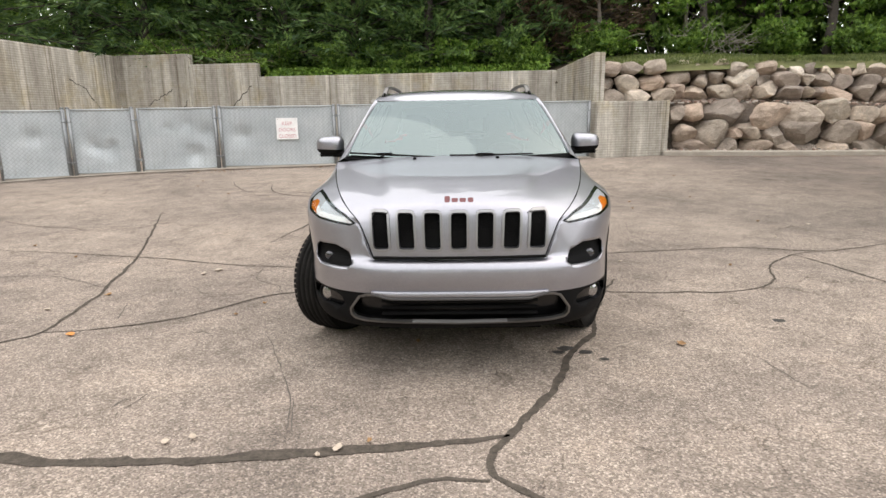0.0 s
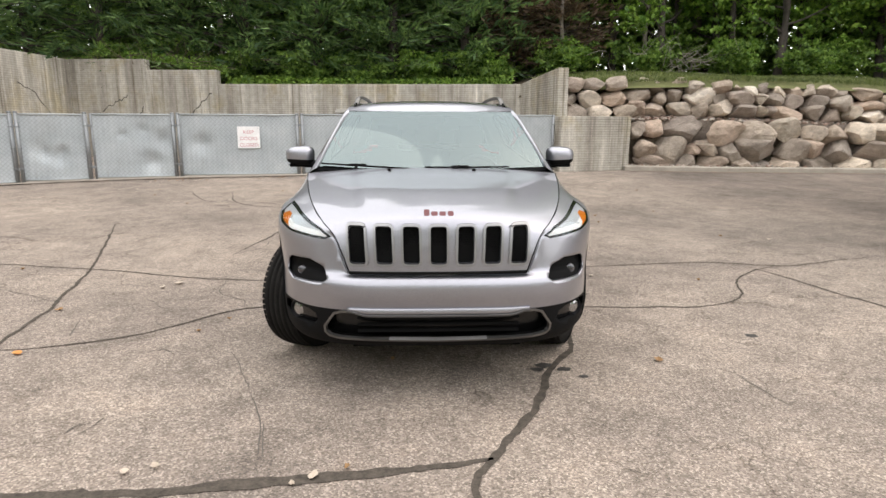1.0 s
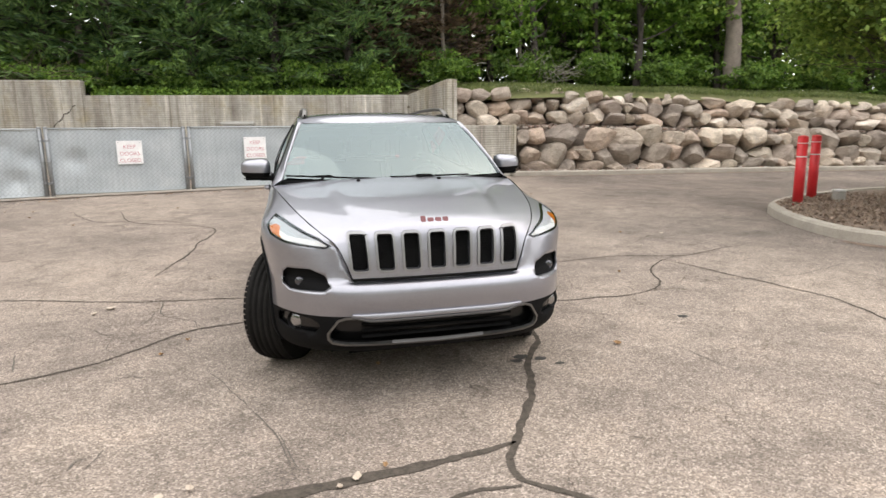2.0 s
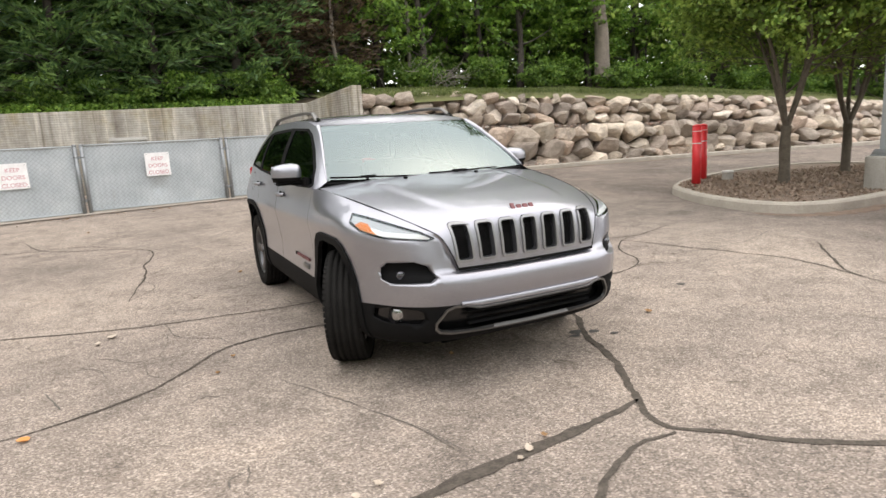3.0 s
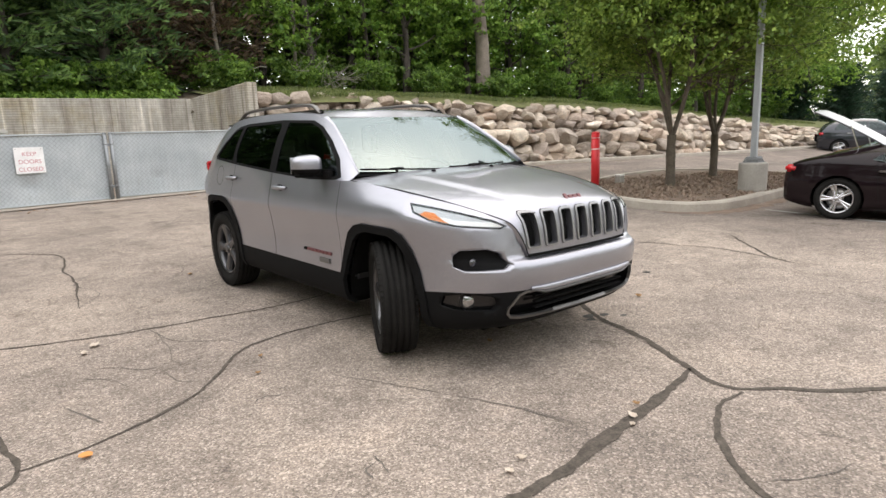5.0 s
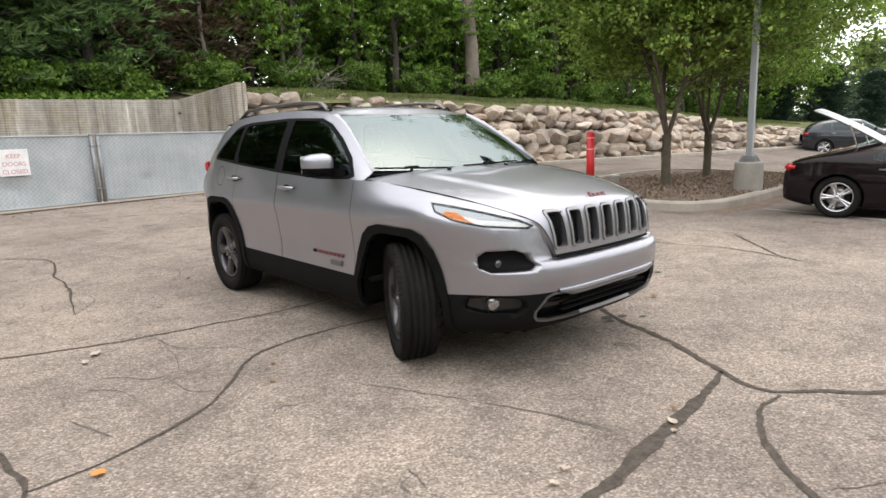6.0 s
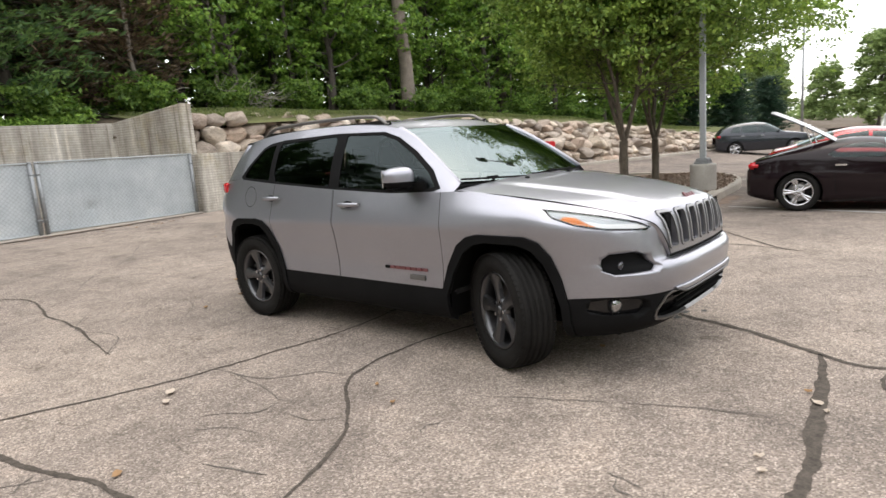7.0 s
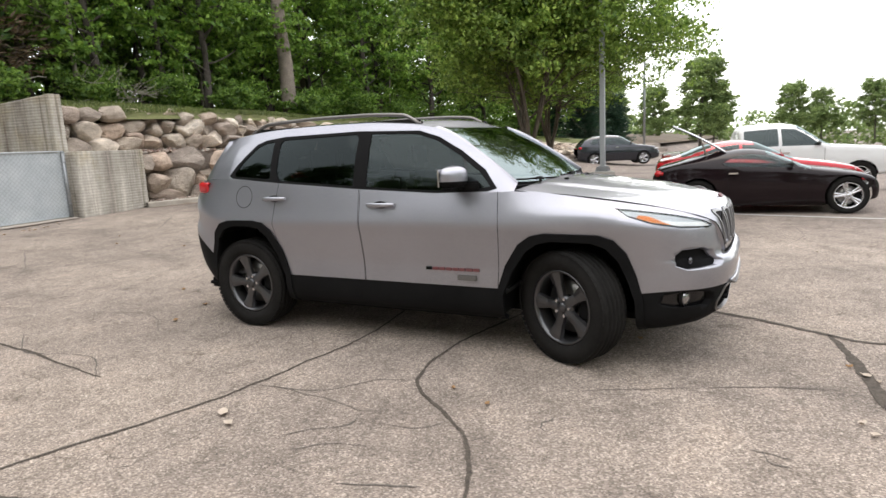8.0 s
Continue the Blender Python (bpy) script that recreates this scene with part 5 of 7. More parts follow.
# roof
rows = []
for y in np.linspace(-0.33, 1.72, 60):
    tx, ty, tz = curve_at(TOP, y)
    crown = 0.026 + 0.006 * smooth01((y + 0.35) / 0.5)
    row = []
    for i in range(41):
        q = -1 + 2 * i / 40
        yy = ty - 0.11 * (1 - abs(q) ** 2.2) * smooth01((0.3 - y) / 0.63)
        row.append((tx * q, yy, tz + (crown - 0.032 * smooth01((-0.17 - y) / 0.16)) * (1 - abs(q) ** 2.6)))
    rows.append(row)
bm = bmesh.new()
grid_faces(bm, rows)
bmesh.ops.recalc_face_normals(bm, faces=list(bm.faces))
if sum(f.normal.z for f in bm.faces) < 0:
    bmesh.ops.reverse_faces(bm, faces=list(bm.faces))
got = knife(bm, rounded(-0.47, 0.0, 0.47, 1.1, 0.06), 2, lambda f: True)
part("sunroof", take(bm, got), GLOSS_BLACK, SUV, "black glass sunroof panel", smooth=True)
part("roof", bm, SILVER, SUV, smooth=True)

# tailgate, rear glass and spoiler
rg_top = lambda q: (0.58 * q, 1.72 - 0.03 * abs(q) ** 2, 1.545 - 0.02 * abs(q) ** 2)
rg_low = lambda q: (0.7 * q, 2.06 - 0.16 * abs(q) ** 2.4, 1.2)
part("rear_screen", patch(rg_top, rg_low, 24, 10, 0.02), PRIVACY, SUV, "dark rear glass", smooth=True)
bm = bmesh.new()
rows = [[(0.56 * q, 1.6 - 0.02 * q * q, 1.59 - 0.03 * q * q) for q in np.linspace(-1, 1, 21)], [(0.6 * q, 1.78 - 0.06 * q * q, 1.575 - 0.035 * q * q) for q in np.linspace(-1, 1, 21)], [(0.58 * q, 1.79 - 0.06 * q * q, 1.55 - 0.03 * q * q) for q in np.linspace(-1, 1, 21)], [(0.56 * q, 1.66 - 0.02 * q * q, 1.54 - 0.03 * q * q) for q in np.linspace(-1, 1, 21)]]
grid_faces(bm, rows)
bmesh.ops.recalc_face_normals(bm, faces=list(bm.faces))
part("spoiler", bm, SILVER, SUV, smooth=True)
for sgn in (-1, 1):
    # corner pillar between the roof side and the rear glass
    bm = bmesh.new()
    rows = []
    for k in range(13):
        t = k / 12
        a = Vector((sgn * 0.58, 1.68, 1.53)).lerp(Vector((sgn * 0.785, 1.77, 1.218)), t) + Vector((sgn * 0.02 * math.sin(math.pi * t), 0, 0))
        b = Vector(rg_top(sgn)).lerp(Vector(rg_low(sgn)), t)
        rows.append([a, a.lerp(b, 0.5) + Vector((sgn * 0.02, 0.02, 0)), b])
    grid_faces(bm, rows)
    bmesh.ops.recalc_face_normals(bm, faces=list(bm.faces))
    part("rear_pillar", bm, SILVER, SUV, smooth=True)
    tail = thing("tail_lamp", "", "")
    tail.parent = SUV
    bm = bmesh.new()
    rows = []
    for k in range(15):
        t = k / 14
        x = 0.81 - 0.02 * t - 0.28 * t * t
        y = 1.77 + 0.27 * math.sin(t * math.pi / 2)
        rows.append([(sgn * (x + 0.012), y - 0.01, 1.195), (sgn * (x + 0.022), y + 0.006, 1.178), (sgn * (x + 0.022), y + 0.006, 1.12), (sgn * (x + 0.014), y, 1.102)])
    grid_faces(bm, rows)
    bmesh.ops.recalc_face_normals(bm, faces=list(bm.faces))
    part("lens", thick(bm, 0.02), RED_LENS, tail, "red tail lamp lens", smooth=True)
    # door mirror
    mirror = thing("door_mirror", "", "")
    mirror.parent = SUV
    bm = bmesh.new()
    bmesh.ops.create_uvsphere(bm, u_segments=28, v_segments=16, radius=1.0)
    for v in bm.verts:
        p = v.co
        s = lambda c, e: math.copysign(abs(c) ** e, c)
        x, y, z = s(p.x, 0.62), s(p.y, 0.8), s(p.z, 0.62)
        v.co = Vector((sgn * (0.975 + 0.105 * x), -0.59 + (0.075 if y < 0 else 0.035) * y * (1.25 - 0.35 * x) , 1.2 + 0.07 * z * (1 - 0.12 * x)))
    bmesh.ops.recalc_face_normals(bm, faces=list(bm.faces))
    part("cap_base", take(bm, [f for f in bm.faces if f.calc_center_median().z < 1.172]), BLACK_PLASTIC, mirror, "black lower half of the mirror", smooth=True)
    part("cap", bm, SILVER, mirror, smooth=True)
    bm = bmesh.new()
    box(bm, (sgn * 0.975 - 0.09, -0.558, 1.14), (sgn * 0.975 + 0.09, -0.548, 1.255), 0.004)
    part("mirror_glass", bm, CHROME, mirror)
    bm = bmesh.new()
    box(bm, (min(sgn * 0.84, sgn * 0.96), -0.66, 1.115), (max(sgn * 0.84, sgn * 0.96), -0.56, 1.15), 0.014)
    box(bm, (min(sgn * 0.835, sgn * 0.875), -0.75, 1.105), (max(sgn * 0.835, sgn * 0.875), -0.58, 1.165), 0.012)
    box(bm, (min(sgn * 0.9, sgn * 1.06), -0.645, 1.118), (max(sgn * 0.9, sgn * 1.06), -0.56, 1.146), 0.012)
    part("mirror_arm", bm, BLACK_PLASTIC, mirror)
    # markings on the front door
    for k in range(8):
        bm = bmesh.new()
        y = -0.34 - 0.051 * k
        box(bm, (min(sgn * 0.88, sgn * 0.907), y - 0.044, 0.568), (max(sgn * 0.88, sgn * 0.907), y, 0.588), 0.002)
        bmesh.ops.recalc_face_normals(bm, faces=list(bm.faces))
        part("door_emblem_bar", bm, BADGE_RED if k else SEAM, SUV)
    bm = bmesh.new()
    box(bm, (min(sgn * 0.88, sgn * 0.91), -0.72, 0.506), (max(sgn * 0.88, sgn * 0.91), -0.58, 0.54), 0.003)
    bmesh.ops.recalc_face_normals(bm, faces=list(bm.faces))
    part("door_plaque", bm, plain("plaque_grey", (0.13, 0.125, 0.12), 0.5, 0.3), SUV)

# wipers, cowl, washer jets
bm = bmesh.new()
rows = [[(0.8 * q, -1.075 + 0.095 * abs(q) ** 2.2, 1.104 + 0.02 * abs(q)) for q in np.linspace(-1, 1, 25)], [(0.75 * q, -1.03 + 0.09 * abs(q) ** 2.2, 1.132 + 0.02 * abs(q)) for q in np.linspace(-1, 1, 25)]]
grid_faces(bm, rows)
part("cowl", thick(bm, 0.006), BLACK_PLASTIC, SUV)
for x0, x1, xa in ((-0.73, -0.15, -0.5), (-0.05, 0.5, 0.12)):
    w = thing("wiper", "", "")
    w.parent = SUV
    bm = bmesh.new()
    pts = []
    for k in range(13):
        q = (x0 + (x1 - x0) * k / 12) / 0.745
        p = Vector(ws_low(q)).lerp(Vector(ws_top(q)), 0.035 - 0.03 * k / 12)
        pts.append(p + Vector((0, -0.016, 0.008)))
    for a, b in zip(pts, pts[1:]):
        tube(bm, a, b, 0.006, seg=6)
    part("blade", bm, BLACK_PLASTIC, w)
    bm = bmesh.new()
    q = xa / 0.745
    a = Vector(ws_low(q)) + Vector((0, -0.03, 0.0))
    b = pts[5]
    tube(bm, a, b + Vector((0, -0.012, 0.01)), 0.011, 0.008, seg=8)
    box(bm, tuple(b + Vector((-0.06, -0.02, -0.004))), tuple(b + Vector((0.06, 0.0, 0.014))), 0.005)
    part("arm", bm, BLACK_PLASTIC, w)
for x in (-0.29, 0.27):
    part("washer_jet", box(bmesh.new(), (x - 0.012, -1.18, 1.125), (x + 0.012, -1.15, 1.141), 0.004), BLACK_PLASTIC, SUV)

# cabin
cabin = thing("cabin", "", "")
cabin.parent = SUV
bm = bmesh.new()
rows = [[(0.8 * q, y + 0.05 * q * q, z) for q in np.linspace(-1, 1, 15)] for y, z in ((-1.05, 1.1), (-0.85, 1.1), (-0.6, 1.07), (-0.52, 1.0), (-0.55, 0.7))]
grid_faces(bm, rows)
part("dashboard", thick(bm, 0.02), CLOTH, cabin, smooth=True)
bm = bmesh.new()
box(bm, (-0.8, -0.9, 0.4), (0.8, 1.6, 0.46), 0.02)
part("cabin_floor", bm, CLOTH, cabin)
for x, y in ((-0.37, 0.25), (0.37, 0.25), (-0.42, 1.1), (0.0, 1.1), (0.42, 1.1)):
    bm = bmesh.new()
    w = 0.24 if y < 0.5 else 0.2
    box(bm, (x - w, y - 0.5, 0.55), (x + w, y, 0.7), 0.05)
    box(bm, (x - w, y - 0.08, 0.65), (x + w, y + 0.08, 1.2), 0.05, Matrix.Translation((0, y, 0.65)) @ Matrix.Rotation(radians(-12), 4, "X") @ Matrix.Translation((0, -y, -0.65)))
    box(bm, (x - 0.13, y + 0.1, 1.22), (x + 0.13, y + 0.2, 1.42), 0.04)
    part("seat", bm, CLOTH, cabin)
bm = bmesh.new()
for k in range(24):
    a, b = 2 * math.pi * k / 24, 2 * math.pi * (k + 1) / 24
    m = Matrix.Translation((0.37, -0.42, 1.02)) @ Matrix.Rotation(radians(62), 4, "X")
    tube(bm, m @ Vector((0.185 * math.cos(a), 0.185 * math.sin(a), 0)), m @ Vector((0.185 * math.cos(b), 0.185 * math.sin(b), 0)), 0.016, seg=6, caps=False)
part("steering_wheel", bm, CLOTH, cabin)
bm = bmesh.new()
rows = [[(0.6 * q, y, z - 0.03 * q * q) for q in np.linspace(-1, 1, 9)] for y, z in ((-0.38, 1.53), (0.3, 1.6), (1.1, 1.6), (1.65, 1.52))]
grid_faces(bm, rows)
part("headliner", bm, HEADLINER, cabin, smooth=True)
part("mirror_pod", box(bmesh.new(), (-0.11, -0.5, 1.44), (0.11, -0.46, 1.5), 0.015), BLACK_PLASTIC, cabin)
# floor pan and underside; the low cross plates are added to deepen the shade beneath
bm = bmesh.new()
box(bm, (-0.52, -2.02, 0.21), (0.52, 2.0, 0.5), 0.05)
box(bm, (-0.8, -0.84, 0.22), (0.8, 0.86, 0.45), 0.03)
box(bm, (-0.6, -1.96, 0.215), (0.6, -1.82, 0.3), 0.03)
box(bm, (-0.74, 1.79, 0.26), (0.74, 2.0, 0.34), 0.03)
part("underbody", bm, SEAM, SUV)
bm = bmesh.new()
box(bm, (-0.58, 1.5, 0.45), (0.58, 1.85, 1.15), 0.03)
box(bm, (-0.5, -2.1, 0.45), (0.5, -1.0, 0.66), 0.03)
part("inner_frame", bm, SEAM, SUV)

for side in (-1, 1):
    wheel(SUV, (side * 0.79, 1.35, 0.362), side, 0, 0.364, 0.225, 0.235, RIM_GREY)
    wheel(SUV, (side * 0.8, -1.32, 0.362), side, -27, 0.364, 0.225, 0.235, RIM_GREY)

# ---- plants ----
def leaf_mesh(name, centres, sizes, rng, mat, narrow=0.6, up=0.4, along_dirs=None):
    """Many small leaves, each a folded rhombus, as one mesh."""
    n = len(centres)
    c = np.asarray(centres, float)
    d = rng.normal(size=(n, 3)) if along_dirs is None else np.asarray(along_dirs) + rng.normal(size=(n, 3)) * 0.35
    d /= np.linalg.norm(d, axis=1)[:, None] + 1e-9
    nn = rng.normal(size=(n, 3))
    nn[:, 2] += up * 3
    s = np.cross(d, nn)
    s /= np.linalg.norm(s, axis=1)[:, None] + 1e-9
    L = np.asarray(sizes)[:, None]
    v = np.empty((n, 4, 3))
    v[:, 0] = c - d * L * 0.5
    v[:, 1] = c + s * L * 0.5 * narrow
    v[:, 2] = c + d * L * 0.5
    v[:, 3] = c - s * L * 0.5 * narrow
    me = bpy.data.meshes.new(name)
    me.vertices.add(n * 4)
    me.vertices.foreach_set("co", v.reshape(-1))
    me.loops.add(n * 4)
    me.loops.foreach_set("vertex_index", np.arange(n * 4, dtype=np.int32))
    me.polygons.add(n)
    me.polygons.foreach_set("loop_start", np.arange(0, n * 4, 4, dtype=np.int32))
    me.update(calc_edges=True)
    me.materials.append(mat)
    return me


def limb(bm, pts, r0, r1, seg=7):
    """A tapered, bent limb through points."""
    rows = []
    n = len(pts)
    for k, p in enumerate(pts):
        a, b = pts[max(k - 1, 0)], pts[min(k + 1, n - 1)]
        q = (b - a).to_track_quat("Z", "Y")
        r = r0 + (r1 - r0) * (k / (n - 1)) ** 0.8
        rows.append([p + q @ Vector((r * math.cos(2 * math.pi * i / seg), r * math.sin(2 * math.pi * i / seg), 0)) for i in range(seg)])
    grid_faces(bm, rows, True)


def wander(rng, start, way, length, steps, jitter, lift=0.0):
    pts = [Vector(start)]
    d = Vector(way).normalized()
    for _ in range(steps):
        d = (d + Vector(rng.normal(size=3)) * jitter + Vector((0, 0, lift))).normalized()
        pts.append(pts[-1] + d * length / steps)
    return pts


def clump_points(rng, centre, r, n, flat=0.75, spray=0.22):
    """Leaf places in a clump: small sprays of a dozen leaves with gaps between them."""
    m = n if n < 24 else max(2, n // 13)
    p = rng.normal(size=(m, 3))
    p /= np.linalg.norm(p, axis=1)[:, None]
    p *= (rng.random((m, 1)) ** 0.45) * r * rng.uniform(0.75, 1.1, (m, 1))
    p[:, 2] *= flat
    if m < n:
        own = rng.integers(0, m, n)
        p = p[own] + rng.normal(size=(n, 3)) * np.array((1, 1, 0.4)) * r * spray
    return p + np.asarray(centre)


def tree(name, seed, height, fork, spread, trunk_r, limbs_n, leaf, size, per, bark, label, group, low=0.25, stems=1, twig_sub=2, bias=(0.0, 0.0), skirt=-9.0):
    """A broadleaf tree: trunk, forking limbs, and leaf clumps along the twigs."""
    rng = np.random.default_rng(seed)
    t = thing(name, label, "tree", group)
    bm = bmesh.new()
    tips, sizes_c = [], []
    lean = rng.normal(size=2) * 0.03
    top = Vector((lean[0] * height, lean[1] * height, height * 0.92))
    if stems == 1:
        tr = [Vector((0, 0, -0.3)).lerp(top, k / 10) + Vector((*(rng.normal(size=2) * 0.04 * (k > 0)), 0)) for k in range(11)]
        limb(bm, tr, trunk_r, trunk_r * 0.25, 9)
    else:
        tr = [Vector((0, 0, -0.2)), Vector((0.01, 0, 0.1)), Vector((0, 0.01, fork * 0.6)), Vector((0, 0, fork))]
        limb(bm, tr, trunk_r * 1.15, trunk_r * 0.95, 10)
    part("trunk", bm, bark, t, smooth=True)
    bm = bmesh.new()
    mains = []
    for i in range(limbs_n):
        a = 2 * math.pi * (i * 0.382 + rng.random() * 0.1)
        if stems == 1:
            h = height * (low + (0.9 - low) * (i + rng.random()) / limbs_n)
            base = tr[min(10, max(0, int(h / height / 0.92 * 10)))].copy()
            base.z = h
            ln = spread * (1.15 - 0.75 * (h / height - low) / (1 - low)) * rng.uniform(0.75, 1.15)
            way = Vector((math.cos(a), math.sin(a), rng.uniform(0.1, 0.6)))
            r = trunk_r * 0.28
        else:
            # a few stems leave the fork, the later limbs leave those stems
            late = i >= stems
            base = mains[i % stems][1 + i // stems % 3].copy() if late else Vector((0, 0, fork - 0.12 + 0.1 * rng.random()))
            ln = height * rng.uniform(0.4, 0.56) if late else height * rng.uniform(0.58, 0.68)
            out = 0.3 + 0.52 * (i % 4) / 3 if late else 0.22 + 0.3 * (i % 3) / 2
            way = Vector((math.cos(a) * out + bias[0], math.sin(a) * out + bias[1], 1.0))
            r = trunk_r * (0.27 if late else 0.5)
        main = wander(rng, base, way, ln, 7, 0.12, 0.05 if stems == 1 else -0.035)
        limb(bm, main, r, r * 0.2, 6)
        mains.append(main)
        for j in range(2, 8):
            for _ in range(twig_sub):
                d = (main[j] - main[j - 1]).normalized()
                side = Vector(rng.normal(size=3))
                side = (side - d * side.dot(d)).normalized()
                sub = wander(rng, main[j], d * 0.6 + side + Vector((0, 0, -0.12 if stems > 1 and j < 5 else 0)), (0.9 + 0.1 * spread) * rng.uniform(0.5, 1.1) * (1.2 if stems > 1 else 1), 4, 0.2)
                limb(bm, sub, r * 0.2, 0.006, 3)
                tips += [sub[2], sub[4]]
    part("branching", bm, bark, t, smooth=True)
    pts = np.concatenate([clump_points(rng, tuple(p), rng.uniform(0.35, 0.7) * (0.75 + spread * 0.12), per) for p in tips])
    pts = pts[pts[:, 2] > skirt + 0.4 * np.sin(3 * np.arctan2(pts[:, 1], pts[:, 0])) * (skirt > 0)]
    me = leaf_mesh("crown", pts, rng.uniform(0.7, 1.25, len(pts)) * size, rng, leaf)
    crown = new("crown", me)
    crown.parent = t
    return t


def pine(name, seed, height, spread, mat, label, group, low=0.06, per=21, needle=0.3):
    """A conifer: straight trunk, whorls of drooping boughs set with needle tufts."""
    rng = np.random.default_rng(seed)
    t = thing(name, label, "tree", group)
    bm = bmesh.new()
    limb(bm, [Vector((0, 0, -0.3 + (height + 0.3) * k / 8)) for k in range(9)], 0.02 * height, 0.03, 9)
    part("trunk", bm, BARK, t, smooth=True)
    bm = bmesh.new()
    cs, ds = [], []
    h = height * low
    while h < height * 0.97:
        f = 1 - (h / height - low) / (1 - low)
        for k in range(6):
            a = 2 * math.pi * (k / 6) + rng.random()
            ln = spread * (0.25 + 0.75 * f ** 0.8) * rng.uniform(0.7, 1.1)
            main = wander(rng, (0, 0, h), (math.cos(a), math.sin(a), 0.18), ln, 6, 0.07, -0.03)
            limb(bm, main, 0.035 * f + 0.008, 0.006, 4)
            for j in range(1, 7):
                for _ in range(3):
                    p = np.array(main[j]) + rng.normal(size=3) * np.array((0.24, 0.24, 0.1))
                    q = clump_points(rng, p, 0.26, per // 3, 0.45)
                    cs.append(q)
                    dd = np.array(main[j] - main[j - 1])
                    ds.append(np.repeat((dd / np.linalg.norm(dd))[None], len(q), 0) + np.array((0, 0, 0.2)))
        h += height * 0.05 * rng.uniform(0.8, 1.2)
    part("bough_frame", bm, BARK, t, smooth=True)
    cs, ds = np.concatenate(cs), np.concatenate(ds)
    me = leaf_mesh("foliage", cs, rng.uniform(0.7, 1.2, len(cs)) * needle, rng, mat, 0.22, 0.2, ds)
    ob = new("foliage", me)
    ob.parent = t
    return t


def shrub(name, seed, r, h, leaf, size, count, label, group):
    rng = np.random.default_rng(seed)
    t = thing(name, label, "shrub", group)
    bm = bmesh.new()
    tips = []
    for k in range(14):
        a = 2 * math.pi * rng.random()
        st = wander(rng, (0.1 * math.cos(a), 0.1 * math.sin(a), -0.1), (math.cos(a) * 0.7, math.sin(a) * 0.7, 1), h * rng.uniform(0.6, 1.0), 5, 0.2)
        limb(bm, st, 0.014, 0.004, 4)
        tips += st[2:]
    part("woody_base", bm, BARK, t)
    pts = np.concatenate([clump_points(rng, tuple(p), r * rng.uniform(0.25, 0.5), count // len(tips)) for p in tips])
    ob = new("foliage", leaf_mesh("foliage", pts, rng.uniform(0.7, 1.3, len(pts)) * size, rng, leaf))
    ob.parent = t
    return t


def scatter(proto, places, seed):
    rng = random.Random(seed)
    first = True
    for x, y, z in places:
        m = pose(x, y, z, 0, 0, rng.uniform(0, 360))
        if first:
            proto.matrix_world, first = m, False
        else:
            copy_thing(proto, m)


def on_hill(pts):
    return [(x, y, hill(x, y) - 0.05) for x, y in pts]


# woods on the rise: broadleaf trees, pines and brush
oaks = [tree("broadleaf_tree", 21 + k, h, 0, s, 0.17, 20, LEAF_OAK if k < 2 else LEAF_MAPLE, 0.19, 26, BARK, lab, "woodland trees", 0.1)
        for k, (h, s, lab) in enumerate(((12, 3.0, "dark green broadleaf tree on the wooded rise"), (11, 2.6, "slim dark green broadleaf tree on the wooded rise"), (11, 3.1, "fresh green maple tree on the wooded rise"), (9, 2.6, "young bright green maple tree on the wooded rise")))]
rng = random.Random(5)
scatter(oaks[0], on_hill([(-9.5, 21.5), (-3, 22), (5, 21), (9.5, 20.5), (20, 20), (28, 18), (37, 16), (0.5, 24.5), (13, 23)]), 1)
scatter(oaks[1], on_hill([(-11.5, 18.8), (-5.8, 19.5), (2.4, 19), (7.2, 18.4), (12.8, 19), (24, 17.5), (33, 15.5), (-1, 20.4), (17, 21.5)]), 2)
scatter(oaks[2], on_hill([(10.8, 17.6), (14.3, 18.2), (19, 16.6), (22.5, 15.2), (27, 14), (31, 13), (36, 12), (42, 12)]), 3)
scatter(oaks[3], on_hill([(8.3, 16.4), (12.3, 16), (16.8, 17.2), (20.8, 14.6), (25, 13.4), (29, 12.6), (34, 11.8), (39, 11)]), 4)
pines = [pine("pine_tree", 41 + k, 10 + k, 3.2, NEEDLE, "dark soft-needled pine tree above the concrete wall", "pines") for k in range(2)]
scatter(pines[0], on_hill([(-3.6, 17.6), (1.6, 17.0), (-8.2, 18.2), (-13.5, 17.4), (-1.2, 18.8), (4.3, 23)]), 6)
scatter(pines[1], on_hill([(-0.9, 17.2), (-6.2, 17.9), (-11.0, 17.3), (3.8, 18.6)]), 7)
dead_pine = pine("pine_tree", 44, 8.5, 1.7, DRY_NEEDLE, "dead brown conifer among the green trees", "pines", 0.1, 15, 0.26)
scatter(dead_pine, on_hill([(5.1, 16.9), (3.4, 17.6)]), 8)


def on_bank(pts):
    return [(x, y, 3.15 + 0.06 * abs(x + 11.6)) for x, y in pts]


for proto, pts in ((oaks[0], [(-21, 9), (-22, -2), (-23, -13), (-17.5, 16), (-25, 4)]), (oaks[1], [(-19.4, 4), (-19.6, -6), (-20, -17), (-19.5, 12)]), (pines[0], [(-14.3, 13.2), (-20.5, 0.5), (-20, -10)]), (pines[1], [(-18.2, 8.0), (-21.5, -6.5), (-20.5, -21)])):
    for x, y, z in on_bank(pts):
        copy_thing(proto, pose(x, y, z, 0, 0, 57 * x + 31 * y))
shrubs = [shrub("shrub", 61 + k, 1.0, 1.5, (LEAF_OAK, LEAF_MAPLE, LEAF_OAK)[k], 0.13, 2600, ("low dark green shrub in the undergrowth", "light green shrub in the undergrowth", "dense green shrub in the undergrowth")[k], "undergrowth") for k in range(3)]
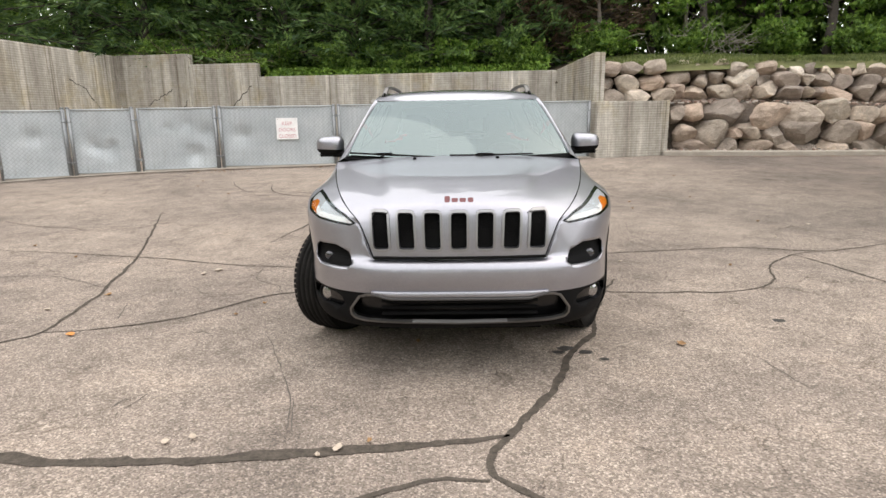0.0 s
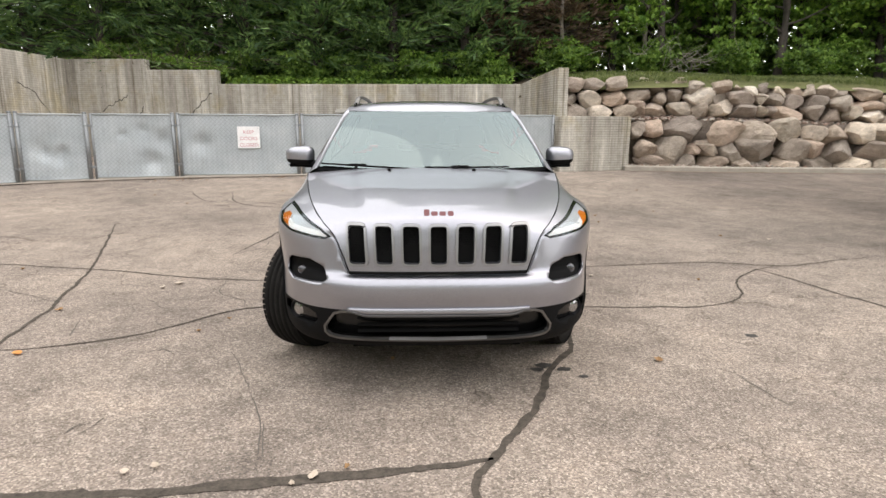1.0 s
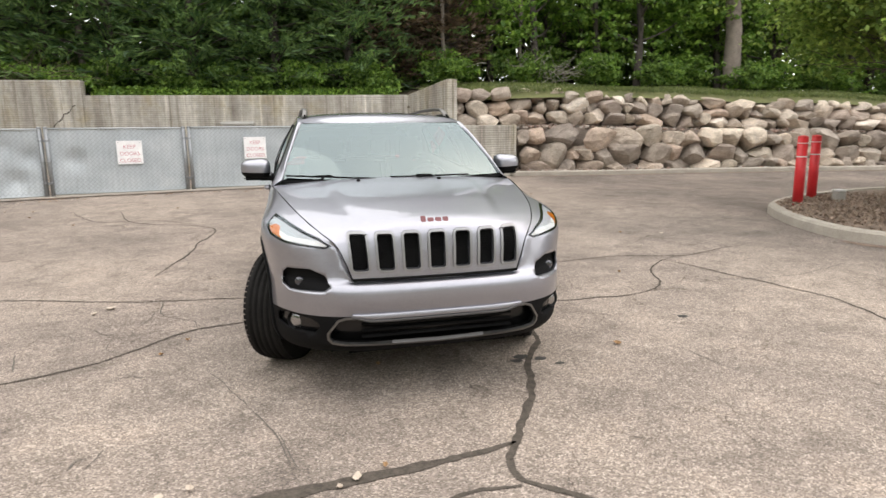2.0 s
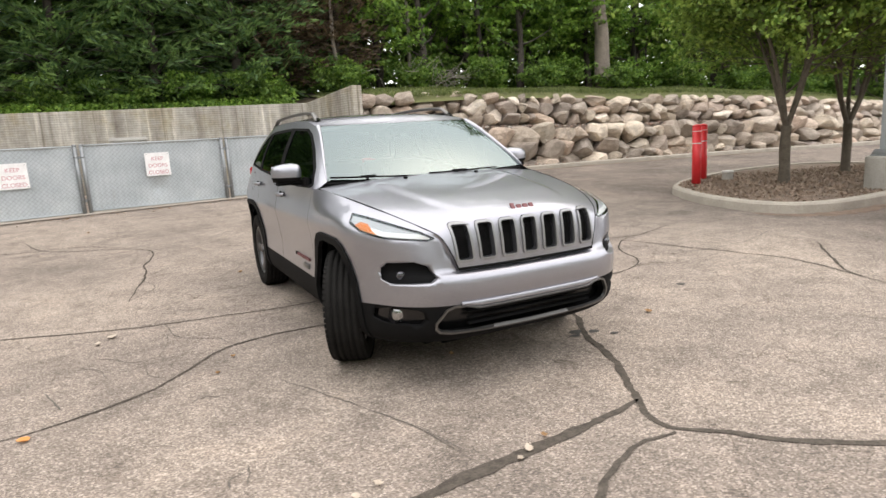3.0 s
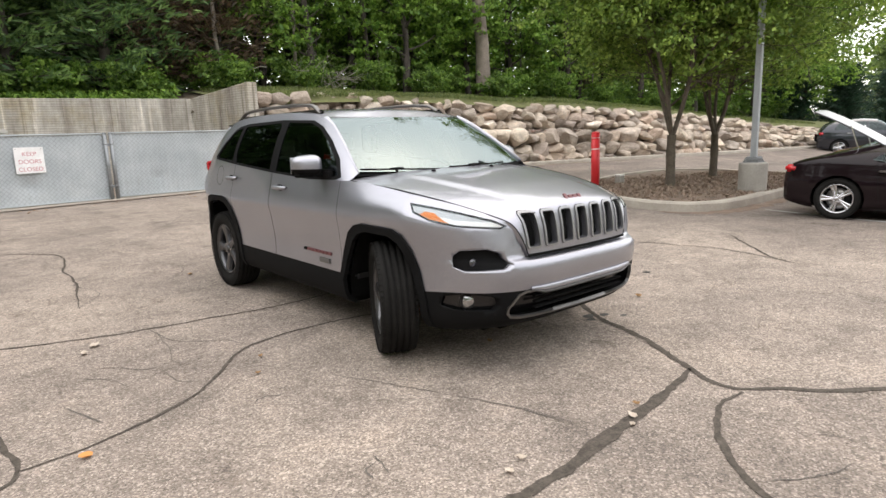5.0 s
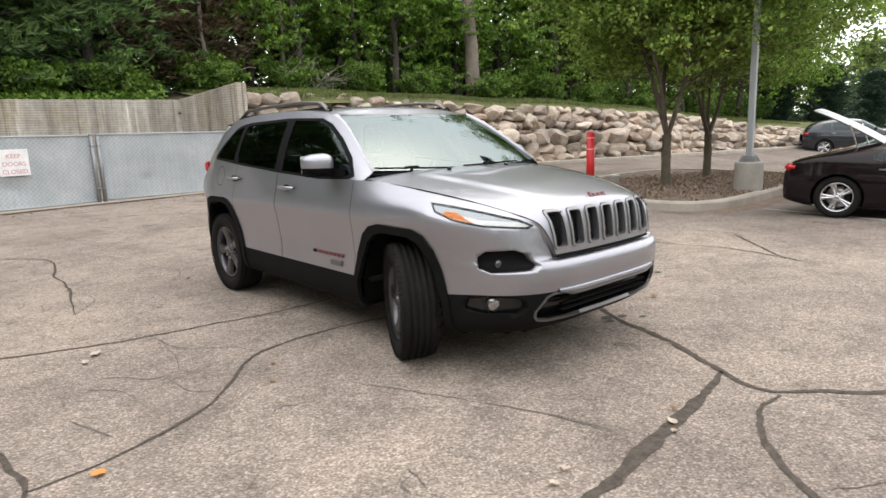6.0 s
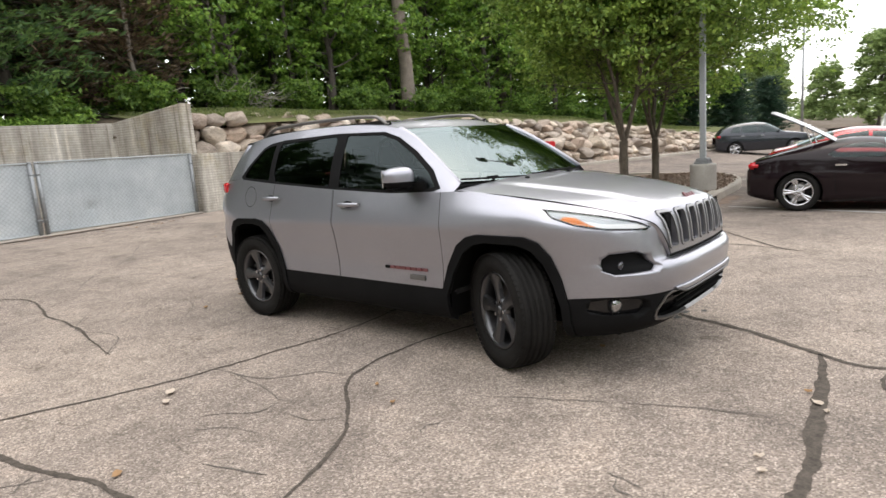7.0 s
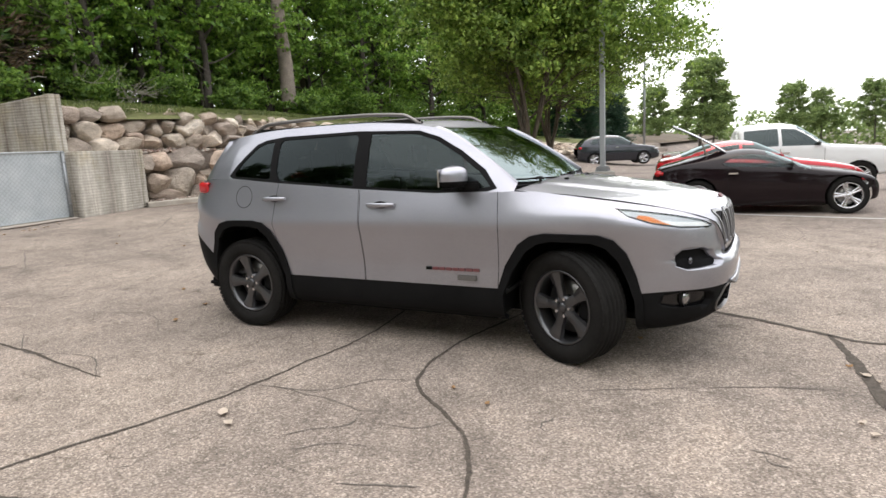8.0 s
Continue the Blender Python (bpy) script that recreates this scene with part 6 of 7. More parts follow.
for k in range(3):
    pts = []
    for i in range(17):
        x = -10 + 2.9 * i + 0.9 * k + rng.uniform(-0.5, 0.5)
        back = curve_at([(-60, 16.0), (-6, 15.9), (3.3, 15.3), (6, 15.2), (12, 14.8), (18, 13.8), (30, 11.8), (60, 9.5)], x)
        pts.append((x, back + 0.5 + 1.1 * k * rng.uniform(0.4, 1.0)))
    scatter(shrubs[k], on_hill(pts), 9 + k)


def twig_heap(name, x, y, w, h, n, seed, mat):
    rng2 = np.random.default_rng(seed)
    bm = bmesh.new()
    for _ in range(n):
        p = (rng2.normal() * w * 0.4, rng2.normal() * 0.5, rng2.random() * h * 0.6)
        limb(bm, wander(rng2, p, rng2.normal(size=3) * np.array((1, 0.6, 0.5)) + np.array((0, 0, 0.25)), rng2.uniform(0.6, 1.6), 5, 0.25), 0.012, 0.003, 4)
    ob = whole(name, bm, mat, "tangle of bare dead twigs in the undergrowth", "brush", "stuff")
    ob.matrix_world = pose(x, y, hill(x, y))


twig_heap("dead_brush", 8.4, 15.9, 2.2, 1.3, 80, 3, pbr("bleached_twigs", (0.2, 0.18, 0.14), (0.4, 0.37, 0.31), 6, 0.9, 0, 40))
twig_heap("dead_brush", 4.6, 17.0, 3.0, 5.0, 260, 4, DRY)
twig_heap("dead_brush", -8.5, 15.9, 3.0, 0.9, 90, 5, DRY)

# tall mature trees whose bare trunks show and whose crowns stand high over the rest
TRUNK_BARK = pbr("furrowed_trunk_bark", (0.11, 0.09, 0.073), (0.3, 0.252, 0.208), 3, 0.95, 0, 26, 0.04)


def mature_tree(x, y, seed, height, girth, lean, label):
    t = thing("tall_tree", label, "tree", "mature trees", at=(x, y, hill(x, y)))
    rg = np.random.default_rng(seed)
    bm = bmesh.new()
    spine = [Vector((lean * k / 12 + 0.02 * rg.normal(), 0.02 * k, -0.4 + height * 0.9 * k / 12)) for k in range(13)]
    limb(bm, spine, girth, girth * 0.4, 14)
    for v in bm.verts:
        v.co += Vector((v.co.x, v.co.y, 0)).normalized() * 0.03 * noise.noise(v.co * 3)
    part("trunk", bm, TRUNK_BARK, t, smooth=True)
    bm = bmesh.new()
    tips = []
    for k in range(16):
        f = 0.5 + 0.5 * k / 15
        base = spine[min(12, int(12 * f))]
        m = wander(rg, base, (math.cos(k * 2.4), math.sin(k * 2.4), 0.35 + 0.5 * f), height * 0.3 * (1.25 - 0.5 * f), 6, 0.14)
        limb(bm, m, girth * 0.3, 0.012, 6)
        tips += m[2:]
    part("branching", bm, PALE_BARK, t, smooth=True)
    pts = np.concatenate([clump_points(rg, tuple(p), 1.0, 150) for p in tips])
    crown = new("crown", leaf_mesh("crown", pts, rg.uniform(0.14, 0.24, len(pts)), rg, LEAF_OAK))
    crown.parent = t


mature_tree(15.9, 15.2, 77, 17.0, 0.34, -0.62, "tall grey-brown trunk standing at the lawn's edge")
for k, (x, y) in enumerate(((6.4, 20.5), (11.6, 21), (20.5, 18.2), (25.5, 17.0))):
    mature_tree(x, y, 80 + k, 16.5, 0.26, 0.3 * (-1) ** k, "tall mature tree deep in the woodland")


def bare_stem(x, y, r, h, lean, seed):
    t = thing("bare_trunk", "slim bare brown trunk among the brush", "tree", "bare trunks", at=(x, y, hill(x, y)))
    bm = bmesh.new()
    rg = np.random.default_rng(seed)
    limb(bm, [Vector((lean * k / 8 + 0.03 * rg.normal(), 0.03 * rg.normal(), -0.3 + h * k / 8)) for k in range(9)], r, r * 0.5, 8)
    part("trunk", bm, BARK if seed % 2 else PALE_BARK, t, smooth=True)
    bm = bmesh.new()
    for k in range(7):
        limb(bm, wander(rg, (lean * 0.5, 0, h * (0.4 + 0.08 * k)), (math.cos(k * 2.2), math.sin(k * 2.2), 0.7), 1.4, 5, 0.2), r * 0.25, 0.005, 5)
    part("branching", bm, BARK, t, smooth=True)


for k, (x, y, r, h, lean) in enumerate(((7.9, 16.9, 0.09, 7, 0.1), (10.9, 16.6, 0.13, 8, -0.2), (13.2, 17.4, 0.08, 7, 0.2), (6.2, 18.2, 0.1, 9, 0.2), (4.9, 16.4, 0.08, 8, -0.1), (18.6, 15.6, 0.05, 4, 0.1), (22.2, 14.2, 0.05, 4, 0.0), (2.6, 18.2, 0.12, 9, 0.1), (-7.2, 18.5, 0.12, 9, 0.1), (9.3, 18.0, 0.1, 9, 0.3))):
    bare_stem(x, y, r, h, lean, k)

# deep woods behind, and the far tree lines across the lot
def far_woods(name, n, box_lo, box_hi, size, mat, seed, label, radius=1.5):
    rg = np.random.default_rng(seed)
    lo, hi = np.array(box_lo), np.array(box_hi)
    clumps = max(30, n // 130)
    cc = lo + (hi - lo) * rg.random((clumps, 3))
    pts = np.concatenate([clump_points(rg, c, radius, 130) for c in cc])
    ob = new(name, leaf_mesh(name, pts, rg.uniform(0.7, 1.3, len(pts)) * size, rg, mat))
    return tagged(ob, label, "trees", "", "stuff")


far_woods("far_woods", 46000, (-24, 22, 2), (8, 31, 9.5), 0.38, LEAF_OAK, 90, "dense dark woodland further up the rise")
far_woods("far_woods", 42000, (6, 23, 2), (48, 32, 13), 0.38, LEAF_OAK, 91, "dense dark woodland further along the rise")
far_woods("far_woods", 30000, (-14, 20.5, 2.6), (40, 26, 6.5), 0.34, LEAF_OAK, 94, "dark tangled understorey of the woodland")
# unseen tree belts added to the south, to dim low sky light and reflections
far_woods("far_woods", 26000, (-60, -38, 0), (-20, -22, 13), 0.6, LEAF_OAK, 95, "unseen tree belt added behind the lot to darken reflections", 2.2)
far_woods("far_woods", 34000, (-24, -38, 0), (36, -24, 12), 0.6, LEAF_OAK, 96, "unseen tree belt added behind the lot to darken reflections", 2.2)
far_woods("far_woods", 22000, (44, 15, 0), (76, 34, 9), 0.42, LEAF_OAK, 99, "dark woodland where the rise runs out", 1.8)
# another unseen belt, added to the west for the same dimming
far_woods("far_woods", 12000, (-44, -36, 0), (-26, 0, 7), 0.6, LEAF_OAK, 97, "unseen tree belt added beside the lot to darken reflections")
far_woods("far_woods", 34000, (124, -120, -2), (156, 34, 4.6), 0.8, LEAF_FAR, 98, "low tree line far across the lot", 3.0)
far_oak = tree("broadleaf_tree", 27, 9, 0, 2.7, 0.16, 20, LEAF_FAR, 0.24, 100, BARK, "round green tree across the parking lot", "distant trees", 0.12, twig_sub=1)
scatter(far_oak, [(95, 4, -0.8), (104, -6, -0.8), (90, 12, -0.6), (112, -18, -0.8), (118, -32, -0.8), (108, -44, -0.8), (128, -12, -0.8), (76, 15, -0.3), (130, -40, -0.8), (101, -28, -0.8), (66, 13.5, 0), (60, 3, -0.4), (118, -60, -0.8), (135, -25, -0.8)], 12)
spruce = pine("spruce_tree", 47, 4.6, 1.7, SPRUCE, "young blue-green spruce beside the lane", "spruces", 0.03, 27, 0.22)
scatter(spruce, [(41, 9.2, 0.3), (44, 10.5, 0.3), (47, 8.4, 0.2), (38.5, 11.5, 0.6)], 13)

# lawn strip over the boulders
bm = bmesh.new()
rows = []
for x in np.arange(3.7, 46, 0.7):
    back = curve_at([(3.4, 12.9), (3.9, 12.4), (6, 12.2), (12, 11.75), (18, 10.8), (30, 9.0), (60, 7.0)], x)
    rows.append([(x, back + d, hill(x, back + d) + 0.025) for d in (0.1, 0.6, 1.2, 2, 3, 3.6)])
    rows[-1] = [(x, back - 0.4, hill(x, back) - 0.22), (x, back - 0.12, hill(x, back) - 0.03)] + rows[-1]
grid_faces(bm, rows)
whole("lawn", bm, pbr("turf", (0.07, 0.085, 0.028), (0.2, 0.2, 0.08), 3, 0.95, 0, 60, 0.01), "strip of mown grass above the boulders", "lawn", "structure", smooth=True)
rg = np.random.default_rng(8)
cs, ls = [], []
for _ in range(26000):
    x = 3.9 + 30 * rg.random() ** 1.4
    back = curve_at([(3.4, 12.9), (3.9, 12.4), (6, 12.2), (12, 11.75), (18, 10.8), (30, 9.0), (60, 7.0)], x)
    y = back + 3.7 * rg.random() ** 1.7 - 0.3
    cs.append((x, y, hill(x, max(y, back)) + 0.05 - 0.25 * max(0, back - 0.05 - y)))
cs = np.array(cs)
tagged(new("grass", leaf_mesh("grass", cs, rg.uniform(0.08, 0.17, len(cs)), rg, GRASS, 0.14, 0.0, np.repeat(np.array([[0, 0, 1.0]]), len(cs), 0))), "short mown grass blades", "grass", "", "stuff")

# weeds and creepers along the top of the concrete walls
cs = []
for _ in range(5200):
    x = -11 + 14 * rg.random()
    y = (15.0 - 0.084 * (x + 6.4)) + 0.4 + 1.3 * rg.random()
    cs.append((x, y, hill(x, y) + 0.25 * rg.random() ** 2 + (0.1 if x > -6.3 else 0.4)))
tagged(new("weeds", leaf_mesh("weeds", np.array(cs), rg.uniform(0.08, 0.16, len(cs)), rg, LEAF_MAPLE)), "bright green weeds above the concrete wall", "weeds", "", "stuff")

# ---- seams and cracks in the paving ----
def seam(name, pts, width, mat, label, seed, rough=0.35, z=0.004, step=0.05):
    """A ribbon of uneven width and line that lies on the paving."""
    rg = np.random.default_rng(seed)
    q = [Vector(p) for p in pts]
    q = [q[0] * 2 - q[1]] + q + [q[-1] * 2 - q[-2]]
    curve = []
    for p0, p1, p2, p3 in zip(q, q[1:], q[2:], q[3:]):
        for s in range(5):
            t = s / 5
            curve.append(0.5 * (2 * p1 + (p2 - p0) * t + (2 * p0 - 5 * p1 + 4 * p2 - p3) * t * t + (3 * p1 - p0 - 3 * p2 + p3) * t**3))
    line = along(curve + [q[-2]], step)
    bm = bmesh.new()
    rows = []
    off = 0.0
    for k, p in enumerate(line):
        a, b = line[max(k - 1, 0)], line[min(k + 1, len(line) - 1)]
        d = (b - a).normalized()
        n = Vector((-d.y, d.x))
        off = off * 0.85 + rg.normal() * 0.0035
        w = width * 0.5 * max(0.3, 1 + rough * (1.1 * noise.noise(Vector((p.x * 4, p.y * 4, seed * 1.7))) + 0.8 * noise.noise(Vector((p.x * 15, p.y * 15, seed))) + 0.22 * rg.normal())) * (0.35 + 0.65 * min(1, 6 * k / len(line), 6 * (len(line) - 1 - k) / len(line)))
        wig = n * (off + 0.02 * noise.noise(Vector((p.x * 3, p.y * 3, seed))))
        q = p + wig
        rows.append([(*(q + n * w * s), gz(*(q + n * w * s)) + z) for s in (-1, -0.4, 0.4, 1)])
    grid_faces(bm, rows)
    bmesh.ops.recalc_face_normals(bm, faces=list(bm.faces))
    if bm.faces and sum(f.normal.z for f in bm.faces) < 0:
        bmesh.ops.reverse_faces(bm, faces=list(bm.faces))
    return whole(name, bm, mat, label, "crack", "structure")


SEALED, OPEN = "dark tar-sealed crack in the asphalt", "thin open crack in the asphalt"
TARS = []
TARS.append(([(1.35, -0.2), (1.0, -1.0), (0.88, -1.51), (0.66, -1.85), (0.52, -2.28), (0.22, -2.8), (0.12, -2.97), (0.11, -3.16), (0.3, -3.32), (0.47, -3.5), (0.9, -3.8), (1.6, -4.1)], 0.068))
TARS.append(([(0.22, -2.83), (-0.18, -2.9), (-0.45, -2.94), (-0.81, -2.98), (-1.36, -3.03), (-1.72, -3.03), (-2.0, -2.98), (-2.6, -2.93)], 0.1))
TARS.append(([(0.11, -3.16), (-0.1, -3.16), (-0.24, -3.22), (-0.49, -3.33), (-0.72, -3.6), (-0.85, -4.2)], 0.05))
TARS.append(([(-4.51, 3.8), (-4.0, 2.5), (-3.35, 0.8), (-3.05, -0.3), (-2.92, -0.87), (-2.87, -1.41), (-3.02, -1.62), (-3.6, -2.1)], 0.045))
TARS.append(([(-2.87, -1.42), (-2.47, -1.37), (-2.08, -1.17), (-1.8, -0.92), (-1.62, -0.66), (-1.38, -0.51), (-0.68, -0.5), (0.3, -0.7)], 0.035))
TARS.append(([(-5.4, 1.3), (-4.2, 1.05), (-3.35, 0.85), (-2.95, 0.72), (-2.4, 0.52), (-1.6, 0.34), (-0.65, 0.27), (0.6, 0.5), (1.6, 0.8), (2.3, 0.92), (2.95, 0.98), (3.7, 0.8), (4.55, 1.08), (5.3, 1.25)], 0.03))
TARS.append(([(-3.73, 6.88), (-3.3, 5.7), (-2.7, 5.25), (-2.3, 5.1), (-1.86, 4.55), (-1.98, 3.6), (-1.98, 2.9), (-2.06, 2.2), (-2.15, 1.47)], 0.04))
TARS.append(([(-4.56, 7.11), (-4.3, 6.5), (-3.79, 5.82), (-2.9, 5.72), (-2.3, 5.2)], 0.035))
TARS.append(([(3.68, 0.8), (3.3, 0.62), (2.95, 0.28), (2.78, 0.0), (2.7, -0.25), (2.36, -0.56), (1.9, -0.62), (1.27, -0.58), (0.9, -0.4)], 0.03))
TARS.append(([(3.3, 0.75), (3.4, 0.39), (3.55, -0.3), (3.75, -1.2), (3.55, -2.0), (3.45, -2.3)], 0.03))
TARS.append(([(4.72, -0.92), (4.2, -1.35), (3.75, -1.75), (3.5, -2.07)], 0.04))
TARS.append(([(-6.7, 3.34), (-5.7, 2.75), (-4.8, 2.64), (-4.1, 2.75)], 0.022))
for k, (pts, w) in enumerate(TARS):
    seam("sealed_crack", pts, w * 0.62, TAR, SEALED, 100 + k, 0.4, step=0.03)
HAIR = []
HAIR.append(([(-1.02, -2.1), (-0.9, -2.4), (-0.83, -2.74)], 0.012))
HAIR.append(([(-1.31, -1.45), (-1.1, -1.9), (-1.02, -2.1)], 0.01))
HAIR.append(([(-2.2, 1.46), (-1.9, 2.0), (-2.02, 2.6), (-1.7, 3.2)], 0.014))
HAIR.append(([(-1.9, 0.4), (-1.8, -0.1), (-1.55, -0.3), (-1.5, -0.52)], 0.012))
HAIR.append(([(1.97, 2.16), (2.8, 2.3), (3.6, 2.0), (4.4, 2.2)], 0.015))
HAIR.append(([(2.98, 7.5), (3.8, 8.3), (4.66, 9.1)], 0.03))
HAIR.append(([(7.12, 9.05), (7.7, 8.0), (8.11, 6.35), (8.6, 5.2)], 0.03))
HAIR.append(([(3.33, -0.39), (4.2, -0.4), (5.1, -0.1)], 0.02))
HAIR.append(([(3.7, -2.6), (4.6, -2.9), (5.6, -2.8)], 0.016))
HAIR.append(([(-1.45, 4.4), (-0.9, 5.3), (-0.2, 6.0), (0.6, 7.4)], 0.02))
HAIR.append(([(-1.3, 2.0), (-0.95, 2.6), (-1.1, 3.3)], 0.014))
HAIR.append(([(-3.02, -0.34), (-3.8, 0.1), (-4.6, 0.0)], 0.016))
HAIR.append(([(-1.85, 0.25), (-1.89, -0.02), (-1.91, -0.29), (-1.95, -0.49), (-1.85, -0.63)], 0.009))
HAIR.append(([(-2.44, -0.41), (-2.33, -0.54), (-2.27, -0.75)], 0.012))
HAIR.append(([(-2.61, -0.79), (-2.55, -0.98), (-2.5, -1.16)], 0.015))
HAIR.append(([(-2.91, 0.27), (-2.85, 0.21), (-2.79, 0.23)], 0.009))
HAIR.append(([(-3.23, -0.3), (-3.19, -0.25), (-3.13, -0.2)], 0.012))
HAIR.append(([(-2.35, -0.26), (-2.23, -0.37), (-2.13, -0.5), (-1.98, -0.5)], 0.015))
HAIR.append(([(-1.9, -0.98), (-2.02, -0.86), (-2.06, -0.65)], 0.009))
HAIR.append(([(-1.66, -2.37), (-1.67, -2.46), (-1.69, -2.54)], 0.012))
HAIR.append(([(-1.83, -1.48), (-1.76, -1.44), (-1.69, -1.47), (-1.66, -1.47)], 0.015))
HAIR.append(([(-0.88, -2.42), (-0.83, -2.59), (-0.77, -2.79)], 0.009))
HAIR.append(([(-0.63, -3.61), (-0.53, -3.69), (-0.41, -3.75), (-0.26, -3.78)], 0.012))
HAIR.append(([(-1.78, -2.53), (-1.76, -2.45), (-1.66, -2.41)], 0.015))
HAIR.append(([(1.77, -1.91), (1.79, -2.16), (1.84, -2.38)], 0.009))
for k, (pts, w) in enumerate(HAIR):
    seam("open_crack", pts, w * 0.55, CRACK, OPEN, 200 + k, 0.6, 0.003)
# leaf litter and grit blown against the gates
LITTER = pbr("reddish_litter", (0.09, 0.06, 0.045), (0.3, 0.215, 0.16), 7, 0.95, 0, 45, 0.012)
seam("litter_strip", [(x, y - 0.2) for x, y in GATE_LINE[2:]], 0.2, LITTER, "reddish-brown leaf litter along the gate sill", 401, 0.8, 0.018)
seam("litter_strip", [(x, y - 0.1) for x, y in KERB_LINE[:7]], 0.16, LITTER, "reddish-brown leaf litter along the kerb", 402, 0.8, 0.006)
seam("litter_strip", [(6.2, 0.95), (6.28, 0.5), (6.7, 0.14), (7.4, 0.02), (8.3, 0.03), (9.3, 0.14)], 0.26, LITTER, "reddish-brown leaf litter along the island kerb", 403, 0.9, 0.006)
# oil spots and damp patches under the engine
def stain(x, y, rx, ry, seed, mat, label):
    bm = bmesh.new()
    pts = []
    for k in range(28):
        a = 2 * math.pi * k / 28
        r = 1 + 0.45 * noise.noise(Vector((2 * math.cos(a), 2 * math.sin(a), seed)))
        pts.append(bm.verts.new((x + rx * r * math.cos(a), y + ry * r * math.sin(a), gz(x, y) + 0.0025)))
    bm.faces.new(pts)
    whole("oil_stain", bm, mat, label, "stain", "structure")


OIL = pbr("oil_soaked_asphalt", (0.02, 0.018, 0.017), (0.07, 0.062, 0.055), 9, 0.6, 0, 70, 0.003)
for k, (x, y, r) in enumerate(((0.66, -1.78, 0.04), (0.76, -1.84, 0.03), (0.6, -1.84, 0.025), (0.85, -1.95, 0.02), (2.2, -1.3, 0.03))):
    stain(x, y, r * 1.5, r, 3.3 * k, OIL, "small dark oil spot on the asphalt")

# parking lines
for k, pts in enumerate(([(6.78, 0.0), (7.05, -1.2), (6.78, -2.6), (6.45, -4.2)], [(12.9, 2.6), (13.6, -2.2)])):
    a, b = Vector(pts[0]), Vector(pts[-1])
    seam("parking_line", [pts[0], pts[-1]] if k else [(7.35, -0.25), (6.75, -2.6), (6.3, -4.6)], 0.1, LINE_PAINT, "worn white parking line", 300 + k, 0.12, 0.005, 0.2)

# fallen leaves, chips of stone
def leaf_litter(x, y, size, seed, mat, label, name="fallen_leaf"):
    rg = np.random.default_rng(seed)
    bm = bmesh.new()
    pts = []
    for k in range(9):
        a = 2 * math.pi * k / 9
        r = size * (0.6 + 0.5 * rg.random())
        pts.append(bm.verts.new((r * math.cos(a), 0.7 * r * math.sin(a), 0.012 + 0.012 * rg.random())))
    c = bm.verts.new((0, 0, 0.006))
    for k in range(9):
        bm.faces.new((pts[k], pts[(k + 1) % 9], c))
    thick(bm, 0.002)
    ob = whole(name, bm, mat, label, "leaf", "", "fallen leaves")
    ob.matrix_world = pose(x, y, gz(x, y), 0, 0, rg.uniform(0, 360))


PALE_LEAF = plain("pale_dry_leaf", (0.52, 0.44, 0.36), 0.8)
BROWN_LEAF = plain("brown_dry_leaf", (0.32, 0.19, 0.09), 0.8)
leaf_litter(-0.54, -2.935, 0.032, 1, PALE_LEAF, "pale dry leaf lying on a sealed crack")
ORANGE_LEAF = plain("orange_dry_leaf", (0.6, 0.27, 0.08), 0.8)
leaf_litter(-2.27, 0.23, 0.05, 500, PALE_LEAF, "pale dry leaf on the asphalt")
leaf_litter(-2.36, 0.10, 0.035, 501, PALE_LEAF, "pale dry leaf on the asphalt")
leaf_litter(-1.64, -1.09, 0.02, 502, BROWN_LEAF, "curled brown leaf on the asphalt")
leaf_litter(-1.51, -0.82, 0.018, 503, BROWN_LEAF, "curled brown leaf on the asphalt")
leaf_litter(-2.62, -1.50, 0.035, 504, ORANGE_LEAF, "orange dry leaf on the asphalt")
leaf_litter(-1.22, -2.84, 0.025, 505, PALE_LEAF, "pale dry leaf on the asphalt")
leaf_litter(-1.33, -2.88, 0.025, 506, PALE_LEAF, "pale dry leaf on the asphalt")
leaf_litter(-0.41, -2.87, 0.022, 507, BROWN_LEAF, "curled brown leaf on the asphalt")
leaf_litter(-0.62, -2.99, 0.016, 2, PALE_LEAF, "small pale dry leaf on the asphalt")
rng = np.random.default_rng(12)
for k in range(96):
    x, y = (rng.uniform(-6, 5), rng.uniform(-3, 8)) if k < 40 else (rng.uniform(-6, 3), 9.3 + rng.uniform(-0.5, 0.5))
    if k >= 40:
        y = curve_at([(-6, 9.1), (-3, 9.7), (0, 10.1), (3.4, 10.5)], x) - rng.uniform(0.1, 0.6)
    leaf_litter(x, y, rng.uniform(0.018, 0.035), 40 + k, BROWN_LEAF if k % 3 else PALE_LEAF, "small dry leaf blown onto the asphalt")

# ---- planted island ----
ISLAND = [(7.72, 3.95), (7.2, 3.3), (6.8, 2.6), (6.5, 1.9), (6.33, 1.2), (6.42, 0.62), (6.8, 0.3), (7.4, 0.18), (8.3, 0.2), (9.4, 0.32), (10.8, 0.5), (12.4, 0.9), (13.6, 1.7), (14.2, 2.9), (14.1, 4.1), (13.2, 4.9), (11.6, 5.15), (10.0, 4.95), (8.7, 4.55)]
smoothed = []
n = len(ISLAND)
for k in range(n):
    p0, p1, p2, p3 = (Vector(ISLAND[(k + q) % n]) for q in (-1, 0, 1, 2))
    for s in range(4):
        t = s / 4
        smoothed.append(0.5 * (2 * p1 + (p2 - p0) * t + (2 * p0 - 5 * p1 + 4 * p2 - p3) * t * t + (3 * p1 - p0 - 3 * p2 + p3) * t ** 3))
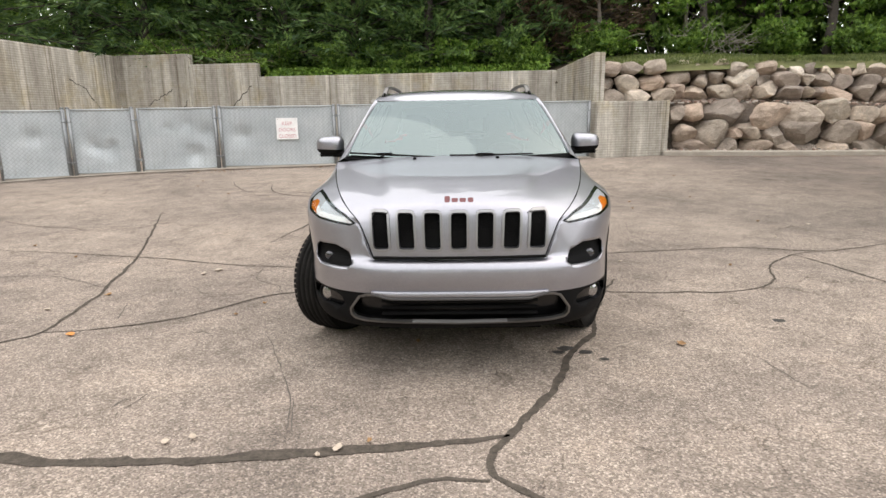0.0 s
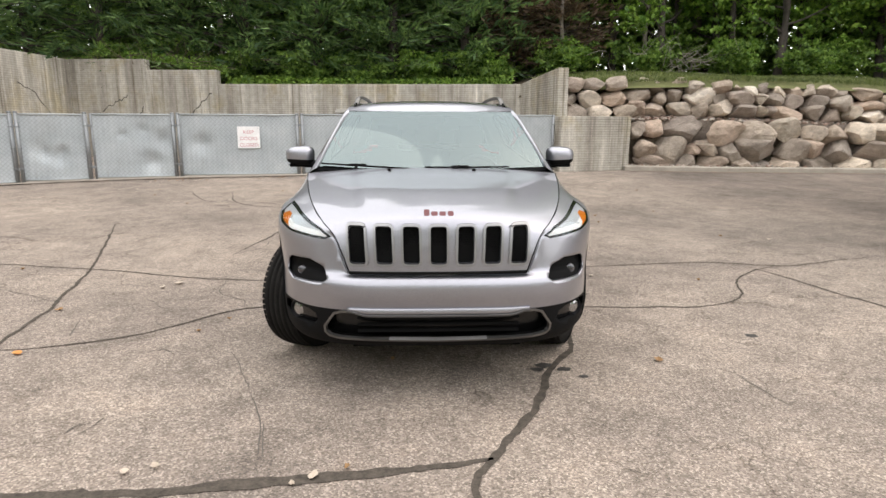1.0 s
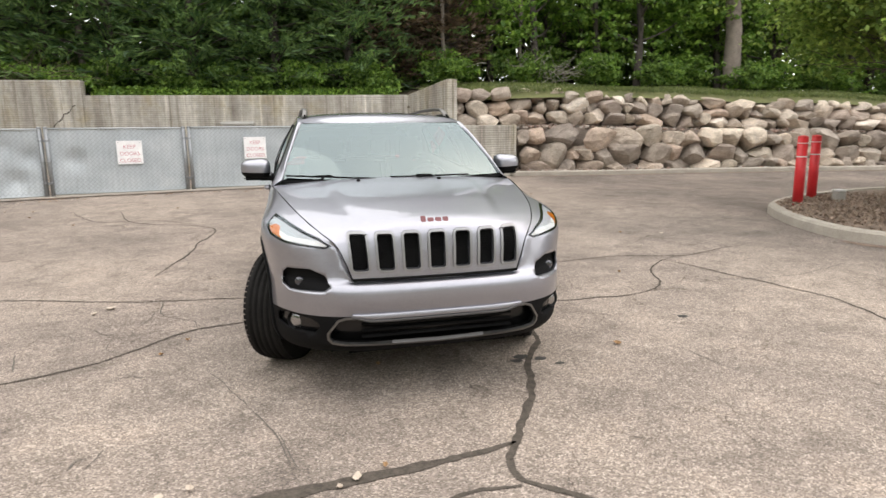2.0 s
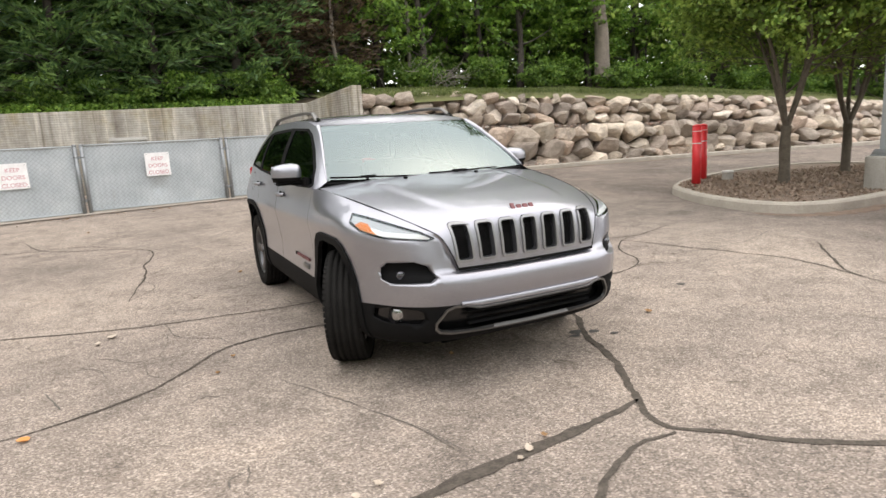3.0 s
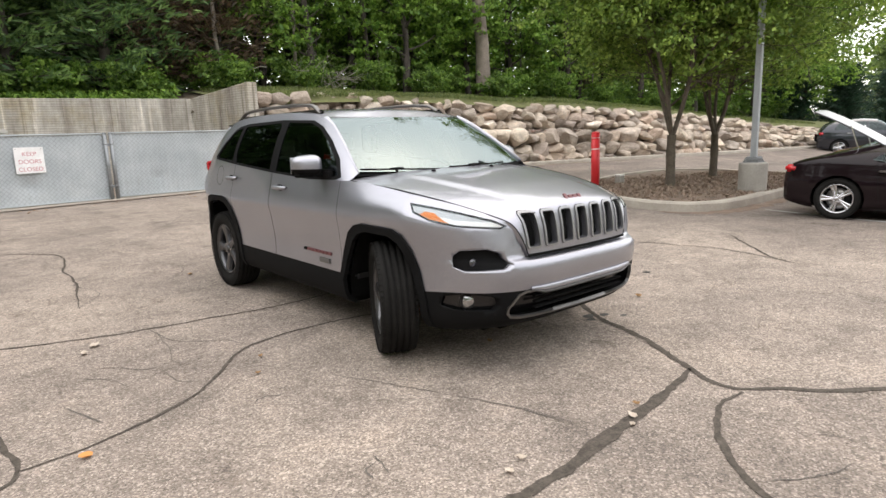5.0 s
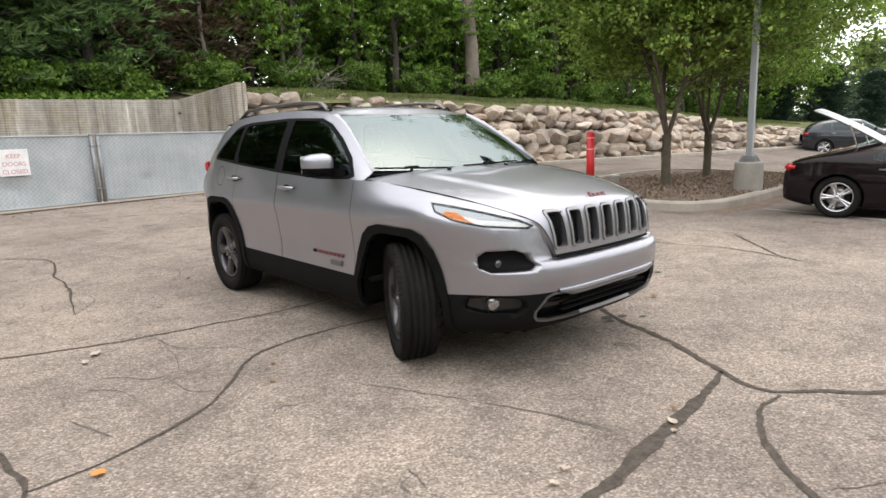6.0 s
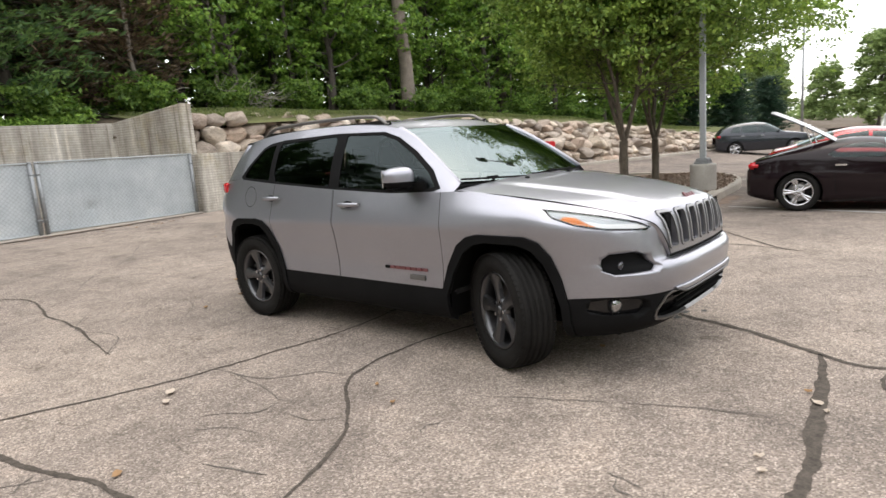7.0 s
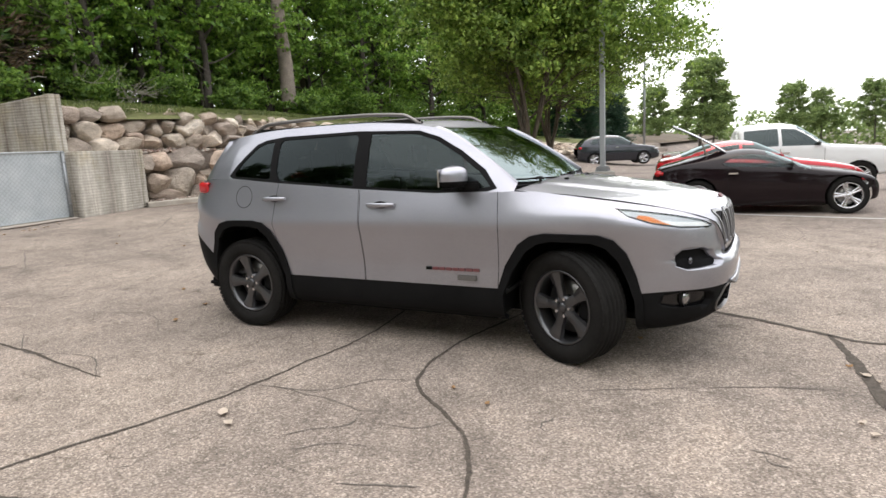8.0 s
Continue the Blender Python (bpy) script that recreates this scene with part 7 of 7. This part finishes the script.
kerb_strip("island_kerb", smoothed, 0.2, 0.15, "rounded concrete kerb round the planted island", True, 1)
cx, cy = 10.2, 2.6
bm = bmesh.new()
rows = []
for f in (1.0, 0.9, 0.7, 0.5, 0.3, 0.1):
    rows.append([(cx + (p.x - cx) * f * 0.975, cy + (p.y - cy) * f * 0.965, gz(p.x, p.y) * f + 0.1 + 0.1 * (1 - f) ** 0.6 + 0.025 * noise.noise(Vector((p.x * 3, p.y * 3, f * 5)))) for p in smoothed])
grid_faces(bm, rows, True)
bm.faces.new([v for v in list(bm.verts)[-len(smoothed):]])
bmesh.ops.recalc_face_normals(bm, faces=list(bm.faces))
if sum(f.normal.z for f in bm.faces) < 0:
    bmesh.ops.reverse_faces(bm, faces=list(bm.faces))
whole("mulch_bed", bm, MULCH, "bed of brown bark mulch on the island", "ground", "structure", smooth=True)


def inside_island(x, y, f=0.95):
    pts = [(cx + (p.x - cx) * f, cy + (p.y - cy) * f) for p in smoothed]
    hit = False
    for (x0, y0), (x1, y1) in zip(pts, pts[1:] + pts[:1]):
        if (y0 > y) != (y1 > y) and x < (x1 - x0) * (y - y0) / (y1 - y0) + x0:
            hit = not hit
    return hit


rg = np.random.default_rng(14)
cs = []
while len(cs) < 9000:
    x, y = rg.uniform(6.3, 14.2), rg.uniform(0.2, 5.1)
    if inside_island(x, y):
        f = min(1, math.hypot((x - cx) / 4, (y - cy) / 2.4))
        cs.append((x, y, 0.125 + 0.1 * (1 - f) ** 0.6))
chips = leaf_mesh("mulch_chips", np.array(cs), rg.uniform(0.04, 0.11, len(cs)), rg, pbr("bark_chip", (0.075, 0.053, 0.04), (0.42, 0.31, 0.23), 30, 0.9, 0, 60), 0.4, 0.5)
tagged(new("mulch_chips", chips), "loose bark chips on the island", "mulch", "", "stuff")

pear = tree("ornamental_tree", 31, 7.1, 1.08, 2.7, 0.1, 17, LEAF_PEAR, 0.1, 92, PEAR_BARK, "multi-stemmed ornamental pear tree on the island", "island trees", stems=5, twig_sub=5, bias=(0.05, 0.0), skirt=2.55)
pear.matrix_world = pose(8.8, 2.28, 0.14, 0, 0, 20)
pear2 = tree("ornamental_tree", 37, 7.0, 1.12, 2.5, 0.1, 14, LEAF_PEAR, 0.105, 70, PEAR_BARK, "multi-stemmed ornamental pear tree deeper in the island", "island trees", stems=5, twig_sub=5, bias=(-0.1, 0.15), skirt=2.4)
pear2.matrix_world = pose(11.05, 2.5, 0.15, 0, 0, 200) @ Matrix.Scale(0.92, 4)

RED_PAINT = pbr("red_bollard_paint", (0.5, 0.015, 0.02), (0.68, 0.03, 0.035), 3, 0.45, 0, 40, 0.001)
WHITE_TAPE = plain("white_tape", (0.75, 0.73, 0.7), 0.5)
for x, y, h, lab in ((8.0, 3.58, 1.2, "red steel bollard with narrow white bands"), (9.04, 4.32, 1.2, "red steel bollard standing behind its twin")):
    bollard = thing("bollard", lab, "bollard", "red bollards", at=(x, y, 0.1))
    part("post", tube(bmesh.new(), (0, 0, -0.1), (0, 0, h), 0.085, seg=28), RED_PAINT, bollard, smooth=True)
    bm = bmesh.new()
    bmesh.ops.create_uvsphere(bm, u_segments=28, v_segments=10, radius=0.088, matrix=Matrix.Translation((0, 0, h)) @ Matrix.Diagonal((1, 1, 0.45, 1)))
    part("cap", bm, RED_PAINT, bollard, smooth=True)
    for z in (h - 0.1, h * 0.72):
        part("band", tube(bmesh.new(), (0, 0, z), (0, 0, z + (0.012 if z > 0.9 * h else 0.018)), 0.087, seg=28, caps=False), WHITE_TAPE, bollard)

lamp = thing("street_lamp", "grey square steel lamp post on a round concrete base", "street lamp", at=(8.95, 0.68, 0.1))
bm = bmesh.new()
lathe(bm, [(0.0, 0.25), (0.54, 0.25), (0.565, 0.24), (0.57, 0.215), (0.572, 0.0001)], 36)
bmesh.ops.rotate(bm, verts=list(bm.verts), matrix=Matrix.Rotation(-math.pi / 2, 3, "Y"))
bmesh.ops.recalc_face_normals(bm, faces=list(bm.faces))
part("base", bm, BASE_CONCRETE, lamp, "weathered concrete base", smooth=False)
part("base_plate", box(bmesh.new(), (-0.14, -0.14, 0.57), (0.14, 0.14, 0.6), 0.005), GALV, lamp)
part("base_cover", box(bmesh.new(), (-0.12, -0.12, 0.6), (0.12, 0.12, 0.68), 0.02), GALV, lamp)
part("pole", box(bmesh.new(), (-0.052, -0.052, 0.6), (0.052, 0.052, 8.2), 0.012), pbr("grey_pole_paint", (0.3, 0.32, 0.33), (0.4, 0.42, 0.43), 2, 0.5, 0.2, 40), lamp)
part("arm", box(bmesh.new(), (-0.9, -0.03, 8.05), (0.9, 0.03, 8.13), 0.01), GALV, lamp)
for s in (-1, 1):
    part("lamp_head", box(bmesh.new(), (s * 1.1 - 0.32, -0.17, 8.0), (s * 1.1 + 0.32, 0.17, 8.18), 0.04), GALV, lamp)
for x, y in ((0.1, 0.1), (-0.1, 0.1), (0.1, -0.1), (-0.1, -0.1)):
    part("bolt", tube(bmesh.new(), (x * 1.15, y * 1.15, 0.6), (x * 1.15, y * 1.15, 0.63), 0.014, seg=6), GALV, lamp)
ub = thing("utility_marker", "short white utility stub with a grey cap in the mulch", "utility marker", at=(8.88, 3.56, 0.1))
part("body", box(bmesh.new(), (-0.09, -0.07, -0.05), (0.09, 0.07, 0.24), 0.012), BASE_CONCRETE, ub)
part("lid", box(bmesh.new(), (-0.1, -0.08, 0.24), (0.1, 0.08, 0.27), 0.01), WHITE_TAPE, ub)


# ---- waste container behind the gates ----
BIN_PAINT = pbr("faded_bin_paint", (0.42, 0.4, 0.37), (0.62, 0.6, 0.56), 3, 0.6, 0, 40, 0.002)
bin_at = gz(-1.97, 13.1)
waste = thing("waste_container", "pale faded waste container behind the gates", "dumpster", at=(-1.97, 13.1, bin_at))
part("body", box(bmesh.new(), (-0.43, -0.45, 0.08), (0.43, 0.45, 1.42), 0.03), BIN_PAINT, waste)
part("lid", box(bmesh.new(), (-0.45, -0.48, 1.42), (0.45, 0.48, 1.85 - bin_at), 0.03), BIN_PAINT, waste, "pale sloping lid")
for x in (-0.3, 0.0, 0.3):
    part("rib", box(bmesh.new(), (x - 0.03, -0.48, 0.15), (x + 0.03, -0.45, 1.36), 0.008), BIN_PAINT, waste)
for x in (-0.36, 0.36):
    part("skid", box(bmesh.new(), (x - 0.05, -0.44, 0.0), (x + 0.05, 0.44, 0.08), 0.01), BIN_PAINT, waste)

# ---- other vehicles on the lot ----
def vehicle(name, label, at, turn, spec, paint, glass, rim_mat, wheel_r=0.33):
    """A parked car from its lengthwise curves: nose to -y. spec: half width, belt rows, crown rows, arches, windows, screens."""
    car = thing(name, label, "car", at=at, turn=turn)
    W, belt, crown = spec["w"], spec["belt"], spec["crown"]
    y0, y1 = belt[0][0], belt[-1][0]
    bm = bmesh.new()
    rows = []
    ys = np.linspace(0, 1, 90)
    for s in ys:
        y = y0 + (y1 - y0) * s
        e = min(1.0, min(y - y0, y1 - y) / 0.75)
        w = W * (0.72 + 0.28 * math.sqrt(max(0, 1 - (1 - e) ** 2)))
        zb, zc = curve_at(belt, y), curve_at(crown, y)
        zl = spec["low"] + 0.12 * (1 - e) ** 2
        row = [(w * 0.9, y, zl), (w * 0.98, y, zl + 0.06)]
        for k in range(1, 8):
            t = k / 8
            row.append((w * (1 - 0.03 * math.cos(t * math.pi) ** 2 + 0.012 * math.sin(t * 3.1)), y, zl + 0.06 + (zb - zl - 0.06) * t))
        for k in range(13):
            a = math.pi / 2 * k / 12
            rise = zc - zb
            z = zb + rise * math.sin(a) ** 0.62
            x = w * 0.97 * math.cos(a) ** 0.62 * (1 - spec["tumble"] * max(0, z - zb) / 0.45)
            row.append((x, y, z))
        rows.append(row)
    for sgn in (1, -1):
        vs = [[bm.verts.new((p[0] * sgn, p[1], p[2])) for p in r] for r in rows]
        for i in range(len(vs) - 1):
            for j in range(len(vs[0]) - 1):
                q = [vs[i][j], vs[i + 1][j], vs[i + 1][j + 1], vs[i][j + 1]]
                bm.faces.new(q if sgn > 0 else q[::-1])
    bmesh.ops.remove_doubles(bm, verts=list(bm.verts), dist=1e-4)
    bmesh.ops.holes_fill(bm, edges=[e for e in bm.edges if e.is_boundary and abs(e.verts[0].co.y - e.verts[1].co.y) < 1e-4])
    bmesh.ops.recalc_face_normals(bm, faces=list(bm.faces))
    # arches and wheels
    for yw in spec["wheels"]:
        for sgn in (1, -1):
            r = wheel_r + 0.045
            arch = [(yw + r * math.cos(radians(a)), wheel_r + r * math.sin(radians(a))) for a in range(-40, 221, 20)]
            got = knife(bm, arch, 0, lambda f: f.calc_center_median().x * sgn > W * 0.6 and abs(f.normal.x) > 0.3)
            back = take(bm, got)
            bmesh.ops.translate(back, verts=list(back.verts), vec=(-sgn * 0.22, 0, 0))
            part("wheel_liner", back, SEAM, car)
            wheel(car, (sgn * (W - 0.115), yw, wheel_r), sgn, 0, wheel_r, 0.22, wheel_r * 0.69, rim_mat, 5, split=0.13)
    # windows
    for sgn in (1, -1):
        for poly in spec["windows"]:
            got = knife(bm, poly, 0, lambda f: f.calc_center_median().x * sgn > 0.2 and abs(f.normal.x) > 0.28)
            part("side_window", take(bm, got), glass, car, smooth=True)
        for ya, yb, za, zb in spec["seams"]:
            rim = knife(bm, [(ya - 0.005, za), (ya + 0.005, za), (yb + 0.005, zb), (yb - 0.005, zb)], 0, lambda f: f.calc_center_median().x * sgn > 0.4)
            for f in rim:
                f.material_index = 1
    for nm, poly in spec["screens"]:
        got = knife(bm, poly, 0, lambda f: abs(f.normal.x) < 0.5 and f.normal.z > 0.1)
        part(nm, take(bm, got), glass, car, smooth=True)
    part("body", bm, [paint, SEAM], car, smooth=True)
    bm = bmesh.new()
    box(bm, (-W * 0.8, y0 + 0.4, spec["low"] + 0.03), (W * 0.8, y1 - 0.4, spec["low"] + 0.3), 0.04)
    part("underbody", bm, SEAM, car)
    bm = bmesh.new()
    box(bm, (-W * 0.62, -0.35, 0.35), (W * 0.62, 0.7, 0.98 * curve_at(belt, 0)), 0.1)
    part("cabin", bm, CLOTH, car)
    for sgn in (1, -1):
        for nm, (ya, yb, za, zb, xa), mat in spec["lamps"]:
            bm = bmesh.new()
            box(bm, (sgn * xa - 0.14, ya, za), (sgn * xa + 0.14, yb, zb), 0.03)
            part(nm, bm, mat, car, smooth=True)
        m = spec["mirror"]
        bm = bmesh.new()
        box(bm, (sgn * (W + 0.02) - 0.09, m[0] - 0.06, m[1]), (sgn * (W + 0.02) + 0.09, m[0] + 0.04, m[1] + 0.13), 0.04)
        part("door_mirror", bm, paint if spec.get("painted_mirror") else GLOSS_BLACK, car, smooth=True)
        for hy, hz in spec["handles"]:
            part("door_handle", box(bmesh.new(), (sgn * W - 0.03, hy - 0.09, hz), (sgn * W + 0.02, hy + 0.09, hz + 0.03), 0.01), spec["handle_mat"], car)
    car.scale = (spec.get("size", 1.0),) * 3
    return car


BLACK_PAINT = paint_material("black_cherry_paint", (0.012, 0.007, 0.0085), 0.3, 0.25, 0.0)
BLACK_PAINT.node_tree.nodes["Principled BSDF"].inputs["Coat Weight"].default_value = 0.5
RED_PAINT_CAR = paint_material("red_car_paint", (0.42, 0.012, 0.022), 0.2, 0.25, 0.4)
WHITE_CAR = paint_material("white_car_paint", (0.72, 0.72, 0.72), 0.04, 0.3, 0.0)
DARK_CAR = paint_material("dark_grey_car_paint", (0.03, 0.033, 0.042), 0.2, 0.25, 0.5)
CAR_GLASS = thin_glass("car_glass", (0.12, 0.13, 0.13), 1.7)
PALE_GLASS = thin_glass("pale_car_glass", (0.82, 0.84, 0.82), 1.5)

coupe = dict(size=0.87, w=0.92, low=0.16, tumble=0.3, wheels=(-1.3, 1.25),
             belt=[(-1.82, 0.5), (-1.76, 0.58), (-1.6, 0.65), (-1.3, 0.7), (-0.6, 0.8), (0.2, 0.86), (0.9, 0.92), (1.5, 0.95), (1.95, 0.86), (2.1, 0.7)],
             crown=[(-1.82, 0.56), (-1.76, 0.65), (-1.6, 0.73), (-1.3, 0.79), (-0.72, 0.88), (-0.3, 1.06), (0.1, 1.21), (0.4, 1.235), (0.8, 1.2), (1.3, 1.1), (1.7, 1.0), (1.98, 0.92), (2.1, 0.76)],
             windows=[[(-0.42, 0.88), (0.72, 0.93), (0.82, 0.98), (0.6, 1.1), (0.35, 1.145), (0.1, 1.12), (-0.15, 1.03)]],
             screens=[("windscreen", [(-0.7, 0.84), (-0.62, 0.84), (0.03, 1.12), (0.03, 1.24), (-0.05, 1.24), (-0.7, 0.9)])],
             seams=[(-0.5, -0.52, 0.3, 0.86), (0.68, 0.74, 0.3, 0.95)], mirror=(-0.35, 0.88), handles=[(0.62, 0.78)], handle_mat=CHROME,
             lamps=[("headlamp", (-1.62, -1.36, 0.53, 0.6, 0.7), LAMP_WHITE), ("tail_lamp", (1.86, 2.06, 0.76, 0.88, 0.68), RED_LENS)])
bc = vehicle("sports_coupe", "black two-door sports coupe with its rear hatch raised", (7.7, -2.42, gz(7.7, -2.42)), 6, coupe, BLACK_PAINT, PALE_GLASS, RIM_SILVER, 0.338)
hatch = thing("hatch", "", "")
hatch.parent = bc
bm = bmesh.new()
rows = []
for k in range(13):
    t = k / 12
    rows.append([(q * (0.5 + 0.06 * t), 0.68 + 1.05 * t, 1.21 + 0.6 * t - 0.12 * (t - 0.5) ** 2 - 0.03 * q * q) for q in np.linspace(-1, 1, 15)])
grid_faces(bm, rows)
bmesh.ops.recalc_face_normals(bm, faces=list(bm.faces))
thick(bm, 0.02)
# the upper face's pale grey paints in the sky's reflection on the glass
for f in bm.faces:
    f.material_index = 0 if f.normal.z > 0.2 else 1
part("lid", bm, [plain("hatch_sky_sheen", (0.45, 0.46, 0.47), 0.25), plain("dark_hatch_lining", (0.09, 0.09, 0.095), 0.5)], hatch, "raised hatch lid with a dark lining", smooth=True)
for s in (-1, 1):
    part("gas_strut", tube(bmesh.new(), (s * 0.5, 1.05, 1.05), (s * 0.53, 1.2, 1.5), 0.011), CHROME, hatch)
sedan = dict(size=0.9, w=0.9, low=0.18, tumble=0.26, wheels=(-1.35, 1.3),
             belt=[(-2.2, 0.55), (-1.95, 0.72), (-1.3, 0.84), (-0.6, 0.92), (0.3, 0.95), (1.2, 1.0), (1.8, 1.0), (2.1, 0.9), (2.2, 0.75)],
             crown=[(-2.2, 0.6), (-1.95, 0.78), (-1.3, 0.92), (-0.8, 1.0), (-0.3, 1.24), (0.1, 1.4), (0.5, 1.43), (1.0, 1.37), (1.5, 1.2), (1.8, 1.1), (2.1, 1.04), (2.2, 0.85)],
             windows=[[(-0.55, 0.97), (0.3, 1.0), (0.3, 1.33), (0.05, 1.31), (-0.2, 1.2)], [(0.36, 1.0), (1.15, 1.05), (1.25, 1.12), (0.85, 1.28), (0.36, 1.34)]],
             screens=[("windscreen", [(-0.75, 0.98), (-0.65, 0.98), (0.05, 1.3), (0.05, 1.44), (-0.05, 1.44), (-0.75, 1.04)]), ("rear_screen", [(0.95, 1.25), (1.6, 1.08), (1.66, 1.2), (1.0, 1.44)])],
             seams=[(-0.6, -0.62, 0.35, 0.92), (0.33, 0.33, 0.35, 0.95)], mirror=(-0.45, 1.0), painted_mirror=True, handles=[(0.2, 0.84), (1.0, 0.88)], handle_mat=RED_PAINT_CAR,
             lamps=[("headlamp", (-1.98, -1.7, 0.66, 0.76, 0.68), LAMP_WHITE), ("tail_lamp", (1.95, 2.16, 0.84, 0.98, 0.66), RED_LENS)])
rc = vehicle("red_car", "bright red car parked beyond the black coupe", (10.45, -2.2, gz(10.45, -2.2)), 8, sedan, RED_PAINT_CAR, CAR_GLASS, RIM_SILVER)
pickup = dict(w=1.0, low=0.42, tumble=0.14, wheels=(-1.95, 1.75),
              belt=[(-2.9, 0.85), (-2.7, 1.08), (-1.9, 1.16), (-1.2, 1.2), (0.0, 1.22), (0.95, 1.22), (1.2, 1.2), (2.7, 1.2), (2.9, 1.15)],
              crown=[(-2.9, 0.92), (-2.7, 1.15), (-1.9, 1.24), (-1.3, 1.3), (-0.85, 1.62), (-0.5, 1.84), (-0.1, 1.9), (0.7, 1.88), (0.92, 1.84), (1.0, 1.24), (1.2, 1.2), (2.7, 1.2), (2.9, 1.16)],
              windows=[[(-1.05, 1.27), (-0.1, 1.28), (-0.1, 1.74), (-0.45, 1.72), (-0.72, 1.55)], [(-0.02, 1.28), (0.85, 1.28), (0.82, 1.72), (-0.02, 1.75)]],
              screens=[("windscreen", [(-1.28, 1.24), (-1.18, 1.24), (-0.5, 1.74), (-0.55, 1.86), (-1.28, 1.32)])],
              seams=[(-1.1, -1.12, 0.6, 1.2), (-0.06, -0.06, 0.6, 1.2), (0.92, 0.94, 0.6, 1.2)], mirror=(-0.95, 1.26), handles=[(-0.2, 1.08), (0.75, 1.08)], handle_mat=CHROME,
              lamps=[("headlamp", (-2.86, -2.6, 0.9, 1.08, 0.8), LAMP_WHITE), ("tail_lamp", (2.7, 2.9, 0.85, 1.15, 0.88), RED_LENS)])
pk = vehicle("pickup_truck", "white crew-cab pickup truck parked across the lot", (15.5, -2.6, gz(15.5, -2.6)), 10, pickup, WHITE_CAR, CAR_GLASS, RIM_SILVER, 0.4)
part("front_bumper", box(bmesh.new(), (-0.95, -3.0, 0.5), (0.95, -2.75, 0.74), 0.06), CHROME, pk, "chrome front bumper")
suv2 = dict(w=0.92, low=0.24, tumble=0.2, wheels=(-1.35, 1.35),
            belt=[(-2.25, 0.65), (-2.0, 0.88), (-1.3, 1.0), (-0.6, 1.04), (0.5, 1.08), (1.5, 1.14), (2.1, 1.14), (2.25, 0.95)],
            crown=[(-2.25, 0.7), (-2.0, 0.95), (-1.3, 1.08), (-0.95, 1.14), (-0.5, 1.42), (-0.1, 1.62), (0.5, 1.67), (1.4, 1.62), (1.85, 1.48), (2.1, 1.2), (2.25, 1.0)],
            windows=[[(-0.75, 1.1), (0.25, 1.13), (0.25, 1.54), (-0.1, 1.5), (-0.4, 1.34)], [(0.31, 1.13), (1.05, 1.16), (1.05, 1.53), (0.31, 1.55)], [(1.11, 1.17), (1.6, 1.2), (1.4, 1.46), (1.11, 1.52)]],
            screens=[("windscreen", [(-0.92, 1.1), (-0.8, 1.1), (-0.1, 1.52), (-0.15, 1.66), (-0.92, 1.18)])],
            seams=[(0.28, 0.28, 0.4, 1.08), (-0.75, -0.77, 0.4, 1.05)], mirror=(-0.62, 1.12), handles=[(0.1, 0.98), (1.0, 1.0)], handle_mat=CHROME,
            lamps=[("headlamp", (-2.16, -1.85, 0.78, 0.88, 0.72), LAMP_WHITE), ("tail_lamp", (2.0, 2.2, 0.95, 1.08, 0.72), RED_LENS)])
vehicle("dark_suv", "dark blue-grey sport utility car driving lane side", (31.2, 5.0, gz(31.2, 5.0)), 24, suv2, DARK_CAR, CAR_GLASS, RIM_SILVER, 0.36)
sp = thing("far_van", "white van parked far across the lot", "van", at=(52, -16, gz(52, -16)), turn=0)
bm = bmesh.new()
box(bm, (-1.0, -2.6, 0.3), (1.0, 2.6, 1.1), 0.15)
box(bm, (-0.95, -1.6, 1.0), (0.95, 2.6, 2.0), 0.2)
part("body", bm, WHITE_CAR, sp)
for s in (-1, 1):
    part("side_window", box(bmesh.new(), (s * 0.93 - 0.03, -1.3, 1.25), (s * 0.93 + 0.03, -0.3, 1.75), 0.02), CAR_GLASS, sp)
    for y in (-1.7, 1.6):
        wheel(sp, (s * 0.9, y, 0.35), s, 0, 0.35, 0.22, 0.22, RIM_SILVER)


def lot_lamp(x, y, h, turn):
    z = gz(x, y)
    t = thing("street_lamp", "tall pale lamp post with twin heads across the lot", "street lamp", "lot lamps", at=(x, y, z), turn=turn)
    part("base", tube(bmesh.new(), (0, 0, -0.1), (0, 0, 0.7), 0.3, seg=20), BASE_CONCRETE, t)
    part("pole", tube(bmesh.new(), (0, 0, 0.7), (0, 0, h), 0.09, 0.07, seg=12), GALV, t, smooth=True)
    part("arm", tube(bmesh.new(), (-0.8, 0, h), (0.8, 0, h), 0.04), GALV, t)
    for s in (-1, 1):
        part("lamp_head", box(bmesh.new(), (s * 1.0 - 0.35, -0.16, h - 0.06), (s * 1.0 + 0.35, 0.16, h + 0.08), 0.03), GALV, t)


lot_lamp(42, 5.2, 8.0, 60)
lot_lamp(70, -14, 8.0, 60)
lot_lamp(78, -22, 8.0, 60)
